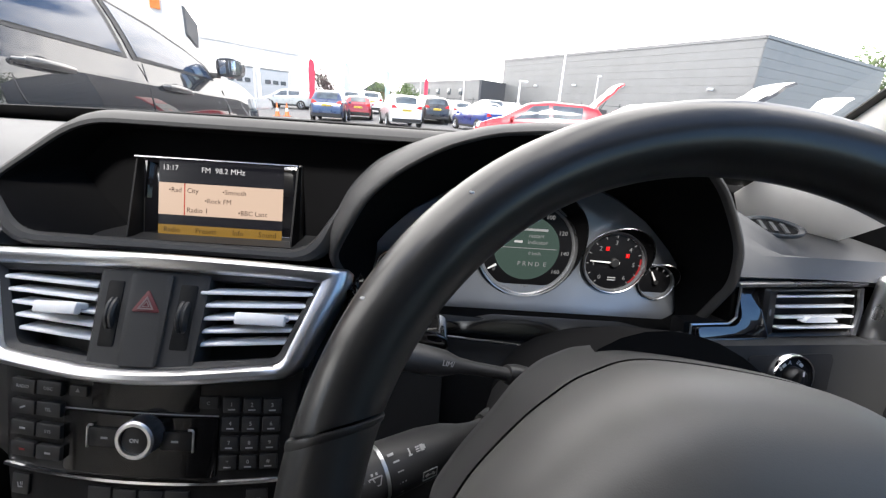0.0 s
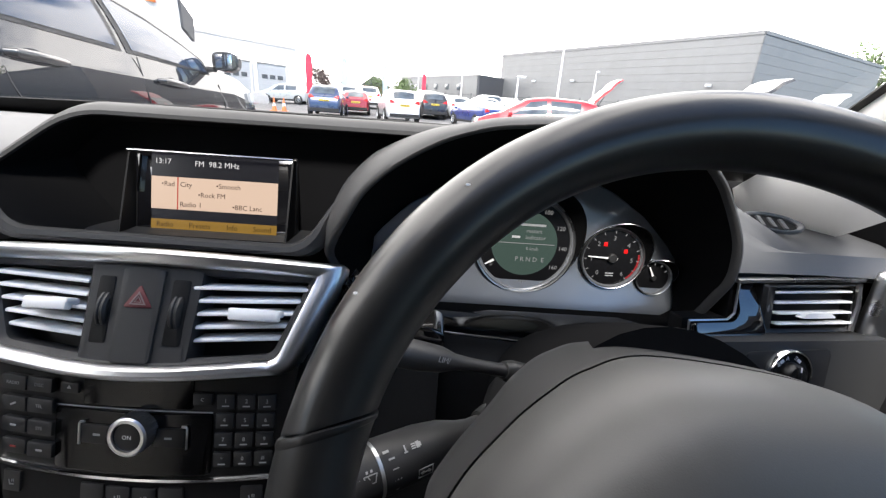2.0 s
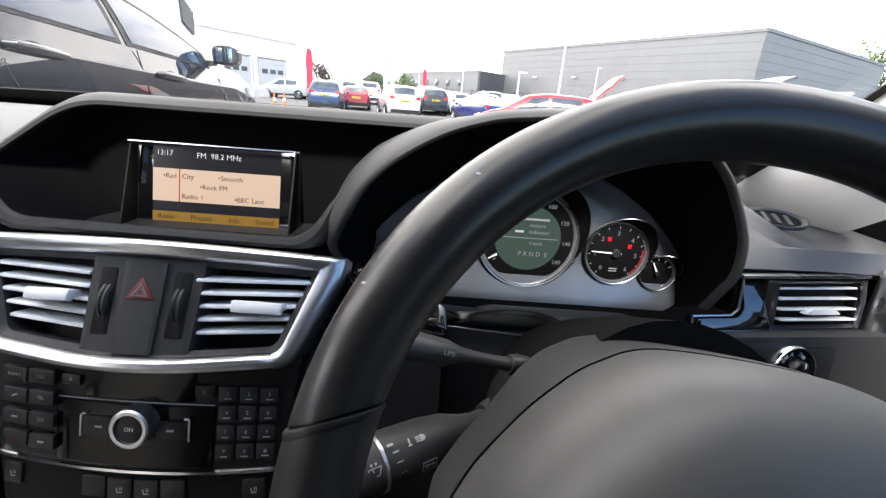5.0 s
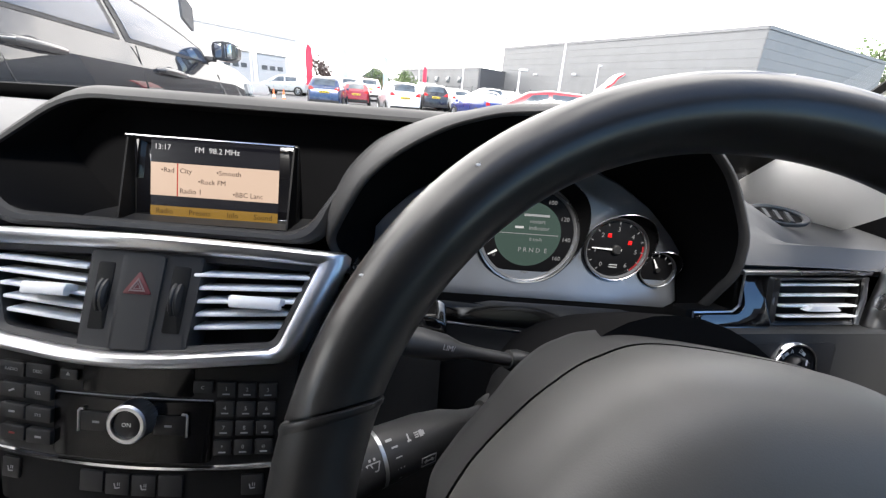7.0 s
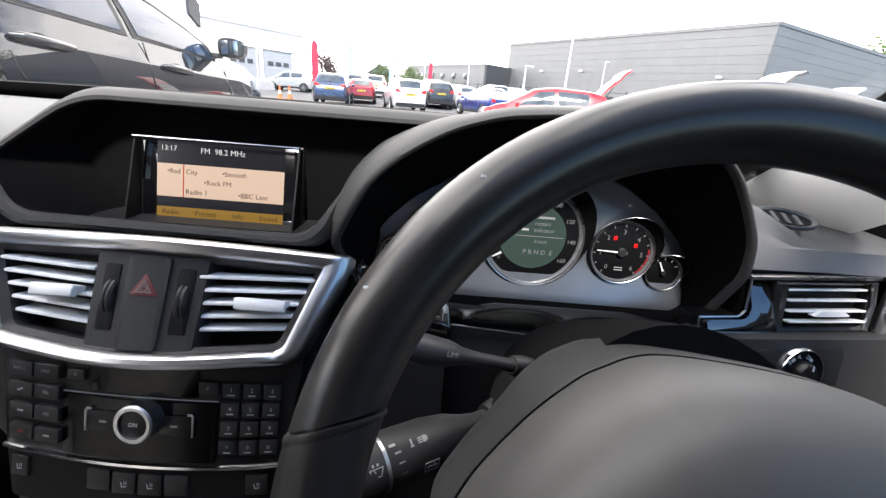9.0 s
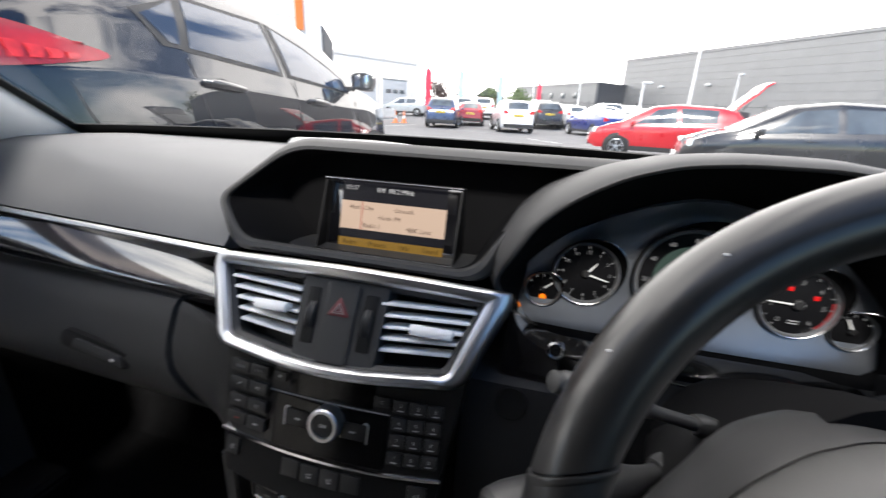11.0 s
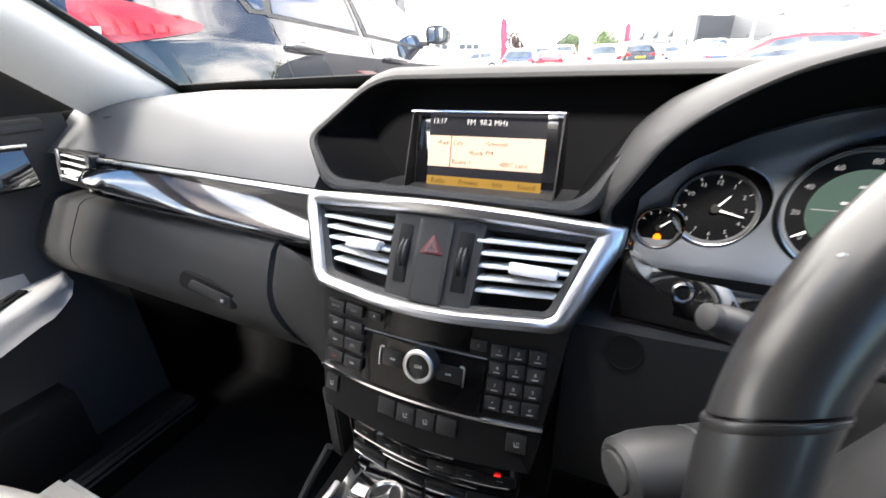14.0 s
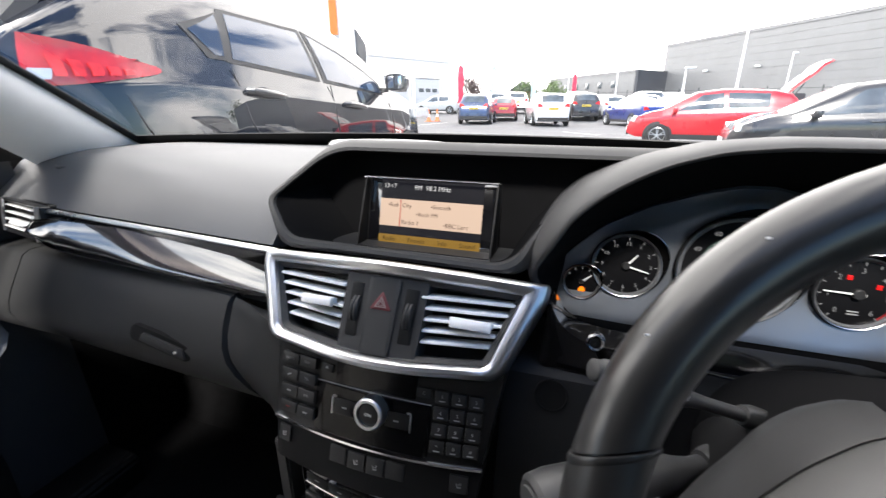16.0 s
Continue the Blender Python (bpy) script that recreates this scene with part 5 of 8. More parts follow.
stalk_mark([(-0.0312, -0.0030, 0.0086, 0.0007, 0), (-0.0312, -0.0078, 0.0052, 0.0007, 0), (-0.0347, -0.0054, 0.0007, 0.0054, 20), (-0.0277, -0.0054, 0.0007, 0.0054, -20),
            (-0.0318, -0.0056, 0.0007, 0.0050, 25), (-0.0312, -0.0102, 0.0020, 0.0018, 0), (-0.0330, -0.0010, 0.0014, 0.0016, 0), (-0.0300, -0.0010, 0.0014, 0.0016, 0)])
stalk_mark([(-0.0394, -0.0060, 0.0036, 0.0042, 18)])

# ---- centre console and gear lever ----
console = thing("centre_console", "black lacquered centre console with silver edging", "centre console")


def con_z(y):
    return curve1([-0.6, 0.10, 0.30, 0.40, 0.47], [0.66, 0.625, 0.602, 0.600, 0.612], y)


bm = bmesh.new()
loft(bm, [[(-0.125, y, 0.27), (-0.128, y, con_z(y) - 0.03), (-0.122, y, con_z(y) - 0.006), (-0.112, y, con_z(y)), (0.112, y, con_z(y)), (0.122, y, con_z(y) - 0.006), (0.128, y, con_z(y) - 0.03), (0.125, y, 0.27)]
          for y in np.linspace(-0.6, 0.47, 24)])
part("body", bm, CARPET, console, "black lined console sides")
bm = bmesh.new()
loft(bm, [[(-0.100, y, con_z(y) - 0.004), (-0.098, y, con_z(y) + 0.004), (0.098, y, con_z(y) + 0.004), (0.100, y, con_z(y) - 0.004)] for y in np.linspace(0.02, 0.445, 14)])
part("lacquer_top", bm, PIANO, console, "black gloss console top")
for s in (-1, 1):
    bm = bmesh.new()
    tube(bm, [(s * 0.104, y, con_z(y) + 0.003) for y in np.linspace(0.0, 0.40, 14)], 0.005, 8, flat=0.6)
    part("silver_edge", bm, SILVER, console)
bm = bmesh.new()
loft(bm, [[(x, y, con_z(y) + 0.0035), (x, y, con_z(y) + 0.0065)] for x, y in ((-0.082, 0.388), (0.082, 0.388))], False, False)
part("tray_edge", bm, SILVER, console)
ashtray = bmesh.new()
prism(ashtray, rounded([(-0.084, 0.390), (0.084, 0.390), (0.080, 0.438), (-0.080, 0.438)], 0.008), 0.603, 0.611, None, 0.003)
part("tray_lid", ashtray, PIANO, console)
bm = bmesh.new()
a_, b_ = rounded([(-0.070, 0.18), (0.070, 0.18), (0.070, 0.358), (-0.070, 0.358)], 0.026), rounded([(-0.059, 0.191), (0.059, 0.191), (0.059, 0.347), (-0.059, 0.347)], 0.018)
loft(bm, [[(x, y, con_z(y) + h) for x, y in p] for p, h in ((a_, 0.002), (a_, 0.0085), ([(lerp(u[0], w[0], 0.5), lerp(u[1], w[1], 0.5)) for u, w in zip(a_, b_)], 0.010), (b_, 0.0075), (b_, 0.002))], True, False)
part("selector_frame", bm, SILVER, console, "satin silver gear gate frame")
bm = bmesh.new()
prism(bm, b_, 0.0, 0.003)
bent(bm, lambda c: Vector((c.x, c.y, c.z + con_z(c.y) + 0.002)))
part("selector_plate", bm, BLACK, console)
lever = thing("gear_lever", "black leather gear lever with a chrome-ringed emblem cap", "gear lever")
GL = plane_frame((-0.004, 0.352, 0.612), (0, 1, -0.06))
bm = bmesh.new()
lathe(bm, [(0, 0.074), (0.0165, 0.0735), (0.0205, 0.071), (0.0225, 0.062), (0.0225, 0.045), (0.0205, 0.02), (0.021, 0.0), (0.024, -0.012)], GL, 32)
part("knob", bm, WHEEL_LEATHER, lever)
bm = bmesh.new()
lathe(bm, [(0.0135, 0.0755), (0.0145, 0.0775), (0.0170, 0.0775), (0.0190, 0.0755), (0.0195, 0.0725)], GL, 32)
part("chrome_ring", bm, CHROME, lever)
bm = bmesh.new()
lathe(bm, [(0, 0.0752), (0.0136, 0.0752), (0.0136, 0.073)], GL, 28)
part("cap", bm, BLACK, lever)
bm = bmesh.new()
for k in range(3):
    prism(bm, [(0, -0.0026), (0.0125, 0), (0, 0.0026)], 0.0752, 0.0764, GL @ pose(0, 0, 0, 0, 0, 90 + 120 * k))
part("emblem", bm, CHROME, lever)

# ---- floor, mat ----
bm = bmesh.new()
grid(bm, lambda a, b: (lerp(-0.86, 0.90, a), lerp(-0.65, 0.95, b), 0.255 + 0.35 * ramp01((lerp(-0.65, 0.95, b) - 0.80) / 0.15) ** 1.2), 24, 48)
thick(bm, 0.02)
solid("floor", bm, CARPET, "black carpeted cabin floor rising into the footwell", "floor", kind="structure")
bm = bmesh.new()
prism(bm, rounded([(-0.66, 0.0), (-0.15, 0.0), (-0.16, 0.60), (-0.62, 0.60)], 0.05), 0.0, 0.008, None, 0.003)
bent(bm, lambda c: Vector((c.x, c.y, c.z + 0.2562 + 0.35 * ramp01((c.y - 0.62) / 0.33))))
floor_mat = thing("floor_mat", "black velour floor mat with a small woven label", "floor mat")
part("mat", bm, MAT_FELT, floor_mat)
bm = bmesh.new()
tube(bm, [(x, y, 0.264) for x, y in rounded([(-0.66, 0.0), (-0.15, 0.0), (-0.16, 0.60), (-0.62, 0.60)], 0.05)], 0.005, 6, True)
part("binding", bm, BLACK, floor_mat)
LB = plane_frame((-0.385, 0.395, 0.2655), (0.08, 1, 0), (1, -0.08, 0))
bm = bmesh.new()
rbox(bm, (0, 0, 0), (0.105, 0.026, 0.002), 0.0006, LB)
lab = part("woven_label", bm, BLACK, floor_mat, "black woven label with pale letters")
for k in range(12):
    bm = bmesh.new()
    rbox(bm, (-0.042 + k * 0.0076, 0.0012 if k in (0, 9) else 0, 0.0013), (0.0048, 0.012 if k in (0, 9) else 0.0085, 0.0005), 0, LB)
    part("bar", bm, DIM_PRINT, lab)
bm = bmesh.new()
tube(bm, spline([(-0.148, 0.44, 0.60), (-0.175, 0.40, 0.53), (-0.19, 0.36, 0.45), (-0.19, 0.31, 0.36), (-0.175, 0.27, 0.29)], 8), 0.006, 8)
part("side_piping", bm, DASH_LOW, console)

# ---- passenger seat ----
seat = thing("passenger_seat", "pale grey leather front passenger seat", "car seat")
SX, SW = -0.482, 0.245


def cushion(u, v):
    """u across the seat, v from the back to the front and down its nose."""
    a = (u - 0.5) * 2
    y = lerp(-0.32, 0.265, min(1, v / 0.72)) - 0.085 * abs(a) ** 2.4 * ramp01(v)
    z = 0.446 + 0.050 * ramp01((v - 0.1) / 0.5) - 0.012 * ramp01((v - 0.55) / 0.17) ** 2
    z += 0.022 * ramp01((abs(a) - 0.55) / 0.25) - 0.055 * ramp01((abs(a) - 0.84) / 0.16) ** 1.6
    if v > 0.72:
        q = (v - 0.72) / 0.28
        y += 0.050 * math.sin(q * math.pi / 2 * 1.15)
        z -= 0.135 * (1 - math.cos(q * math.pi / 2))
    else:
        z -= 0.008 * math.exp(-((abs(a) - 0.49) / 0.05) ** 2) * ramp01((0.60 - v) / 0.06) + 0.008 * math.exp(-((v - 0.556) / 0.03) ** 2) * ramp01((0.58 - abs(a)) / 0.08)
    return (SX + a * SW, y, z)


bm = bmesh.new()
rows = grid(bm, cushion, 80, 60)
edge = [rows[0][j] for j in range(61)]
edge2 = [rows[-1][j] for j in range(61)]
for e in (edge, edge2):
    low = [bm.verts.new((v.co.x, v.co.y - 0.02, 0.36)) for v in e]
    for j in range(60):
        bm.faces.new((e[j], e[j + 1], low[j + 1], low[j]))
part("cushion", bm, LEATHER, seat, "pale grey leather cushion with sewn seams", 60)
SEAM_V = 0.565


def seat_pt(x, v):
    return Vector(cushion(0.5 + (x - SX) / SW / 2, v)) + Vector((0, 0, -0.0004))


for pts in ([(x, SEAM_V - 0.02 * abs(x + 0.48) / 0.12) for x in np.linspace(-0.60, -0.36, 24)],
            [(lerp(-0.60, -0.585, t), lerp(SEAM_V - 0.02, 0.0, t)) for t in np.linspace(0, 1, 24)],
            [(lerp(-0.36, -0.375, t), lerp(SEAM_V - 0.02, 0.0, t)) for t in np.linspace(0, 1, 24)],
            [(lerp(-0.60, -0.722, t), lerp(SEAM_V - 0.02, SEAM_V - 0.05, t)) for t in np.linspace(0, 1, 14)],
            [(lerp(-0.36, -0.242, t), lerp(SEAM_V - 0.02, SEAM_V - 0.05, t)) for t in np.linspace(0, 1, 14)]):
    bm = bmesh.new()
    tube(bm, [seat_pt(x, v) for x, v in pts], 0.0013, 5)
    part("seam", bm, GREY_LEATHER, seat)
bm = bmesh.new()
rbox(bm, (SX, -0.03, 0.375), (0.44, 0.56, 0.10), 0.03, None, 4)
part("base", bm, BLACK, seat)
bm = bmesh.new()
loft(bm, [[(SX + s_ * w_, y, z) for s_, w_, z in ((-1, 0.19, 0.36), (-1, 0.20, 0.412), (1, 0.20, 0.412), (1, 0.19, 0.36))] for y in (0.18, 0.30, 0.335)])
bmesh.ops.bevel(bm, geom=list(bm.edges), offset=0.012, segments=3, affect='EDGES')
part("front_panel", bm, LEATHER, seat, "pale trim panel under the cushion")
bm = bmesh.new()
rbox(bm, (SX + 0.09, 0.322, 0.395), (0.095, 0.045, 0.05), 0.006)
part("height_lever_gap", bm, BLACK, seat)
bm = bmesh.new()
rbox(bm, (SX + 0.195, 0.275, 0.40), (0.085, 0.085, 0.075), 0.014, pose(0, 0, 0), 4)
part("side_trim", bm, LEATHER, seat)
bm = bmesh.new()


def backrest(u, v):
    a = (u - 0.5) * 2
    return (SX + a * (SW - 0.02) * (1 - 0.15 * v), -0.30 - 0.28 * v - 0.05 * math.cos(a * 1.4) + 0.06 * abs(a) ** 2 + 0.03 * math.sin(v * 3), 0.50 + 0.62 * v)


grid(bm, backrest, 24, 24)
thick(bm, 0.10)
part("backrest", bm, LEATHER, seat)

# ---- passenger door ----
door = thing("passenger_door", "closed front door with dark vinyl, pale armrest and lacquer strip", "car door")
DX = lambda z: curve1([0.3, 0.6, 0.75, 0.87, 0.96, 1.0], [-0.80, -0.82, -0.85, -0.845, -0.822, -0.83], z)

bm = bmesh.new()
loft(bm, [[(DX(z), y, z) for z in np.linspace(0.33, 0.992, 24)] + [(-0.93, y, 0.992), (-0.93, y, 0.33)] for y in np.linspace(-0.55, 0.60, 12)])
part("door_card", bm, DOOR_GREY, door, "dark grey door card")
bm = bmesh.new()
loft(bm, [[(DX(0.98) - 0.06, y, 0.985), (DX(0.98) + 0.004, y, 0.985), (DX(0.97) + 0.012, y, 0.977), (DX(0.965) + 0.010, y, 0.966), (DX(0.96), y, 0.962), (DX(0.96) - 0.05, y, 0.962)] for y in np.linspace(-0.55, 0.56, 10)])
part("top_rail", bm, DOOR_GREY, door)
tilt = lambda y: 0.010 * (0.53 - y) / 0.25
bm = bmesh.new()
loft(bm, [[(DX(0.92) - 0.02, y, 0.868 + tilt(y) * 0.4), (-0.817, y, 0.868 + tilt(y) * 0.4), (-0.8120, y, 0.873 + tilt(y) * 0.5), (-0.8150, y, 0.890 + tilt(y) * 0.65), (-0.8186, y, 0.907 + tilt(y) * 0.8), (-0.8228, y, 0.923 + tilt(y) * 0.9), (-0.8275, y, 0.938 + tilt(y)), (DX(0.94) - 0.02, y, 0.938 + tilt(y))] for y in np.linspace(-0.55, 0.522, 16)])
part("lacquer_strip", bm, PIANO, door, "glossy lacquer strip mirroring blue sky")
bm = bmesh.new()
tube(bm, [(DX(0.945) + 0.010, y, 0.9415 + tilt(y)) for y in np.linspace(-0.55, 0.525, 10)], 0.0032, 6)
part("chrome_strip", bm, SILVER, door)
# handle in its frame
HF = plane_frame((DX(0.825) + 0.006, 0.235, 0.826), (0.0, 0.0, 1), (0.0, 1, 0))
hf_o = rounded([(-0.20, -0.042), (0.078, -0.046), (0.060, 0.000), (0.045, 0.036), (0.030, 0.041), (-0.20, 0.041)], [0.004, 0.010, 0.02, 0.014, 0.01, 0.004])
hf_i = rounded([(-0.196, -0.036), (0.066, -0.039), (0.050, 0.000), (0.037, 0.031), (0.026, 0.034), (-0.196, 0.034)], [0.004, 0.008, 0.02, 0.012, 0.01, 0.004])
bm = bmesh.new()
loft(bm, [[HF @ Vector((x, y, z)) for x, y in p] for p, z in ((hf_o, -0.008), (hf_o, 0.003), (hf_i, 0.004), (hf_i, -0.004))], True, False)
part("handle_frame", bm, SILVER, door)
bm = bmesh.new()
prism(bm, hf_i, -0.004, -0.001, HF)
part("handle_recess", bm, BLACK, door)
bm = bmesh.new()
rings = [[HF @ Vector((x, yc + 0.008 * math.sin(q), 0.010 + 0.006 * math.cos(q))) for q in np.linspace(0, 2 * math.pi, 11)[:-1]] for x, yc in ((-0.16, 0.02), (-0.10, 0.006), (-0.05, -0.016), (0.0, -0.022), (0.030, -0.022))]
loft(bm, rings)
part("door_handle", bm, SILVER, door, "satin silver pull handle")
for y in (0.012, -0.020):
    bm = bmesh.new()
    prism(bm, rounded([(0.030, y - 0.010), (0.050, y - 0.010), (0.046, y + 0.010), (0.028, y + 0.010)], 0.003), -0.001, 0.004, HF, 0.001)
    part("seat_memory_button", bm, BUTTON, door)
# armrest and padded insert
def arm_ring(y):
    t = ramp01((0.505 - y) / 0.5)
    inner = curve1([-0.55, -0.2, 0.05, 0.2, 0.34, 0.44, 0.49, 0.507], [-0.70, -0.70, -0.715, -0.735, -0.752, -0.765, -0.785, -0.815], y)
    top = curve1([-0.55, 0.0, 0.15, 0.3, 0.42, 0.507], [0.640, 0.645, 0.655, 0.676, 0.697, 0.702], y)
    h = curve1([-0.55, 0.2, 0.45, 0.507], [0.075, 0.070, 0.048, 0.020], y)
    out = curve1([-0.55, 0.24, 0.285, 0.31, 0.507], [-0.80, -0.80, -0.815, -0.86, -0.86], y)
    return [(out, y, top - h), (inner + 0.006, y, top - h), (inner - 0.004, y, top - h * 0.55), (inner - 0.002, y, top - 0.016), (inner - 0.010, y, top - 0.004), (inner - 0.026, y, top), (lerp(inner, out, 0.6), y, top - 0.001), (out, y, top - 0.006)]


bm = bmesh.new()
loft(bm, [arm_ring(y) for y in np.linspace(-0.55, 0.507, 48)])
part("armrest", bm, GREY_LEATHER_LIGHT, door, "pale grey leather armrest", 50)
bm = bmesh.new()
loft(bm, [[(-0.860, y, 0.60), (-0.815, y, 0.655), (-0.836, y, 0.70), (-0.843, y, curve1([-0.55, 0.2, 0.47], [0.735, 0.735, 0.716], y)), (-0.860, y, 0.74)] for y in np.linspace(-0.55, 0.455, 20)])
part("padded_insert", bm, GREY_LEATHER, door, "mid grey padded insert")
for y in (0.06, 0.26):
    bm = bmesh.new()
    tube(bm, [(-0.8145, y, 0.658), (-0.835, y + 0.02, 0.70), (-0.842, y + 0.03, 0.73)], 0.0016, 5)
    part("seam", bm, DOOR_GREY, door)
bm = bmesh.new()
WS = plane_frame((-0.795, 0.405, 0.6965), (-0.35, 1, 0.14), (1, 0.35, 0))
rbox(bm, (0, 0, 0.001), (0.020, 0.060, 0.006), 0.003, WS)
part("switch_plate", bm, BLACK, door)
bm = bmesh.new()
rbox(bm, (0, 0.004, 0.005), (0.010, 0.026, 0.006), 0.002, WS)
part("window_switch", bm, SATIN_BLACK, door)
bm = bmesh.new()
loft(bm, [[(-0.835, y, 0.34), (-0.755, y, 0.345), (-0.752, y, 0.47), (-0.758, y, 0.492), (-0.768, y, 0.495), (-0.835, y, 0.50)] for y in np.linspace(-0.55, 0.42, 8)])
part("map_pocket", bm, BLACK, door, "dark moulded map pocket")
bm = bmesh.new()
tri_pts = [(0.43, 0.992), (0.61, 0.992), (0.63, 1.0), (0.50, 1.12), (0.36, 1.19), (0.40, 1.08)]
prism(bm, rounded(tri_pts, 0.01), -0.01, 0.012, Matrix(((0, 0, 1, -0.815), (1, 0, 0, 0), (0, 1, 0, 0), (0, 0, 0, 1))), 0.003)
part("mirror_triangle", bm, BLACK, door)
# sill
for s in (-1, 1):
    bm = bmesh.new()
    loft(bm, [[(s * x, y, z) for x, z in ((0.90, 0.25), (0.70, 0.25), (0.705, 0.33), (0.72, 0.345), (0.90, 0.345))] for y in (-0.62, 0.60)])
    bmesh.ops.bevel(bm, geom=list(bm.edges), offset=0.006, segments=2, affect='EDGES')
    solid("door_sill", bm, BLACK, "black plastic door sill", "sill", kind="structure")

for s in (-1, 1):
    bm = bmesh.new()
    rbox(bm, (s * 0.87, 0.77, 0.62), (0.06, 0.36, 0.74), 0.004)
    solid("kick_panel", bm, CARPET, "black footwell side lining", "wall", kind="structure")
# driver door, plain
ddoor = thing("driver_door", "closed driver door with dark vinyl and lacquer", "car door")
bm = bmesh.new()
loft(bm, [[(0.03 - DX(z), y, z) for z in np.linspace(0.33, 0.985, 20)] + [(0.95, y, 0.985), (0.95, y, 0.33)] for y in np.linspace(-0.55, 0.60, 10)])
part("door_card", bm, DOOR_GREY, ddoor)
bm = bmesh.new()
loft(bm, [[(0.86, y, 0.872), (0.838, y, 0.876), (0.834, y, 0.91), (0.838, y, 0.945), (0.86, y, 0.948)] for y in np.linspace(-0.55, 0.56, 8)])
part("lacquer_strip", bm, PIANO, ddoor)
bm = bmesh.new()
rbox(bm, (0.744, 0.548, 0.898), (0.07, 0.018, 0.075), 0.008, pose(0, 0, 0), 3)
part("chrome_end", bm, SILVER, ddoor)

# ---- pillars, windscreen, roof and rear shell ----
P0, P1 = Vector((0.725, 0.775, 1.005)), Vector((0.56, -0.02, 1.415))
for s in (-1, 1):
    bm = bmesh.new()
    rings = []
    for t in np.linspace(-0.05 if s < 0 else -0.20, 1.05, 18):
        c = P0.lerp(P1, t) + Vector((0.028 * ramp01(t / 0.12) if s > 0 else 0, 0.02 * ramp01(t / 0.12) if s > 0 else 0, 0.035 * math.sin(max(0, min(1, t)) * math.pi)))
        w = lerp(0.136, 0.090, ramp01(t * 1.3))
        inner = Vector((s * c.x, c.y, c.z))
        outer = Vector((s * (c.x + 0.064), c.y - w, c.z - 0.026 * (1 - t) - 0.012))
        g = 0.45 + 0.55 * ramp01((t + 0.02) / 0.2)
        mid = inner.lerp(outer, 0.5) + Vector((-s * 0.036, -0.004, 0.004)) * g
        q1, q3 = inner.lerp(outer, 0.2) + Vector((-s * 0.022, -0.002, 0.002)) * g, inner.lerp(outer, 0.8) + Vector((-s * 0.022, -0.004, 0.0)) * g
        back = outer + Vector((s * 0.03, 0.05, 0.03))
        bk2 = inner + Vector((s * 0.05, 0.03, 0.02))
        rings.append([inner, q1, mid, q3, outer, back, bk2])
    loft(bm, rings)
    solid("pillar", bm, HEADLINER, "light grey fabric windscreen pillar trim", "pillar", kind="structure", sharp=60)
bm = bmesh.new()


def glass_pt(u, v, lift=0.0):
    a = (u - 0.5) * 2
    c = P0.lerp(P1, v)
    bow = 0.10 * (1 - a * a)
    return Vector((a * (c.x + (0.040 if a > 0 else 0.012)), c.y + 0.012 + bow * (1 - 0.5 * v), c.z + 0.035 * math.sin(v * math.pi) + 0.004 + lift + bow * 0.12))


grid(bm, lambda u, v: glass_pt(u, v), 24, 16)
ws = solid("windscreen", bm, WINDSCREEN, "clear curved windscreen glass", "windscreen", kind="structure")
ws.visible_shadow = False
bm = bmesh.new()
grid(bm, lambda u, v: glass_pt(u, lerp(-0.05, 0.040, v), -0.002), 24, 2)
thick(bm, 0.002)
solid("windscreen_band", bm, FRIT, "black ceramic band along the windscreen's foot", "windscreen band", kind="structure")
for s in (0, 1):
    bm = bmesh.new()
    grid(bm, lambda u, v: glass_pt(lerp(0.0, 0.016, u) if s == 0 else lerp(0.984, 1.0, u), v, -0.002), 2, 16)
    thick(bm, 0.002)
    solid("windscreen_band", bm, FRIT, "black ceramic band at the windscreen's side", "windscreen band", kind="structure")
# cowl below the glass
bm = bmesh.new()
loft(bm, [[(x, 0.84 + 0.08 * (1 - (x / 0.8) ** 2), 0.985), (x, 0.92 + 0.08 * (1 - (x / 0.8) ** 2), 0.99), (x, 1.0, 0.94), (x, 0.86, 0.85)] for x in np.linspace(-0.9, 0.9, 16)])
solid("cowl", bm, BLACK, "black plastic cowl under the windscreen", "cowl", kind="structure")
# dash-top defroster and centre speaker lid
bm = bmesh.new()
rings = []
for a in np.linspace(-1, 1, 20):
    rings.append([(-0.115 + 0.10 * a, 0.715 + 0.035 * (1 - a * a), 1.0265), (-0.115 + 0.10 * a, 0.727 + 0.035 * (1 - a * a), 1.033), (-0.115 + 0.10 * a, 0.745 + 0.035 * (1 - a * a), 1.0335), (-0.115 + 0.10 * a, 0.757 + 0.035 * (1 - a * a), 1.025)])
loft(bm, rings)
part("speaker_lid", bm, GREY_LEATHER, dashboard, "pale curved lid on the dash top")
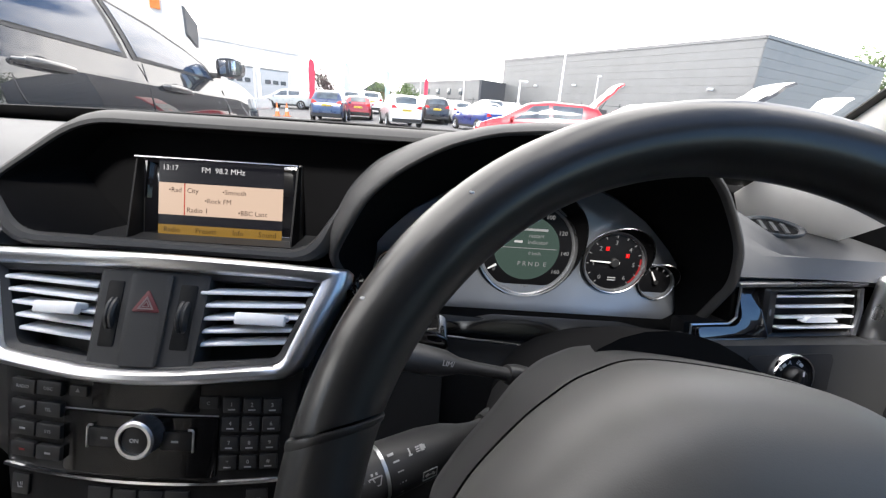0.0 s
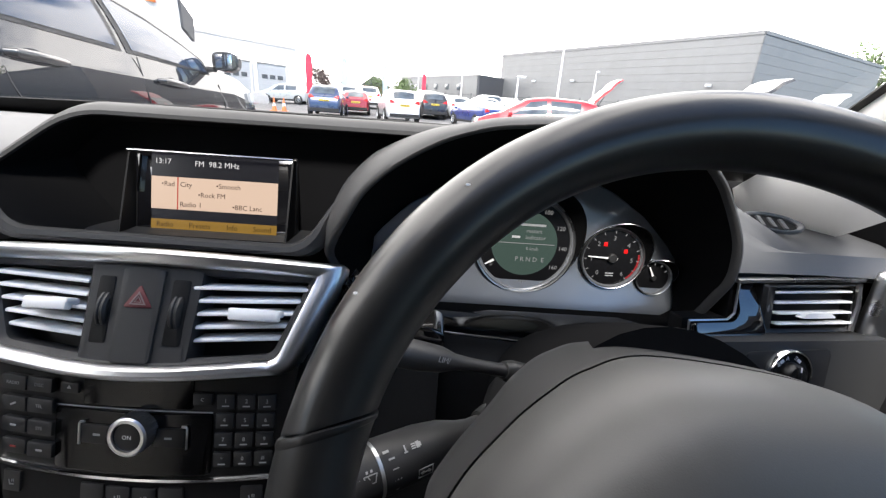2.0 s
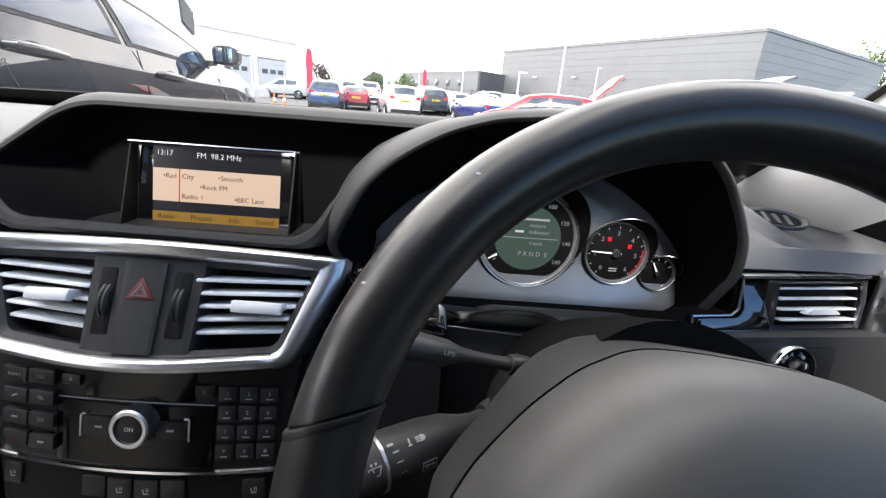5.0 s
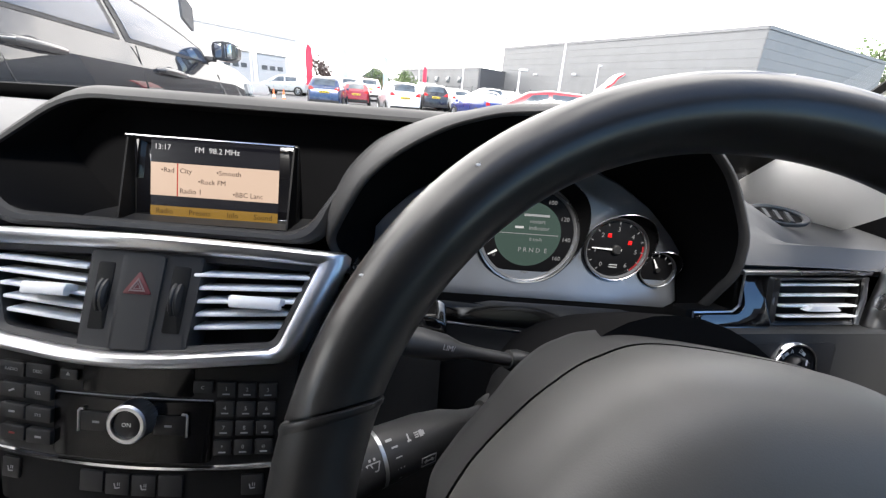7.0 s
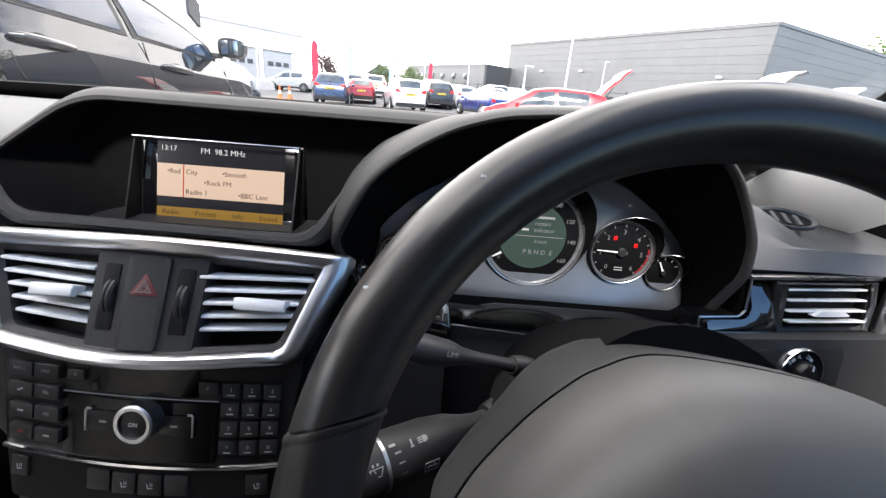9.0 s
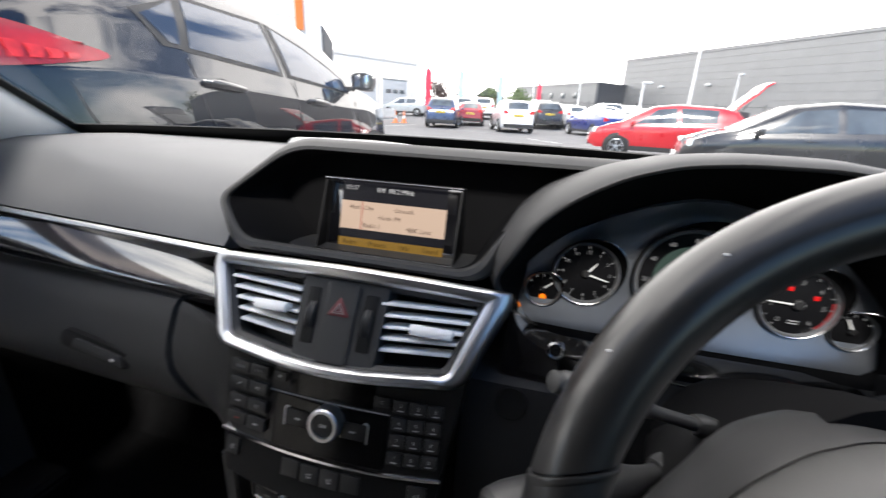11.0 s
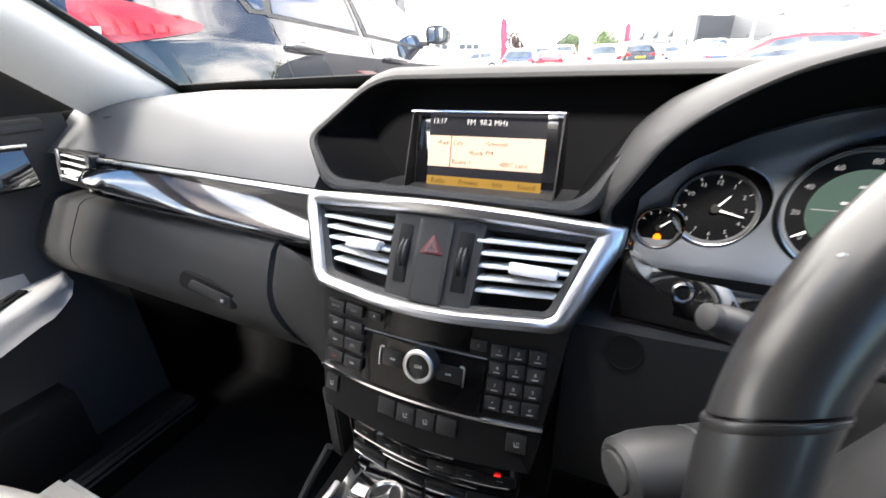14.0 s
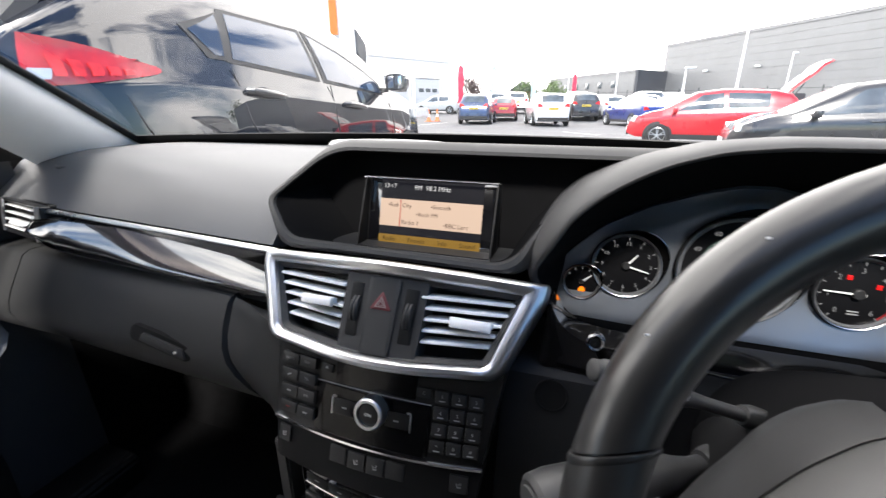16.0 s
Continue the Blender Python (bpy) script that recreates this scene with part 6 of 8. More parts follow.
for s, x, y, z in ((-1, -0.690, 0.632, 0.9855), (1, 0.676, 0.668, 0.9515)):
    v = thing("demister_vent", "small oval demister vent in the dash top", "air vent", "demister vents")
    M = plane_frame((x, y, z + 0.0012), (0.86, 0.50, 0.10) if s < 0 else (0.97, -0.20, -0.12), (0.45, -0.80, -0.30) if s < 0 else (-0.15, -0.80, -0.50))
    M = M if M.col[2].z > 0 else M @ pose(0, 0, 0, 180, 0, 0)
    oval = lambda k: [(0.016 * k * math.cos(q), 0.040 * k * math.sin(q)) for q in np.linspace(0, 2 * math.pi, 33)[:-1]]
    bm = bmesh.new()
    loft(bm, [[M @ Vector((a, b, h)) for a, b in oval(k)] for k, h in ((1.0, -0.003), (1.0, 0.002), (0.92, 0.003), (0.8, 0.001), (0.78, -0.004))], True, False)
    part("rim", bm, DASH, v)
    bm = bmesh.new()
    prism(bm, oval(0.8), -0.004, -0.001, M)
    part("slot", bm, BLACK, v)
    for k in (-0.018, -0.004, 0.010):
        bm = bmesh.new()
        prism(bm, [(-0.008, k), (0.008, k + 0.004), (0.008, k + 0.009), (-0.008, k + 0.005)], -0.001, 0.0012, M)
        part("fin", bm, DASH, v)
# roof, sides and rear, closing the cabin
bm = bmesh.new()


def roof_pt(u, v):
    a, y = (u - 0.5) * 2, lerp(0.12, -0.70, v)
    t = (P0.y - y) / (P0.y - P1.y)
    z = lerp(P0.z, P1.z, t) + 0.02 if y > 0 else 1.425 + 0.05 * math.sin(-y * 3.4)
    return (a * lerp(0.64, 0.60, v), y, z - 0.03 * a * a)


grid(bm, roof_pt, 12, 20)
thick(bm, 0.04)
solid("roof", bm, GREY_LEATHER, "light grey fabric headliner", "roof", kind="structure")
for s in (-1, 1):
    bm = bmesh.new()
    loft(bm, [[(s * 0.57, y, 1.38), (s * 0.63, y, 1.38), (s * 0.68, y, 1.36), (s * 0.62, y, 1.44)] for y in np.linspace(0.0, -0.70, 6)])
    solid("roof_rail", bm, HEADLINER, "light grey roof edge trim", "roof rail", kind="structure")
    bm = bmesh.new()
    loft(bm, [[(s * lerp(0.84, 0.66, t), lerp(-0.55, -0.62, t), lerp(0.3, 1.40, t)), (s * lerp(0.84, 0.66, t), lerp(-0.72, -0.75, t), lerp(0.3, 1.40, t)), (s * lerp(0.92, 0.70, t), lerp(-0.72, -0.75, t), lerp(0.3, 1.40, t)), (s * lerp(0.92, 0.70, t), lerp(-0.55, -0.62, t), lerp(0.3, 1.40, t))] for t in (0, 0.3, 0.6, 1)])
    solid("door_pillar", bm, HEADLINER, "light grey pillar between the doors", "pillar", kind="structure")
    bm = bmesh.new()
    grid(bm, lambda u, v: (s * lerp(0.862, 0.675, v), lerp(0.56, -0.55, u) - 0.0 + (0 if u > 0.5 else -0.5 * v * (0.5 - u) * 2), lerp(0.975, 1.375, v)), 10, 6)
    g_ = solid("side_window", bm, SIDE_GLASS, "clear front door window glass", "window", kind="structure")
    g_.visible_shadow = False
for s in (-1, 1):
    bm = bmesh.new()
    loft(bm, [[(s * lerp(0.872, 0.685, t), -0.36, lerp(0.97, 1.40, t)), (s * lerp(0.872, 0.685, t), -0.70, lerp(0.97, 1.40, t)), (s * lerp(0.91, 0.72, t), -0.70, lerp(0.97, 1.40, t)), (s * lerp(0.91, 0.72, t), -0.36, lerp(0.97, 1.40, t))] for t in (0, 0.5, 1)])
    solid("side_wall", bm, DOOR_GREY, "plain dark wall closing the cabin side behind", "wall", kind="structure")
bm = bmesh.new()
prism(bm, [(-0.95, 0.25), (0.95, 0.25), (0.95, 0.98), (0.68, 1.46), (-0.68, 1.46), (-0.95, 0.98)], 0.0, 0.05, Matrix(((1, 0, 0, 0), (0, 0, -1, -0.62), (0, 1, 0, 0), (0, 0, 0, 1))))
solid("rear_wall", bm, DOOR_GREY, "plain dark wall closing the cabin behind", "wall", kind="structure")
# firewall under the dash
bm = bmesh.new()
rbox(bm, (0.02, 0.93, 0.62), (1.8, 0.05, 0.76), 0.01)
solid("firewall", bm, CARPET, "black lined firewall below the dashboard", "wall", kind="structure")
# unseen panel added to keep skylight from falling in behind the dash
bm = bmesh.new()
rbox(bm, (0.02, 0.90, 0.945), (1.78, 0.10, 0.06), 0.01)
solid("skylight_block", bm, CARPET, "unseen black panel added behind the dashboard to block skylight", "wall", kind="structure")
CARD_FILM = pane("card_pocket_film", (0.85, 0.80, 0.80), 0.65, 0.25)
# printed card stuck in the passenger window
card = thing("window_card", "printed price card behind the passenger window glass", "card")
CA = plane_frame((-0.790, 0.435, 1.028), (0.35, 0, 1), (0, 1, 0)) @ pose(0, 0, 0, 0, 0, 2)
for x, y, w, h in ((-0.0225, 0.058, 0.045, 0.116), (-0.27, 0.019, 0.45, 0.038)):
    bm = bmesh.new()
    rbox(bm, (x, y, 0), (w, h, 0.0012), 0.0004, CA)
    part("margin", bm, CARD, card)
bm = bmesh.new()
rbox(bm, (-0.27, 0.077, -0.0008), (0.45, 0.078, 0.0008), 0.0002, CA)
film = part("film", bm, CARD_FILM, card, "grey see-through plastic pocket")
film.visible_shadow = False
for x, y, w, h in ((-0.046, 0.078, 0.004, 0.076), (-0.27, 0.0395, 0.45, 0.0025)):
    bm = bmesh.new()
    rbox(bm, (x, y, 0.0012), (w, h, 0.0006), 0, CA)
    part("border_line", bm, CARD_INK, card)


# ---- outside: ground ----
def paint(name, color, flake=0.25):
    return mat(name, color, 0.28, metal=flake, coat=1.0, coat_rough=0.02, var=0.04, var_scale=3, grain=0.0)


ASPHALT = mat("worn_asphalt", (0.115, 0.115, 0.118), 0.85, grain=0.6, grain_scale=90, var=0.22, var_scale=0.35, bump=0.05, bump_scale=5)
LINE = mat("worn_white_line", (0.55, 0.55, 0.53), 0.7, var=0.25, var_scale=6)
TYRE = mat("black_tyre", (0.018, 0.018, 0.018), 0.75, grain=0.2, grain_scale=120, var=0.15)
ALLOY = mat("silver_alloy", (0.62, 0.63, 0.64), 0.3, metal=0.9, var=0.06)
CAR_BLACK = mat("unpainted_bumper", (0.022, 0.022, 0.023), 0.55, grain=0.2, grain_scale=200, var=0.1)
# opaque pane: the blue base stands in for daylight seen through it
SUV_GLASS = mat("opaque_blue_car_glass", (0.030, 0.050, 0.090), 0.04, coat=1.0, coat_rough=0.01, coat_ior=1.42, var=0.1, var_scale=2, spec=0.2)
CAR_GLASS = mat("dark_car_glass", (0.075, 0.088, 0.098), 0.05, coat=1.0, coat_rough=0.01, var=0.35, var_scale=3, spec=0.4, coat_ior=1.55)
TAIL = mat("red_tail_lens", (0.55, 0.020, 0.025), 0.10, coat=1.0, coat_rough=0.02, var=0.18, var_scale=14)
CLEAR_LENS = mat("clear_lamp_lens", (0.70, 0.70, 0.70), 0.12, coat=1.0, metal=0.4, var=0.1, var_scale=20)
PLATE_Y = mat("yellow_plate", (0.75, 0.55, 0.04), 0.4, var=0.04)
SEAT_DARK = mat("dark_seat_cloth", (0.03, 0.03, 0.035), 0.8, var=0.2)
NAVY = mat("dark_navy_paint", (0.004, 0.006, 0.012), 0.28, coat=1.0, coat_rough=0.015, coat_ior=1.75, var=0.04, var_scale=3, spec=0.05)
BLUE = paint("mid_blue_paint", (0.016, 0.035, 0.095))
VIVID = paint("vivid_blue_paint", (0.010, 0.030, 0.20))
RED = paint("bright_red_paint", (0.46, 0.012, 0.020), 0.0)
RED2 = paint("cherry_red_paint", (0.28, 0.008, 0.020), 0.0)
WHITE = paint("white_paint", (0.78, 0.79, 0.80), 0.0)
BLACKP = paint("black_paint", (0.010, 0.010, 0.012), 0.0)
GREYP = paint("grey_paint", (0.20, 0.21, 0.23))
SILVERP = paint("silver_paint", (0.42, 0.44, 0.45))


def smooth01(t):
    t = ramp01(t)
    return t * t * (3 - 2 * t)


def gz(x, y):
    """The lot's height: nearly flat, with a low rise to the far end and beside the bay."""
    return 0.11 * smooth01((-x - 0.95) / 0.9) * (1 - smooth01((y - 6) / 8)) + 0.42 * smooth01((y - 26) / 14)


bm = bmesh.new()
xs = sorted(set(list(np.linspace(-5, 5, 41)) + list(np.linspace(-60, 70, 40)) + [-900, -300, 300, 900]))
ys = sorted(set(list(np.linspace(-12, 60, 73)) + [-700, -100, 80, 120, 200, 600, 1500]))
vv = [[bm.verts.new((x, y, gz(x, y))) for y in ys] for x in xs]
for i in range(len(xs) - 1):
    for j in range(len(ys) - 1):
        bm.faces.new((vv[i][j], vv[i + 1][j], vv[i + 1][j + 1], vv[i][j + 1]))
solid("ground", bm, ASPHALT, "worn grey asphalt of a large car park", "ground", kind="structure")
for x0, y0, x1, y1 in ((-1.55, 3.2, -1.35, 7.2), (-1.0, 19.0, 0.4, 17.2), (-9, 22, -8.6, 26.5), (1.2, 3.2, 1.25, 7.2), (-6.5, 15, -3.5, 13.5)):
    bm = bmesh.new()
    d = Vector((x1 - x0, y1 - y0, 0)).normalized()
    s = Vector((-d.y, d.x, 0)) * 0.05
    vs = []
    for k in range(9):
        p = Vector((x0, y0, 0)).lerp(Vector((x1, y1, 0)), k / 8)
        vs.append([bm.verts.new((q.x, q.y, gz(q.x, q.y) + 0.005)) for q in (p - s, p + s)])
    for a, b in zip(vs, vs[1:]):
        bm.faces.new((a[0], a[1], b[1], b[0]))
    solid("bay_line", bm, LINE, "worn white painted parking line", "road marking", "parking lines", "structure")


# ---- vehicles ----
class Shape:
    """The outline of a car body: stations along its length, front at +y."""

    def __init__(self, L, W, belt, top, plan, roof_w=0.78, sill=0.24, shoulder=0.03):
        self.L, self.W, self.belt_k, self.top_k, self.plan_k = L, W, belt, top, plan
        self.roof_w, self.sill_z, self.shoulder = roof_w, sill, shoulder

    def at(self, table, y):
        return curve1([k for k, _ in table], [v for _, v in table], y)

    def half(self, y):
        return self.at(self.plan_k, y) * self.W / 2

    def belt(self, y):
        return min(self.at(self.belt_k, y), self.top(y) - 0.004)

    def top(self, y):
        return self.at(self.top_k, y)

    def side(self, y, t, out=0.0):
        """A point of the right-hand side above the belt: t 0 at the belt, 1 at the roof's edge."""
        w, b, tp = self.half(y) - self.shoulder, self.belt(y), self.top(y)
        h = max(0.0, tp - b)
        r = lerp(w, w * self.roof_w, ramp01(h / 0.5))
        e = b + h * 0.86
        x = lerp(w, r, t) + 0.02 * math.sin(t * math.pi) * ramp01(h / 0.4)
        return Vector((x + out, y, lerp(b, e, t)))

    def ring(self, y):
        w, b, tp = self.half(y), self.belt(y), self.top(y)
        s = self.sill_z + 0.10 * ramp01((abs(y) - self.L * 0.44) / (self.L * 0.06))
        m = (s + b) / 2
        pts = [Vector((w * 0.55, y, s)), Vector((w * 0.93, y, s + 0.01)), Vector((w * 0.975, y, s + 0.09)), Vector((w * 0.985, y, lerp(s, b, 0.35))), Vector((w * 1.0, y, lerp(s, b, 0.62))),
               Vector((w * 0.995, y, lerp(s, b, 0.80))), Vector((w - self.shoulder * 0.45, y, b - 0.02)), Vector((w - self.shoulder, y, b))]
        pts += [self.side(y, t) for t in (0.25, 0.5, 0.75, 1.0)]
        e = pts[-1]
        pts += [Vector((e.x * 0.94, y, lerp(e.z, tp, 0.55))), Vector((e.x * 0.75, y, lerp(e.z, tp, 0.88))), Vector((e.x * 0.35, y, tp)), Vector((0, y, tp))]
        return pts + [Vector((-p.x, p.y, p.z)) for p in reversed(pts[:-1])]


def panel(shape, a, b, c, d, out=0.004, nu=10, nv=6, mirror=1, depth=0.0):
    """A pane on the side: corners as (y, t), a-b along the belt, d-c along the roof."""
    bm = bmesh.new()

    def fn(u, v):
        y = lerp(lerp(a[0], b[0], u), lerp(d[0], c[0], u), v)
        t = lerp(lerp(a[1], b[1], u), lerp(d[1], c[1], u), v)
        p = shape.side(y, t, out)
        return Vector((p.x * mirror, p.y, p.z))
    grid(bm, fn, nu, nv)
    thick(bm, 0.002)
    return bm


def road_wheel(parent, x, y, r, w, side, rim_mat=None):
    M = Matrix.Translation((x, y, r)) @ pose(0, 0, 0, 0, 90 * side, 0)
    bm = bmesh.new()
    lathe(bm, [(r * 0.66, -w / 2), (r * 0.9, -w / 2), (r * 0.985, -w * 0.36), (r, 0), (r * 0.985, w * 0.36), (r * 0.92, w / 2), (r * 0.70, w / 2), (r * 0.66, w * 0.42)], M, 36)
    tyre = part("wheel", bm, TYRE, parent)
    bm = bmesh.new()
    lathe(bm, [(r * 0.67, w * 0.44), (r * 0.64, w * 0.46), (r * 0.60, w * 0.30), (r * 0.58, -w * 0.2)], M, 32)
    for k in range(5):
        for e in (-9, 9):
            rbox(bm, (r * 0.36, 0, w * 0.34), (r * 0.52, r * 0.055, w * 0.10), r * 0.015, M @ pose(0, 0, 0, 0, 0, 72 * k + e), 1)
    lathe(bm, [(0, w * 0.42), (r * 0.12, w * 0.40), (r * 0.14, w * 0.28)], M, 16)
    part("rim", bm, rim_mat or ALLOY, tyre)
    bm = bmesh.new()
    lathe(bm, [(0, w * 0.12), (r * 0.6, w * 0.12), (r * 0.6, 0.0)], M, 20)
    part("brake_shade", bm, CAR_BLACK, tyre)


KINDS = {
    # length, width, belt, top line, plan, wheel radius, wheel stations, roof taper
    "suv": (4.55, 1.84, [(-2.3, 1.10), (-1.2, 1.10), (0.9, 1.02), (2.3, 0.86)],
            [(-2.275, 0.60), (-2.22, 1.02), (-2.08, 1.15), (-1.78, 1.56), (-1.5, 1.64), (-0.4, 1.68), (0.35, 1.60), (1.12, 1.09), (1.5, 1.05), (2.05, 0.93), (2.22, 0.78), (2.275, 0.5)],
            [(-2.275, 0.80), (-2.1, 0.93), (-1.5, 0.985), (0, 1.0), (1.5, 0.985), (2.05, 0.88), (2.275, 0.66)], 0.345, (-1.32, 1.33), 0.78),
    "hatch": (3.99, 1.72, [(-2.0, 0.98), (-1.0, 0.97), (0.8, 0.90), (2.0, 0.72)],
              [(-1.995, 0.55), (-1.95, 0.95), (-1.85, 1.03), (-1.55, 1.36), (-1.2, 1.44), (-0.2, 1.48), (0.4, 1.40), (1.15, 0.97), (1.45, 0.90), (1.85, 0.74), (1.95, 0.6), (1.995, 0.42)],
              [(-1.995, 0.78), (-1.8, 0.94), (-1.2, 0.99), (0, 1.0), (1.2, 0.98), (1.75, 0.86), (1.995, 0.62)], 0.305, (-1.24, 1.22), 0.78),
    "sedan": (4.60, 1.80, [(-2.3, 0.98), (-1.0, 0.96), (0.8, 0.90), (2.3, 0.72)],
              [(-2.3, 0.55), (-2.25, 0.96), (-2.1, 1.06), (-1.8, 1.08), (-1.1, 1.33), (-0.6, 1.41), (-0.1, 1.42), (0.4, 1.36), (1.2, 0.97), (1.6, 0.90), (2.1, 0.74), (2.25, 0.6), (2.3, 0.42)],
              [(-2.3, 0.80), (-2.1, 0.93), (-1.5, 0.985), (0, 1.0), (1.5, 0.985), (2.05, 0.88), (2.3, 0.66)], 0.32, (-1.36, 1.34), 0.76),
}


def open_tailgate(parent, y0, z0, w, ln, angle, material):
    """A raised rear door hinged at the roof's end."""
    H = Matrix.Translation((0, y0, z0)) @ pose(0, 0, 0, angle, 0, 0)
    prof = [(0.0, 0.0), (0.18, 0.035), (0.5, 0.06), (0.62, 0.07), (0.80, 0.12), (1.0, 0.10)]
    bm = bmesh.new()
    rings = []
    for t, h in prof:
        y = -t * ln
        k = lerp(0.86, 1.0, ramp01(t * 1.5))
        rings.append([H @ Vector((x * w * k, y, h + zz)) for x, zz in ((-0.5, -0.03), (-0.47, 0.02), (0, 0.035), (0.47, 0.02), (0.5, -0.03), (0, -0.045))])
    loft(bm, rings)
    gate = part("tailgate", bm, material, parent, "raised open tailgate")
    bm = bmesh.new()
    loft(bm, [[H @ Vector((x * w * 0.42, -t * ln, lerp(0.012, 0.075, t / 0.6) + 0.036)) for x in (-1, -0.5, 0, 0.5, 1)] for t in (0.08, 0.3, 0.55)], False, False)
    part("tailgate_glass", bm, CAR_GLASS, gate)
    for s in (-1, 1):
        bm = bmesh.new()
        tube(bm, [H @ Vector((s * w * 0.44, -0.35 * ln, 0.0)), Vector((s * w * 0.46, y0 + 0.06, z0 - 0.42))], 0.012, 6)
        part("gas_strut", bm, CAR_BLACK, gate)
    return gate


def car(kind, material, where, yaw, label, gate=0.0, group="parked cars", lift=0.0):
    L, W, belt, top, plan, wr, wy, rw = KINDS[kind]
    S = Shape(L, W, belt, top, plan, rw)
    c = thing("parked_car", label, "car", group)
    ys_ = sorted(set([k for k, _ in top] + list(np.linspace(-L / 2, L / 2, 34))))
    bm = bmesh.new()
    loft(bm, [S.ring(y) for y in ys_])
    part("body", bm, material, c, "", 40)
    zb = belt[1][1]
    # side glass
    rear_y, front_y = top[3][0], top[-5][0]
    for s in (-1, 1):
        p = panel(S, (-0.20, 0.10), (front_y - 0.30, 0.10), (0.30, 0.92), (-0.16, 0.92), mirror=s)
        part("side_window", p, CAR_GLASS, c)
        p = panel(S, (rear_y + 0.42, 0.14), (-0.30, 0.10), (-0.26, 0.92), (rear_y + 0.42, 0.92), mirror=s)
        part("side_window", p, CAR_GLASS, c)
        bm = bmesh.new()
        q = S.side(front_y - 0.28, 0.05)
        rbox(bm, (s * (q.x + 0.11), q.y, q.z + 0.05), (0.17, 0.10, 0.13), 0.035, None, 3)
        m_ = part("door_mirror", bm, material, c)
        for y, dy in ((-0.95, 0), (0.12, 0)):
            bm = bmesh.new()
            rbox(bm, (s * (S.half(y) + 0.004), y, zb - 0.13), (0.02, 0.17, 0.025), 0.008)
            part("door_handle", bm, material, c)
        for y in (-0.24, front_y - 0.12):
            bm = bmesh.new()
            tube(bm, [Vector((s * (S.half(y) * k + 0.001), y, lerp(S.sill_z, S.belt(y), t))) for t, k in ((0.15, 0.978), (0.35, 0.985), (0.62, 1.0), (0.8, 0.995))], 0.004, 5)
            part("door_gap", bm, CAR_BLACK, c)
        bm = bmesh.new()
        loft(bm, [[Vector((s * S.half(y) * k, y, z)) for k, z in ((0.90, S.sill_z - 0.03), (0.995, S.sill_z - 0.02), (1.0, S.sill_z + 0.10), (0.9, S.sill_z + 0.10))] for y in np.linspace(wy[0] + wr, wy[1] - wr, 6)])
        part("sill", bm, CAR_BLACK, c)
        for y in wy:
            bm = bmesh.new()
            x = s * (S.half(y) * 0.995)
            lathe(bm, [(0, 0.004), (wr * 1.13, 0.004), (wr * 1.17, 0.0)], Matrix.Translation((x, y, wr)) @ pose(0, 0, 0, 0, 90 * s, 0), 36)
            part("wheel_arch", bm, CAR_BLACK, c)
            road_wheel(c, s * (S.half(y) - 0.045), y, wr, 0.20, s)
        # lamps
        yb = -L / 2
        bm = bmesh.new()
        lamp = [(S.half(yb + 0.10) * 0.60, zb - 0.12), (S.half(yb + 0.10) * 0.98, zb - 0.16), (S.half(yb + 0.10) * 0.99, zb + 0.02), (S.half(yb + 0.10) * 0.82, zb + 0.03)]
        loft(bm, [[(s * x, yy, z) for x, z in lamp] for yy in (yb + 0.03, yb + 0.30)])
        bmesh.ops.bevel(bm, geom=list(bm.edges), offset=0.015, segments=2, affect='EDGES')
        part("tail_lamp", bm, TAIL, c)
        yf = L / 2
        bm = bmesh.new()
        zf = S.top(yf - 0.22)
        loft(bm, [[(s * x, yy, z) for x, z in ((S.half(yf - 0.2) * 0.55, zf - 0.16), (S.half(yf - 0.2) * 0.98, zf - 0.13), (S.half(yf - 0.2) * 0.97, zf + 0.00), (S.half(yf - 0.2) * 0.62, zf - 0.05))] for yy in (yf - 0.10, yf - 0.50)])
        bmesh.ops.bevel(bm, geom=list(bm.edges), offset=0.015, segments=2, affect='EDGES')
        part("headlamp", bm, CLEAR_LENS, c)
    # rear screen, windscreen
    y0, y1 = top[2][0], top[3][0]
    if kind == "sedan":
        y0, y1 = top[3][0] + 0.08, top[5][0] - 0.05
    bm = bmesh.new()
    grid(bm, lambda u, v: Vector(((u - 0.5) * 2 * lerp(0.66, 0.56, v) * W / 2 * 1.02, lerp(y0 + 0.04, y1 + 0.04, v) - 0.012, S.top(lerp(y0 + 0.04, y1 + 0.04, v)) + 0.006 - 0.05 * ((u - 0.5) * 2) ** 2 * 0.6)), 8, 5)
    thick(bm, 0.003)
    part("rear_screen", bm, CAR_GLASS, c)
    yw0, yw1 = top[-5][0], top[-6][0]
    bm = bmesh.new()
    grid(bm, lambda u, v: Vector(((u - 0.5) * 2 * lerp(0.78, 0.62, v) * W / 2, lerp(yw0 - 0.04, yw1 + 0.04, v) + 0.006, S.top(lerp(yw0 - 0.04, yw1 + 0.04, v)) + 0.008 - 0.045 * ((u - 0.5) * 2) ** 2)), 8, 5)
    thick(bm, 0.003)
    part("windscreen", bm, CAR_GLASS, c)
    # plate and bumpers
    for yy, mt, sgn in ((-L / 2 - 0.012, PLATE_Y, -1), (L / 2 + 0.006, PRINT, 1)):
        bm = bmesh.new()
        zp = 0.80 if (sgn < 0 and kind == "suv") else (0.66 if sgn < 0 else 0.46)
        if sgn < 0:
            zp = zb - 0.22
        rbox(bm, (0, yy + 0.01, zp), (0.52, 0.02, 0.11), 0.006)
        pl = part("number_plate", bm, mt, c)
        for k in range(6):
            bm = bmesh.new()
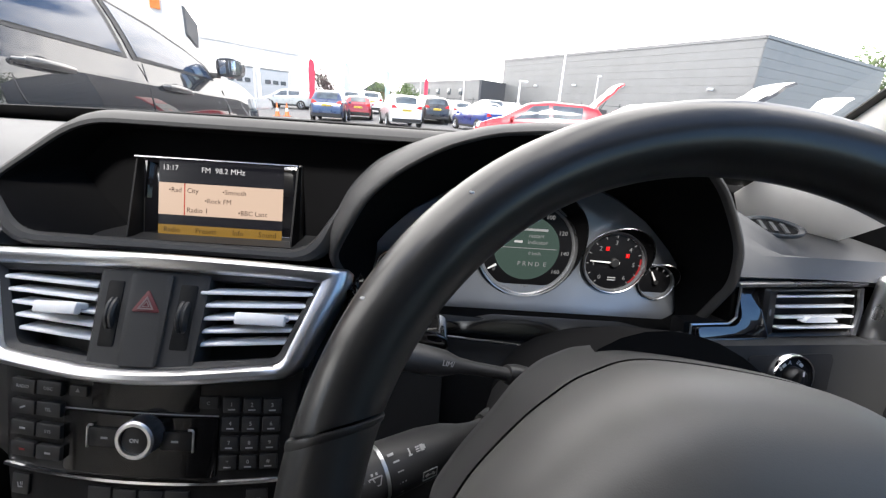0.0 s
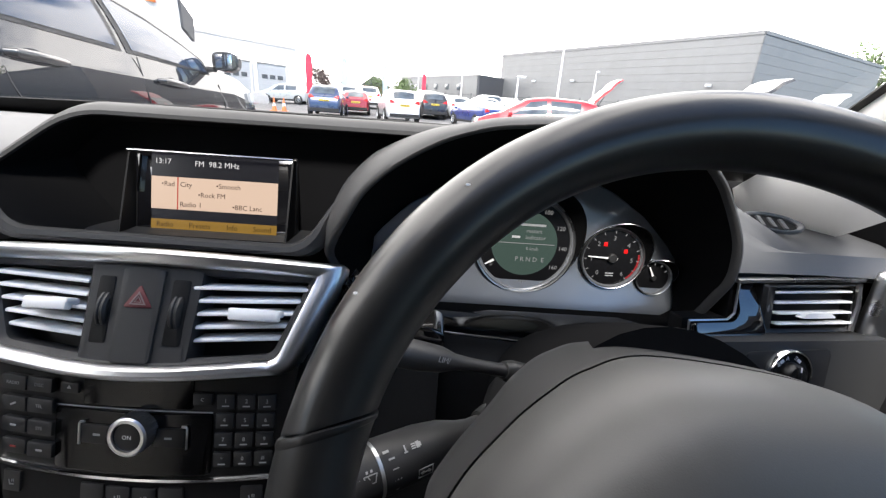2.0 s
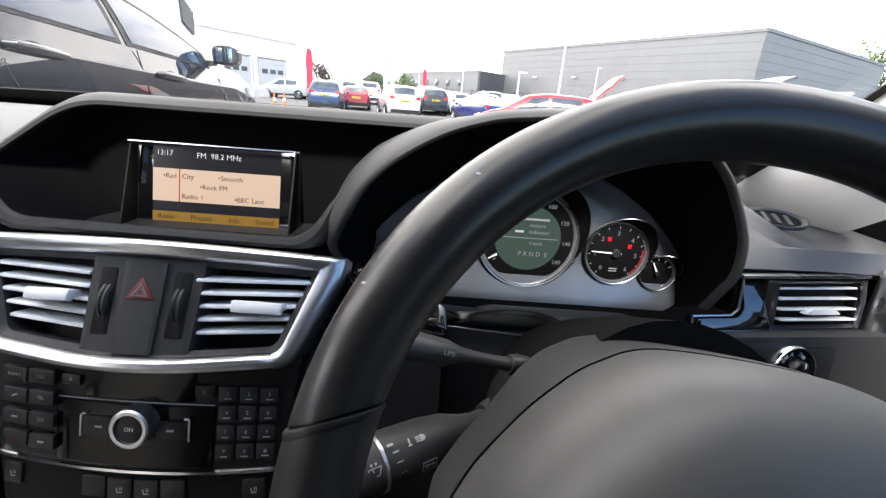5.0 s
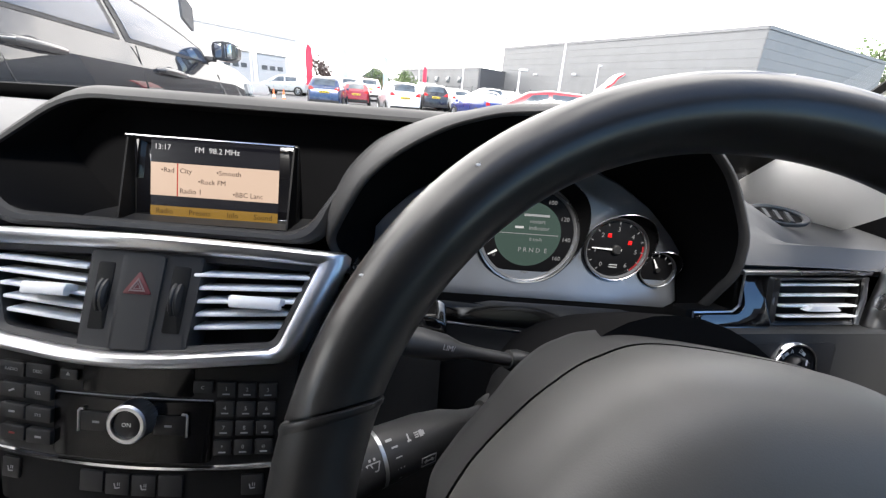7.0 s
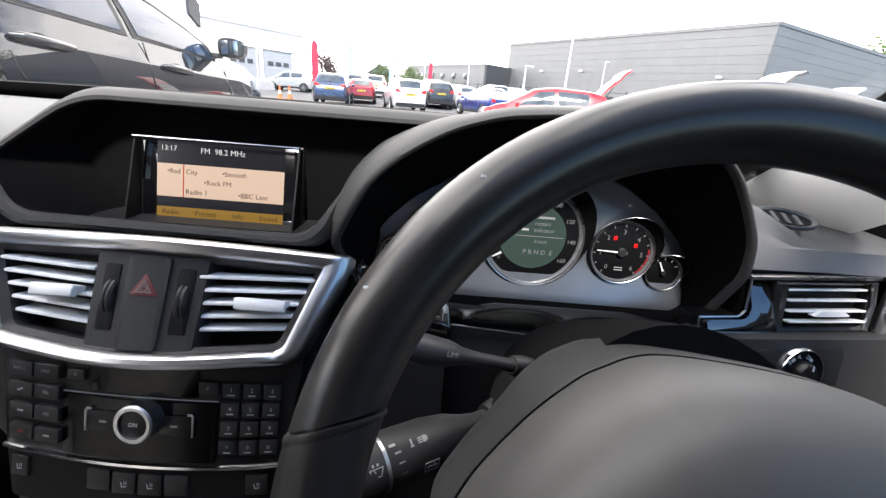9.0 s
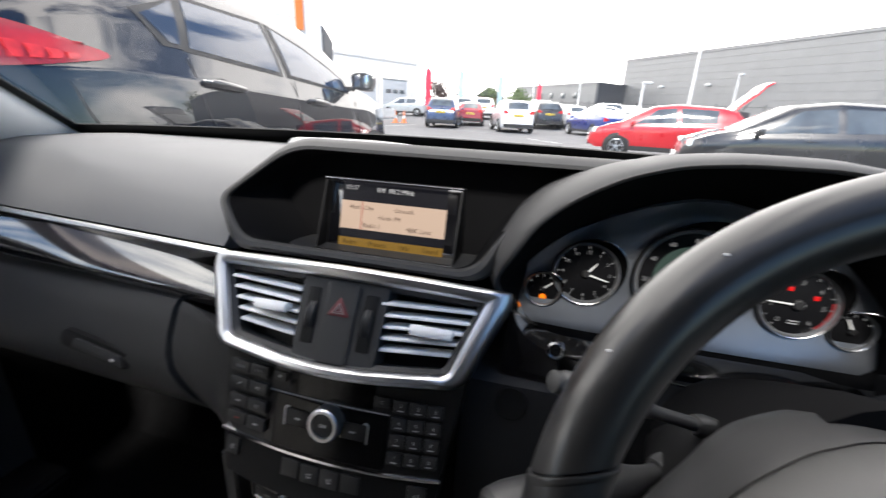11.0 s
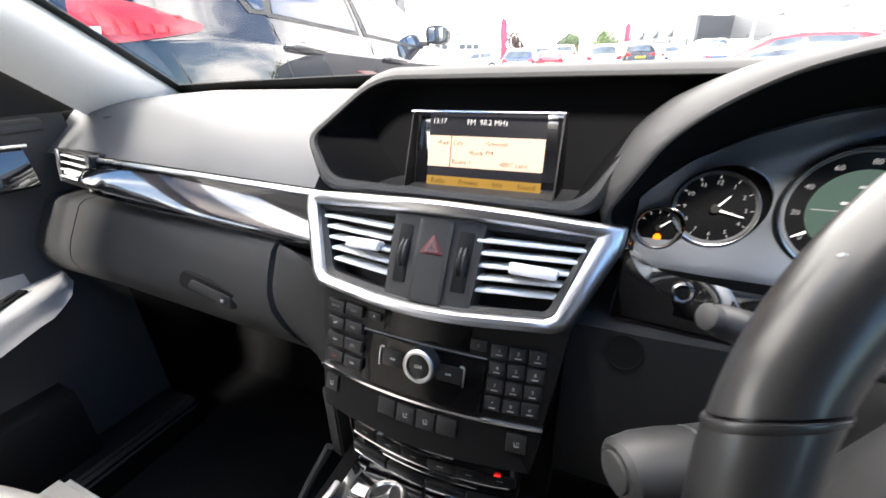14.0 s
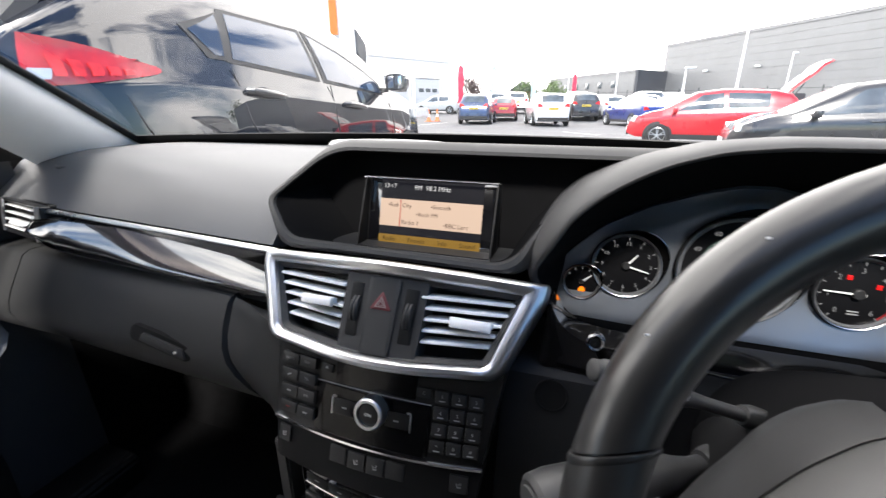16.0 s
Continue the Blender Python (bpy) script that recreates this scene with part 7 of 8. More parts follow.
            rbox(bm, (-0.19 + 0.075 * k + (0.015 if k > 3 else 0), yy + sgn * 0.0005, zp), (0.045, 0.003, 0.07), 0)
            part("bar", bm, CAR_BLACK, pl)
    bm = bmesh.new()
    hb = S.half(-L / 2 + 0.12)
    loft(bm, [[(-hb * 0.94, y, z) for y, z in ((-L / 2 - 0.006, 0.30), (-L / 2 - 0.018, 0.46), (-L / 2 + 0.22, 0.48), (-L / 2 + 0.24, 0.30))], [(0, y, z) for y, z in ((-L / 2 - 0.03, 0.28), (-L / 2 - 0.045, 0.46), (-L / 2 + 0.2, 0.48), (-L / 2 + 0.2, 0.30))],
              [(hb * 0.94, y, z) for y, z in ((-L / 2 - 0.006, 0.30), (-L / 2 - 0.018, 0.46), (-L / 2 + 0.22, 0.48), (-L / 2 + 0.24, 0.30))]])
    part("rear_bumper", bm, CAR_BLACK, c)
    bm = bmesh.new()
    rbox(bm, (0, L / 2 - 0.02, 0.36), (W * 0.55, 0.06, 0.14), 0.02)
    part("grille", bm, CAR_BLACK, c)
    if gate:
        yg, zg = top[3][0] + 0.04, S.top(top[3][0]) + 0.01
        open_tailgate(c, yg, zg, W * 0.66, 0.95, gate, material)
        # solid dark block stands in for the shade inside the open boot
        bm = bmesh.new()
        rbox(bm, (0, yg - 0.08, zb + 0.12), (W * 0.62, 0.5, 0.5), 0.04)
        part("boot_shade_block", bm, SEAT_DARK, c, "solid dark block standing in for the shaded open boot")
    c.matrix_world = pose(where[0], where[1], gz(where[0], where[1]) + lift, 0, 0, yaw)
    return c


# cars across the lot: rear ends towards the bay, and two side-on with raised tailgates
car("suv", BLUE, (-6.55, 26.2), 8, "mid-blue parked estate SUV seen from behind")
car("hatch", RED2, (-5.7, 30.0), 10, "cherry red parked hatchback seen from behind")
car("suv", WHITE, (-2.45, 25.3), 16, "white parked SUV with red tail lamps")
car("suv", BLACKP, (-0.85, 31.2), 12, "black parked SUV between two white cars")
car("hatch", WHITE, (0.75, 32.6), 20, "white parked hatchback with dark rear window")
car("sedan", VIVID, (2.15, 25.6), 24, "vivid blue parked saloon seen from behind")
car("hatch", SILVERP, (-12.6, 36.0), 92, "grey-green parked hatchback side-on")
car("hatch", RED, (3.10, 13.7), 84, "bright red parked hatchback with its tailgate raised", gate=-40)
car("hatch", BLACKP, (4.46, 9.35), 83, "black parked hatchback with its tailgate raised", gate=-30)
car("hatch", BLACKP, (8.8, 17.6), 84, "black parked hatchback with its tailgate raised", gate=-38)
car("hatch", WHITE, (9.2, 13.2), 84, "white parked hatchback with its tailgate raised", gate=-40)
car("suv", BLACKP, (8.9, 7.6), 84, "black parked SUV near the building")
for x, y, k, m_, yw, lb in ((3.0, 34.5, "hatch", WHITE, 20, "white parked hatchback in the far row"), (5.2, 33.6, "hatch", WHITE, 22, "white parked hatchback in the far row"),
                            (7.4, 34.0, "sedan", WHITE, 24, "white parked saloon in the far row"), (-3.4, 34.2, "hatch", GREYP, 12, "grey parked hatchback in the far row"),
                            (-1.6, 38.5, "suv", WHITE, 14, "white parked SUV in the far row"), (-6.2, 37.5, "suv", WHITE, 12, "white parked SUV in the far row"),
                            (-4.2, 40.5, "hatch", SILVERP, 12, "silver parked hatchback in the far row"), (9.6, 31.0, "hatch", WHITE, 26, "white parked hatchback by the fence"),
                            (0.6, 41.0, "hatch", GREYP, 15, "grey parked hatchback in the far row"), (-8.6, 41.5, "suv", SILVERP, 10, "silver parked SUV in the far row"), (3.8, 40.0, "suv", GREYP, 18, "grey parked SUV in the far row")):
    car(k, m_, (x, y), yw, lb)
# cars seen through the passenger window
car("suv", WHITE, (-4.95, -0.85), 0, "white SUV parked beyond the navy one")
car("hatch", WHITE, (-27.5, 7.6), 80, "white parked hatchback seen through the side window")
car("suv", WHITE, (-27.0, 10.4), 70, "white parked SUV seen through the side window")
car("hatch", SILVERP, (-9.9, 4.6), 95, "silver parked hatchback beyond the side window")
car("hatch", WHITE, (-9.8, 1.6), 95, "white parked hatchback beyond the side window")
# ---- neighbouring dark SUV, close by ----
NB = Shape(4.20, 1.78, [(-2.1, 1.16), (-1.35, 1.20), (-0.95, 1.185), (0.7, 1.075), (1.2, 1.05), (2.1, 0.86)],
           [(-2.02, 0.55), (-1.99, 0.98), (-1.96, 1.14), (-1.86, 1.24), (-1.52, 1.48), (-1.22, 1.575), (-0.85, 1.615), (-0.2, 1.62), (0.25, 1.585), (0.55, 1.49), (0.82, 1.32), (1.10, 1.11), (1.4, 1.06), (1.75, 0.97), (1.98, 0.80), (2.10, 0.50)],
           [(-2.02, 0.80), (-1.95, 0.88), (-1.85, 0.94), (-1.6, 0.985), (-1.0, 1.0), (0.8, 1.0), (1.4, 0.985), (1.75, 0.92), (2.0, 0.78), (2.10, 0.62)], 0.80, 0.28, 0.035)


class CreasedShape(Shape):
    """A body whose doors lean in a little up to a crease, with a sloping shoulder above it."""

    def ring(self, y):
        w, b, tp = self.half(y), self.belt(y), self.top(y)
        s = self.sill_z + 0.10 * ramp01((abs(y) - self.L * 0.44) / (self.L * 0.06))
        c = b - 0.115
        pts = [Vector((w * 0.55, y, s)), Vector((w * 0.93, y, s + 0.01)), Vector((w * 0.985, y, s + 0.09)), Vector((w * 1.0, y, lerp(s, c, 0.35))), Vector((w * 0.990, y, lerp(s, c, 0.55))),
               Vector((w * 0.970, y, lerp(s, c, 0.82))), Vector((w * 0.961, y, c - 0.012)), Vector((w * 0.959, y, c)), Vector((w * 0.953, y, c + 0.012)),
               Vector((lerp(w * 0.953, w - self.shoulder, 0.5) + 0.002, y, lerp(c + 0.014, b, 0.5))), Vector((w - self.shoulder, y, b))]
        pts += [self.side(y, t) for t in (0.25, 0.5, 0.75, 1.0)]
        e = pts[-1]
        pts += [Vector((e.x * 0.94, y, lerp(e.z, tp, 0.55))), Vector((e.x * 0.75, y, lerp(e.z, tp, 0.88))), Vector((e.x * 0.35, y, tp)), Vector((0, y, tp))]
        return pts + [Vector((-p.x, p.y, p.z)) for p in reversed(pts[:-1])]


NB = CreasedShape(4.20, 1.78, NB.belt_k, NB.top_k, NB.plan_k, 0.80, 0.28, 0.072)
nb = thing("neighbour_car", "dark navy glossy SUV with its tailgate open, mirroring clouds", "car", "parked cars")
ys_ = sorted(set([k for k, _ in NB.top_k] + list(np.linspace(-2.02, 2.1, 80))))
bm = bmesh.new()
loft(bm, [NB.ring(y) for y in ys_])
part("body", bm, NAVY, nb, "glossy dark navy bodywork", 50)
for s in (-1, 1):
    for name, corners in (("rear_door_window", ((-0.93, 0.10), (-0.175, 0.08), (-0.235, 0.755), (-0.87, 0.735))),
                          ("front_door_window", ((-0.045, 0.08), (0.80, 0.06), (0.74, 0.40), (-0.125, 0.755))),
                          ("quarter_window", ((-1.045, 0.12), (-0.985, 0.12), (-0.945, 0.70), (-1.16, 0.44)))):
        part(name, panel(NB, *corners, out=0.008, mirror=s), SUV_GLASS, nb, "opaque glass reflecting clouds, its blue standing in for light seen through")
        cy = sum(q[0] for q in corners) / 4
        ct = sum(q[1] for q in corners) / 4
        wide = [(y + math.copysign(0.042, y - cy), max(0.0, t + math.copysign(0.055, t - ct))) for y, t in corners]
        part("window_frame", panel(NB, *wide, out=0.004, mirror=s, nu=14, nv=8), CAR_BLACK, nb)
    for y0, ln in ((-0.745, 0.20), (0.275, 0.20)):
        bm = bmesh.new()
        z = NB.belt(y0) - 0.125
        x = NB.half(y0) * 0.953
        lathe(bm, [(0, 0.0), (0.062, 0.001), (0.066, 0.0)], Matrix.Translation((s * (x + 0.001), y0 - 0.02, z)) @ pose(0, 0, 0, 0, 90 * s, 0) @ Matrix.Diagonal((0.62, 1, 1, 1)), 24)
        cup = part("handle_cup", bm, CAR_BLACK, nb)
        bm = bmesh.new()
        tube(bm, [(s * (x + dx), y0 + dy, z + dz) for dx, dy, dz in ((-0.01, 0.140, -0.012), (0.030, 0.125, -0.010), (0.042, 0.05, -0.003), (0.042, -0.06, 0.008), (0.034, -0.13, 0.014), (-0.01, -0.15, 0.016))], [0.014, 0.018, 0.021, 0.022, 0.021, 0.016], 12)
        part("door_handle", bm, BLACKP, nb)
    for pts in (((-0.965, 1.17), (-0.93, 1.05), (-0.90, 0.9), (-0.80, 0.72), (-0.74, 0.55), (-0.72, 0.34)), ((-0.035, 1.12), (-0.02, 0.95), (0.0, 0.7), (0.0, 0.34)), ((0.93, 1.0), (0.98, 0.8), (0.96, 0.5), (0.92, 0.36)),
                ((-1.60, 1.08), (-1.56, 1.0), (-1.50, 0.86), (-1.42, 0.82))):
        bm = bmesh.new()
        path = []
        for y, z in pts:
            b, sl = NB.belt(y), NB.sill_z
            k = curve1([0.0, 0.35, 0.62, 0.80, 0.97], [0.990, 0.998, 0.980, 0.962, 0.938], (z - sl) / (b - sl))
            path.append((s * (NB.half(y) * k + 0.0005), y, z))
        tube(bm, spline(path, 4), 0.0035, 5)
        part("panel_gap", bm, CAR_BLACK, nb)
    # door mirror
    bm = bmesh.new()
    q = NB.side(0.78, 0.1)
    rings = [[(s * (q.x + 0.03 + d), q.y + 0.10 + yy * k, q.z + 0.085 + zz * k) for yy, zz in ((-0.05, -0.07), (0.05, -0.08), (0.09, -0.03), (0.09, 0.04), (0.04, 0.075), (-0.05, 0.07))] for d, k in ((0.0, 0.7), (0.03, 0.95), (0.12, 1.05), (0.18, 0.95), (0.21, 0.6))]
    loft(bm, rings)
    bmesh.ops.bevel(bm, geom=list(bm.edges), offset=0.012, segments=2, affect='EDGES')
    mir = part("door_mirror", bm, BLACKP, nb)
    bm = bmesh.new()
    rbox(bm, (s * (q.x + 0.135), q.y + 0.052, q.z + 0.085), (0.135, 0.006, 0.105), 0.002)
    part("mirror_glass", bm, CHROME, mir)
    bm = bmesh.new()
    rbox(bm, (s * (q.x + 0.015), q.y + 0.08, q.z + 0.02), (0.07, 0.07, 0.04), 0.01)
    part("mirror_arm", bm, CAR_BLACK, mir)
    # tail lamp wrapping the corner
    bm = bmesh.new()

    def tail_pt(u, v, s=s):
        y = lerp(lerp(-1.895, -1.865, v), -1.385 - 0.11 * (2 * abs(v - 0.5)) ** 2.2, u)
        z = lerp(lerp(1.045, 1.100, u), lerp(1.228, 1.165, u), v) + 0.016 * math.sin(u * math.pi) * (v - 0.3)
        b = NB.belt(-1.6)
        w = NB.half(y) * 0.957 - 0.022 * ramp01((z - 1.08) / 0.10)
        return Vector((s * (w + 0.007), y, z))
    grid(bm, tail_pt, 16, 8)
    thick(bm, 0.02)
    tl = part("tail_lamp", bm, TAIL, nb, "red wraparound tail lamp")
    bm = bmesh.new()
    grid(bm, lambda u, v, s=s: tail_pt(lerp(0.02, 0.16, u), lerp(0.14, 0.36, v)) + Vector((s * 0.009, 0, 0)), 4, 3)
    thick(bm, 0.003)
    part("reversing_lens", bm, CLEAR_LENS, tl)
    for k in range(5):
        bm = bmesh.new()
        u0 = 0.18 + 0.13 * k
        grid(bm, lambda u, v, s=s: tail_pt(lerp(u0, u0 + 0.085, u) - 0.05 * v, lerp(0.20, 0.62 - 0.05 * k, v)) + Vector((s * 0.008, 0, 0)), 3, 4)
        thick(bm, 0.003)
        part("lamp_segment", bm, LIT_RED, tl)
    bm = bmesh.new()
    grid(bm, lambda u, v, s=s: Vector((s * (0.60 + 0.02 * u + 0.10 * v - 0.05 * math.sin(v * 2)), lerp(-1.60, -1.97, v) + 0.06 * u, lerp(1.50, 1.13, v))), 3, 12)
    thick(bm, 0.02)
    part("boot_seal", bm, CAR_BLACK, nb)
    for y in (-1.27, 1.30):
        bm = bmesh.new()
        lathe(bm, [(0, 0.004), (0.385, 0.004), (0.40, 0.0)], Matrix.Translation((s * NB.half(y) * 0.992, y, 0.335)) @ pose(0, 0, 0, 0, 90 * s, 0), 40)
        part("wheel_arch", bm, CAR_BLACK, nb)
        road_wheel(nb, s * (NB.half(y) - 0.09), y, 0.335, 0.215, s)
    bm = bmesh.new()
    loft(bm, [[(s * x, yy, z) for x, z in ((0.45, 0.80), (0.86, 0.84), (0.84, 0.96), (0.55, 0.90))] for yy in (1.98, 1.55)])
    bmesh.ops.bevel(bm, geom=list(bm.edges), offset=0.02, segments=2, affect='EDGES')
    part("headlamp", bm, CLEAR_LENS, nb)
    for y in (-0.62, 0.30):
        bm = bmesh.new()
        rbox(bm, (s * 0.36, y, 1.22), (0.25, 0.09, 0.22), 0.04, None, 3)
        rbox(bm, (s * 0.36, y, 1.02), (0.46, 0.10, 0.30), 0.04, None, 3)
        part("seat_back", bm, SEAT_DARK, nb)
open_tailgate(nb, -1.30, 1.57, 1.22, 1.10, -72, NAVY)
# dark block for the shaded boot inside
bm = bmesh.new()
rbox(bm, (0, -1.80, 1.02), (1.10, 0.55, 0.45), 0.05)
part("boot_shade_block", bm, SEAT_DARK, nb, "solid dark block standing in for the shaded open boot")
# dark sheet laid on the closed body as the shade of the boot opening
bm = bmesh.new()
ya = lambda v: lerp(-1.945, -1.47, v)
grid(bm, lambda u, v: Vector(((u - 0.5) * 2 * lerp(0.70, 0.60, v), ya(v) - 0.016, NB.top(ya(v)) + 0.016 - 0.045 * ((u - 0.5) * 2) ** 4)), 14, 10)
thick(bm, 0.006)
part("boot_shade_sheet", bm, CAR_BLACK, nb, "dark sheet standing in for the shaded opening under the raised tailgate")
bm = bmesh.new()
yw = lambda v: lerp(1.05, 0.29, v)
grid(bm, lambda u, v: Vector(((u - 0.5) * 2 * lerp(0.70, 0.56, v), yw(v) + 0.01, NB.top(yw(v)) + 0.012 - 0.05 * ((u - 0.5) * 2) ** 2)), 10, 8)
thick(bm, 0.004)
part("windscreen", bm, CAR_GLASS, nb)
nb.matrix_world = pose(-2.520, 3.03, 0.10, 0, 0, 0.0)

# ---- buildings ----
CLAD = mat("grey_metal_cladding", (0.20, 0.205, 0.21), 0.5, metal=0.3, var=0.08, var_scale=0.6)
CLAD_DARK = mat("dark_metal_cladding", (0.055, 0.06, 0.07), 0.5, metal=0.2, var=0.1, var_scale=0.6)
CLAD_PALE = mat("pale_metal_cladding", (0.84, 0.80, 0.75), 0.5, var=0.04, var_scale=0.5)
ROLLER = mat("pale_roller_door", (0.55, 0.56, 0.57), 0.5, var=0.05)
ORANGE = mat("orange_sign_panel", (0.80, 0.22, 0.04), 0.5, var=0.05)
STEEL = mat("galvanised_steel", (0.55, 0.56, 0.57), 0.45, metal=0.6, var=0.1)
WHITE_POLE = mat("white_painted_pole", (0.75, 0.75, 0.75), 0.4, var=0.05)
FENCE = mat("dark_green_fence", (0.03, 0.035, 0.035), 0.6, var=0.1)
FLAG_RED = mat("red_banner_cloth", (0.65, 0.03, 0.07), 0.8, var=0.08)
FLAG_BLUE = mat("pale_blue_banner_cloth", (0.36, 0.48, 0.54), 0.8, var=0.08)


def hall(name, label, corners, base, roof, material, cap_mat, bands):
    """A flat-roofed metal-clad hall: wall panels one above another, a parapet and a roof."""
    h = thing(name, label, "building")
    k = len(corners)
    bm = bmesh.new()
    prism(bm, [(c[0] * 0.999, c[1] * 0.999 + 0.15) for c in corners], base, roof - 0.1)
    part("core", bm, material, h)
    for i in range(k):
        a, b = Vector((*corners[i], 0)), Vector((*corners[(i + 1) % k], 0))
        d = (b - a).normalized()
        n_ = Vector((d.y, -d.x, 0))
        for j in range(bands):
            z0, z1 = lerp(base, roof, j / bands), lerp(base, roof, (j + 1) / bands)
            bm = bmesh.new()
            pts = [a - n_ * 0.1, b - n_ * 0.1, b + n_ * 0.06, a + n_ * 0.06]
            prism(bm, [(p.x, p.y) for p in pts], z0 + 0.008, z1 - 0.008)
            part("cladding_panel", bm, material, h)
        bm = bmesh.new()
        pts = [a - n_ * 0.2, b - n_ * 0.2, b + n_ * 0.14, a + n_ * 0.14]
        prism(bm, [(p.x, p.y) for p in pts], roof - 0.02, roof + 0.28)
        part("parapet", bm, cap_mat, h)
    return h


big = hall("grey_hall", "large grey metal-clad warehouse with a flat roof", [(9.1, 74.6), (28.7, 42.5), (55.0, 58.0), (40, 95)], 0.2, 9.0, CLAD, CLAD, 11)
for t, z in ((0.62, 5.0), (0.42, 5.2), (0.22, 5.2), (0.9, 4.6)):
    p = Vector((9.1, 74.6, z)).lerp(Vector((28.7, 42.5, z)), t)
    bm = bmesh.new()
    rbox(bm, (p.x - 0.3, p.y - 0.25, p.z), (0.55, 0.35, 0.28), 0.05)
    part("wall_lamp", bm, STEEL, big)
low = hall("office_block", "low grey metal-clad office block with a dark end wall", [(-8.7, 90.0), (4.95, 69.0), (9.6, 74.5), (0, 99)], 0.2, 5.4, CLAD, CLAD, 4)
bm = bmesh.new()
prism(bm, [(4.95, 68.8), (5.2, 68.6), (10.0, 74.3), (9.7, 74.6)], 0.3, 5.65)
part("dark_end_wall", bm, CLAD_DARK, low)
for k in range(5):
    p = Vector((-8.7, 90, 3.9)).lerp(Vector((4.95, 69, 3.9)), 0.25 + 0.14 * k)
    bm = bmesh.new()
    rbox(bm, (0, 0, 0), (0.9, 0.3, 0.9), 0.02, pose(p.x - 0.05, p.y - 0.05, p.z, 0, 0, -57))
    part("window", bm, CAR_GLASS, low)
shed = hall("workshop", "pale metal workshop with two roller doors", [(-27.0, 41.0), (-18.7, 57.5), (-30.0, 64.0), (-40, 46)], 0.3, 6.3, CLAD_PALE, CLAD_PALE, 4)
for t0, t1, wins in ((0.40, 0.62, 3), (0.66, 0.9, 3)):
    a, b = Vector((-27.0, 41.0, 0)), Vector((-18.7, 57.5, 0))
    d = (b - a).normalized()
    n_ = Vector((d.y, -d.x, 0))
    p, q = a.lerp(b, t0) + n_ * 0.08, a.lerp(b, t1) + n_ * 0.08
    for j in range(7):
        bm = bmesh.new()
        z0, z1 = lerp(0.4, 4.1, j / 7), lerp(0.4, 4.1, (j + 1) / 7)
        prism(bm, [(v.x, v.y) for v in (p, q, q + n_ * 0.06, p + n_ * 0.06)], z0 + 0.01, z1 - 0.01)
        part("roller_slat", bm, ROLLER, shed)
    for j in range(wins):
        c0 = p.lerp(q, 0.16 + 0.26 * j) + n_ * 0.05
        c1 = p.lerp(q, 0.34 + 0.26 * j) + n_ * 0.05
        bm = bmesh.new()
        prism(bm, [(v.x, v.y) for v in (c0, c1, c1 + n_ * 0.04, c0 + n_ * 0.04)], 2.55, 3.0)
        part("door_pane", bm, CAR_GLASS, shed)
    bm = bmesh.new()
    tube(bm, [p + n_ * 0.06 + Vector((0, 0, 0.4)), p + n_ * 0.06 + Vector((0, 0, 4.25)), q + n_ * 0.06 + Vector((0, 0, 4.25)), q + n_ * 0.06 + Vector((0, 0, 0.4))], 0.12, 4)
    part("door_frame", bm, CLAD_PALE, shed)
front = hall("showroom", "white showroom wall with an orange upright panel", [(-26.0, 14.0), (-16.9, 30.0), (-24.0, 38.0), (-36, 22)], 0.2, 10.5, CLAD_PALE, CLAD_PALE, 5)
bm = bmesh.new()
prism(bm, [(-17.72, 28.2), (-17.45, 28.7), (-17.6, 28.85), (-17.9, 28.4)], 5.7, 10.4)
part("orange_panel", bm, ORANGE, front, "orange upright sign panel")
bm = bmesh.new()
loft(bm, [[(x, 29.935, 6.2), (x, 31.305, 5.3), (x, 31.136, 3.93), (x, 30.0, 4.6)] for x in (-16.9, -16.7)])
part("dark_canopy", bm, CLAD_DARK, front)


def banner(x, y, h, material, label):
    f_ = thing("feather_flag", label, "flag", "feather flags")
    z0 = gz(x, y)
    bm = bmesh.new()
    tube(bm, [(x, y, z0), (x, y, z0 + h * 0.75), (x + 0.08, y, z0 + h * 0.93), (x + 0.25, y, z0 + h)], 0.02, 6)
    part("pole", bm, STEEL, f_)
    bm = bmesh.new()

    def cloth(u, v):
        top_ = lerp(1.0, 0.95, u) if v > 0.99 else 1
        w = 0.48 * (1 - 0.35 * ramp01((v - 0.75) / 0.25) ** 2)
        return Vector((x + 0.03 + u * w + 0.1 * ramp01((v - 0.8) / 0.2), y + 0.05 * math.sin(v * 7 + u * 3), z0 + lerp(0.9, h - 0.02 - 0.22 * u * ramp01((v - 0.85) / 0.15), v)))
    grid(bm, cloth, 4, 14)
    thick(bm, 0.01)
    part("cloth", bm, material, f_)
    return f_


banner(-10.6, 35.0, 3.85, FLAG_RED, "red feather banner on a pole")
banner(-9.0, 40.0, 4.0, FLAG_BLUE, "pale blue feather banner on a pole")
banner(-6.1, 45.0, 4.0, FLAG_BLUE, "pale blue feather banner on a pole")
banner(-2.9, 58.0, 4.3, FLAG_RED, "red feather banner on a pole")


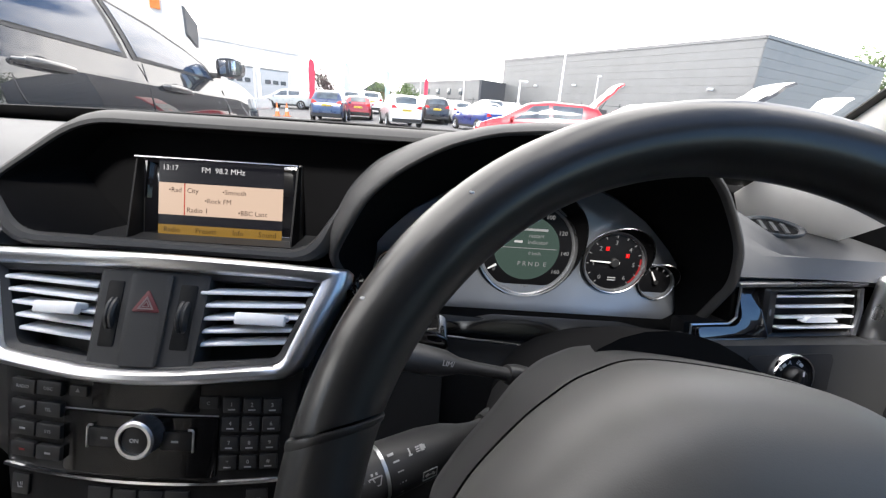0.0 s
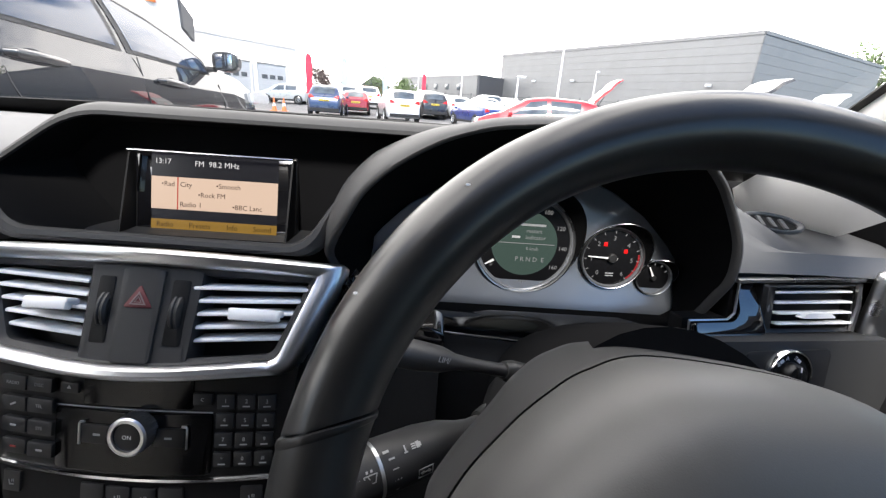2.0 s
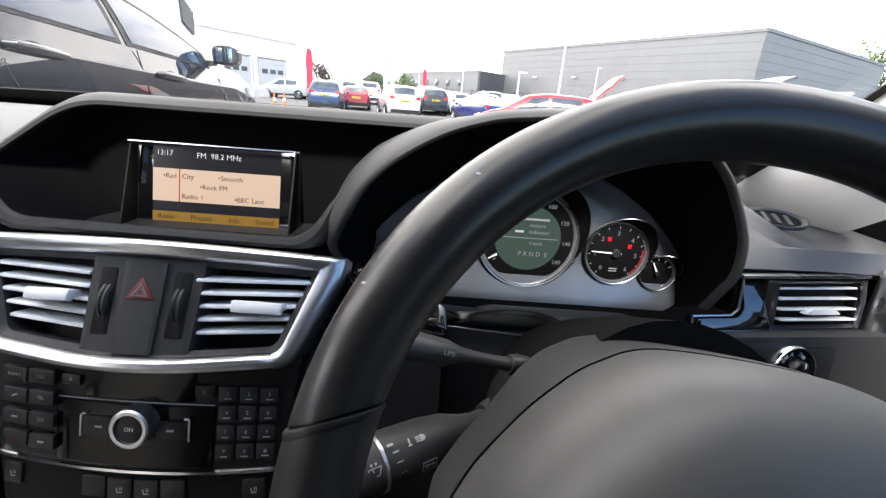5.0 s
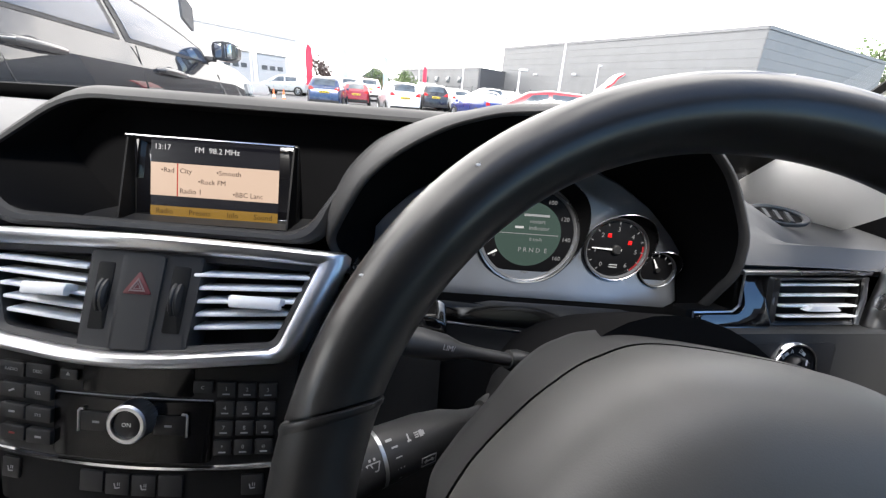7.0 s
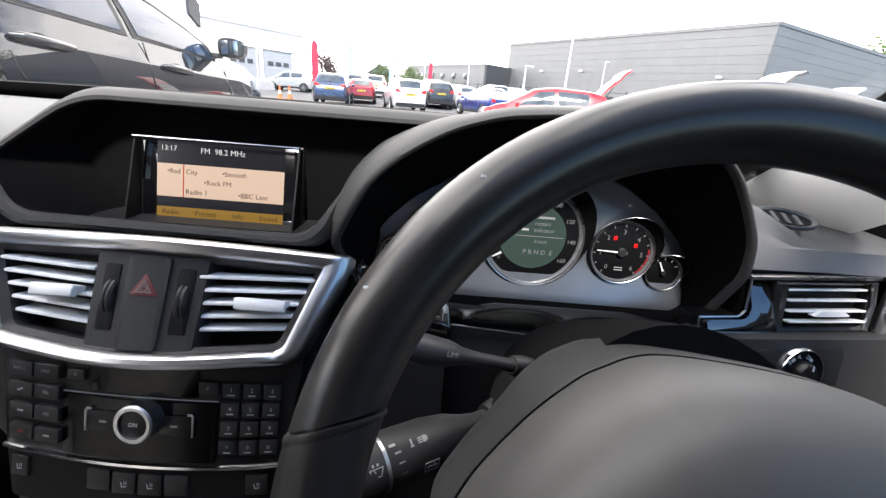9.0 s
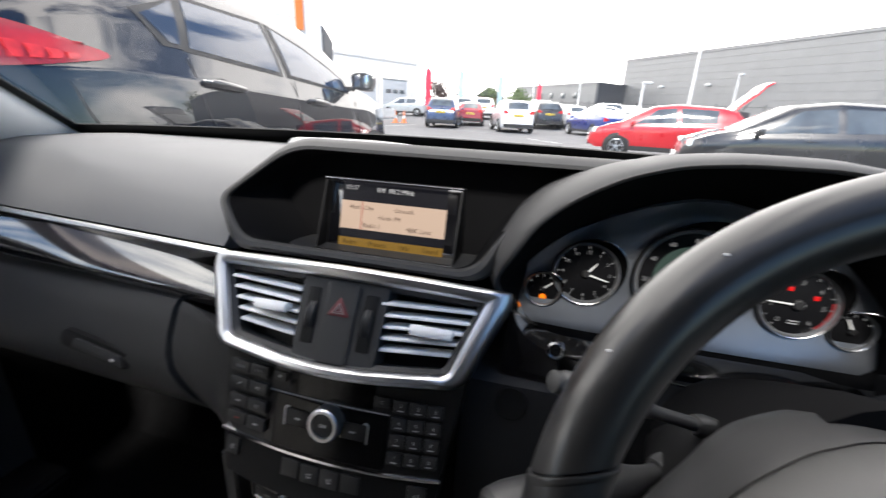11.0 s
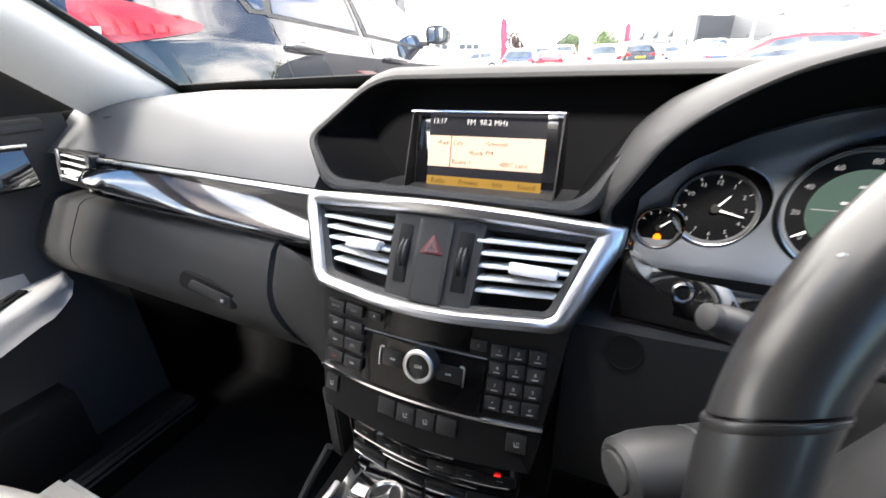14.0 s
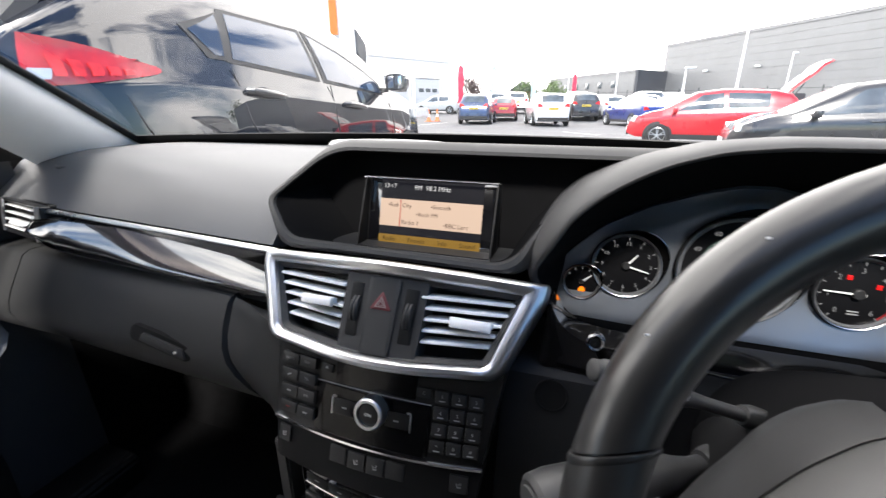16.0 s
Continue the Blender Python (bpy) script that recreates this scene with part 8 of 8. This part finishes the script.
def street_lamp(x, y, h, label, arm=0.6, r=0.07):
    s_ = thing("street_lamp", label, "street lamp", "lot lamps")
    z0 = gz(x, y)
    bm = bmesh.new()
    tube(bm, [(x, y, z0), (x, y, z0 + h * 0.5), (x, y, z0 + h)], [r * 1.2, r, r * 0.7], 10)
    part("pole", bm, WHITE_POLE, s_)
    bm = bmesh.new()
    rbox(bm, (x + arm * 0.35, y, z0 + h + 0.02), (arm, 0.25, 0.14), 0.05)
    part("lantern", bm, STEEL, s_)
    bm = bmesh.new()
    lathe(bm, [(r * 2.5, 0), (r * 2.5, 0.04), (r * 1.4, 0.08)], Matrix.Translation((x, y, z0)), 14)
    part("base", bm, STEEL, s_)
    return s_


street_lamp(4.95, 30.0, 3.0, "white lamp post beside the far cars")
street_lamp(7.75, 30.3, 5.9, "tall white lamp post", 0.1)
street_lamp(12.0, 36.0, 3.9, "short grey lamp post by the fence", 0.3, 0.05)
street_lamp(2.0, 52.0, 5.2, "white lamp post far off", 0.3)
street_lamp(-3.6, 62.0, 5.4, "white lamp post far off", 0.3)
fence = thing("mesh_fence", "dark post fence in front of the grey hall", "fence")
for k in range(26):
    p = Vector((-6.0, 62.0, 0)).lerp(Vector((33.0, 33.0, 0)), k / 25)
    bm = bmesh.new()
    rbox(bm, (p.x, p.y, gz(p.x, p.y) + 1.1), (0.08, 0.08, 2.2), 0.01)
    part("post", bm, FENCE, fence)
for z in (0.3, 1.1, 2.0):
    bm = bmesh.new()
    tube(bm, [(-6, 62, z + 0.4), (33, 33, z + 0.4)], 0.02, 4)
    part("rail", bm, FENCE, fence)
unit = thing("air_unit", "pale outdoor ventilation cabinet by the wall", "cabinet")
bm = bmesh.new()
rbox(bm, (8.6, 62.0, 1.5), (3.2, 1.2, 2.0), 0.05)
part("box", bm, CLAD_PALE, unit)
for k in range(3):
    bm = bmesh.new()
    rbox(bm, (7.6 + k, 61.38, 1.6), (0.8, 0.05, 1.4), 0.02)
    part("louvre", bm, STEEL, unit)
CONE_O = mat("faded_orange_cone", (0.70, 0.20, 0.07), 0.6, var=0.1)
for x, y, m_ in ((-10.15, 27.2, 0), (-9.7, 27.6, 1)):
    c = thing("traffic_cone", "faded orange and white traffic cone", "traffic cone", "cones")
    bm = bmesh.new()
    lathe(bm, [(0.15, 0.03), (0.10, 0.30)], Matrix.Translation((x, y, gz(x, y))), 16)
    lathe(bm, [(0.075, 0.48), (0.03, 0.80), (0, 0.80)], Matrix.Translation((x, y, gz(x, y))), 16)
    rbox(bm, (x, y, gz(x, y) + 0.02), (0.40, 0.40, 0.04), 0.01)
    part("shell", bm, CONE_O, c)
    bm = bmesh.new()
    lathe(bm, [(0.101, 0.30), (0.076, 0.48)], Matrix.Translation((x, y, gz(x, y))), 16)
    part("reflective_sleeve", bm, WHITE_POLE, c)

# ---- trees and far roofs ----
LEAF = mat("green_leaves", (0.07, 0.11, 0.03), 0.6, var=0.35, var_scale=2)
LEAF_DARK = mat("dark_red_leaves", (0.050, 0.028, 0.024), 0.6, var=0.3, var_scale=2)
BARK = mat("grey_bark", (0.10, 0.085, 0.07), 0.9, var=0.25, var_scale=6, grain=0.5, grain_scale=60)


def tree(x, y, h, w, material, label, seed, clumps=700):
    rnd = random.Random(seed)
    t = thing("tree", label, "tree", "far trees")
    z0 = gz(x, y)
    bm = bmesh.new()
    tube(bm, [(x, y, z0 - 0.2), (x + 0.1, y, z0 + h * 0.3), (x, y, z0 + h * 0.6), (x, y, z0 + h * 0.9)], [0.05 * h, 0.035 * h, 0.02 * h, 0.005 * h], 8)
    lumps = []
    for k in range(9):
        a, e = rnd.uniform(0, 6.28), rnd.uniform(0.35, 0.95)
        r = w * 0.5 * rnd.uniform(0.35, 0.85) * (1.15 - e * 0.6)
        tip = Vector((x + r * math.cos(a), y + r * math.sin(a), z0 + h * e))
        tube(bm, [(x, y, z0 + h * e * 0.55), tip.lerp(Vector((x, y, tip.z)), 0.4) - Vector((0, 0, 0.05 * h)), tip], [0.014 * h, 0.009 * h, 0.003 * h], 6)
        lumps.append((tip, w * rnd.uniform(0.16, 0.30)))
    part("trunk", bm, BARK, t)
    verts, faces = [], []
    for k in range(clumps):
        c, r = lumps[k % len(lumps)]
        d = Vector((rnd.gauss(0, 1), rnd.gauss(0, 1), rnd.gauss(0, 0.8))).normalized() * r * rnd.uniform(0.3, 1.15)
        p = c + d
        s_ = w * rnd.uniform(0.018, 0.045)
        u = Vector((rnd.gauss(0, 1), rnd.gauss(0, 1), rnd.gauss(0, 1))).normalized()
        v = u.orthogonal().normalized()
        i = len(verts)
        verts += [p - u * s_, p + v * s_ * 0.6, p + u * s_, p - v * s_ * 0.6]
        faces.append((i, i + 1, i + 2, i + 3))
    me = bpy.data.meshes.new("crown")
    me.from_pydata([tuple(v) for v in verts], [], faces)
    me.materials.append(material)
    crown = new("crown", me)
    crown.parent = t
    return t


tree(-16.2, 60.0, 3.9, 4.5, LEAF_DARK, "dark red-leaved tree behind the cars", 3, 1500)
tree(-13.8, 62.0, 3.2, 3.2, LEAF_DARK, "dark red-leaved bush behind the cars", 4, 900)
tree(-10.5, 70.0, 3.8, 4.2, LEAF, "green tree at the far edge of the lot", 5, 1200)
tree(-7.2, 75.0, 4.6, 3.2, LEAF, "slim green tree at the far edge", 6, 1000)
tree(-5.4, 72.0, 3.2, 5.0, LEAF, "low green bush at the far edge", 7, 1100)
tree(-8.6, 80.0, 3.6, 4.5, LEAF, "green bush at the far edge", 8, 900)
tree(58.0, 62.0, 12.5, 9.0, LEAF, "bare-branched green tree beside the warehouse", 9, 1300)
for k, (x, y) in enumerate(((-37, 8), (-36, 12.5), (-39, 4), (-38, -1))):
    tree(x, y, 6.0, 5.0, LEAF, "green tree beyond the parked cars", 20 + k, 1200)
BRICK = mat("far_brick", (0.28, 0.14, 0.10), 0.8, var=0.15, var_scale=2)
house = thing("far_house", "small red-brick house with a pitched roof, far away", "house")
bm = bmesh.new()
prism(bm, [(-13.4, 74), (-9.8, 74), (-9.8, 80), (-13.4, 80)], 0.3, 3.2)
part("wall", bm, BRICK, house)
bm = bmesh.new()
loft(bm, [[(-13.8, y, 3.2), (-11.6, y, 4.7), (-9.4, y, 3.2)] for y in (73.6, 80.4)])
part("roof", bm, CLAD_DARK, house)
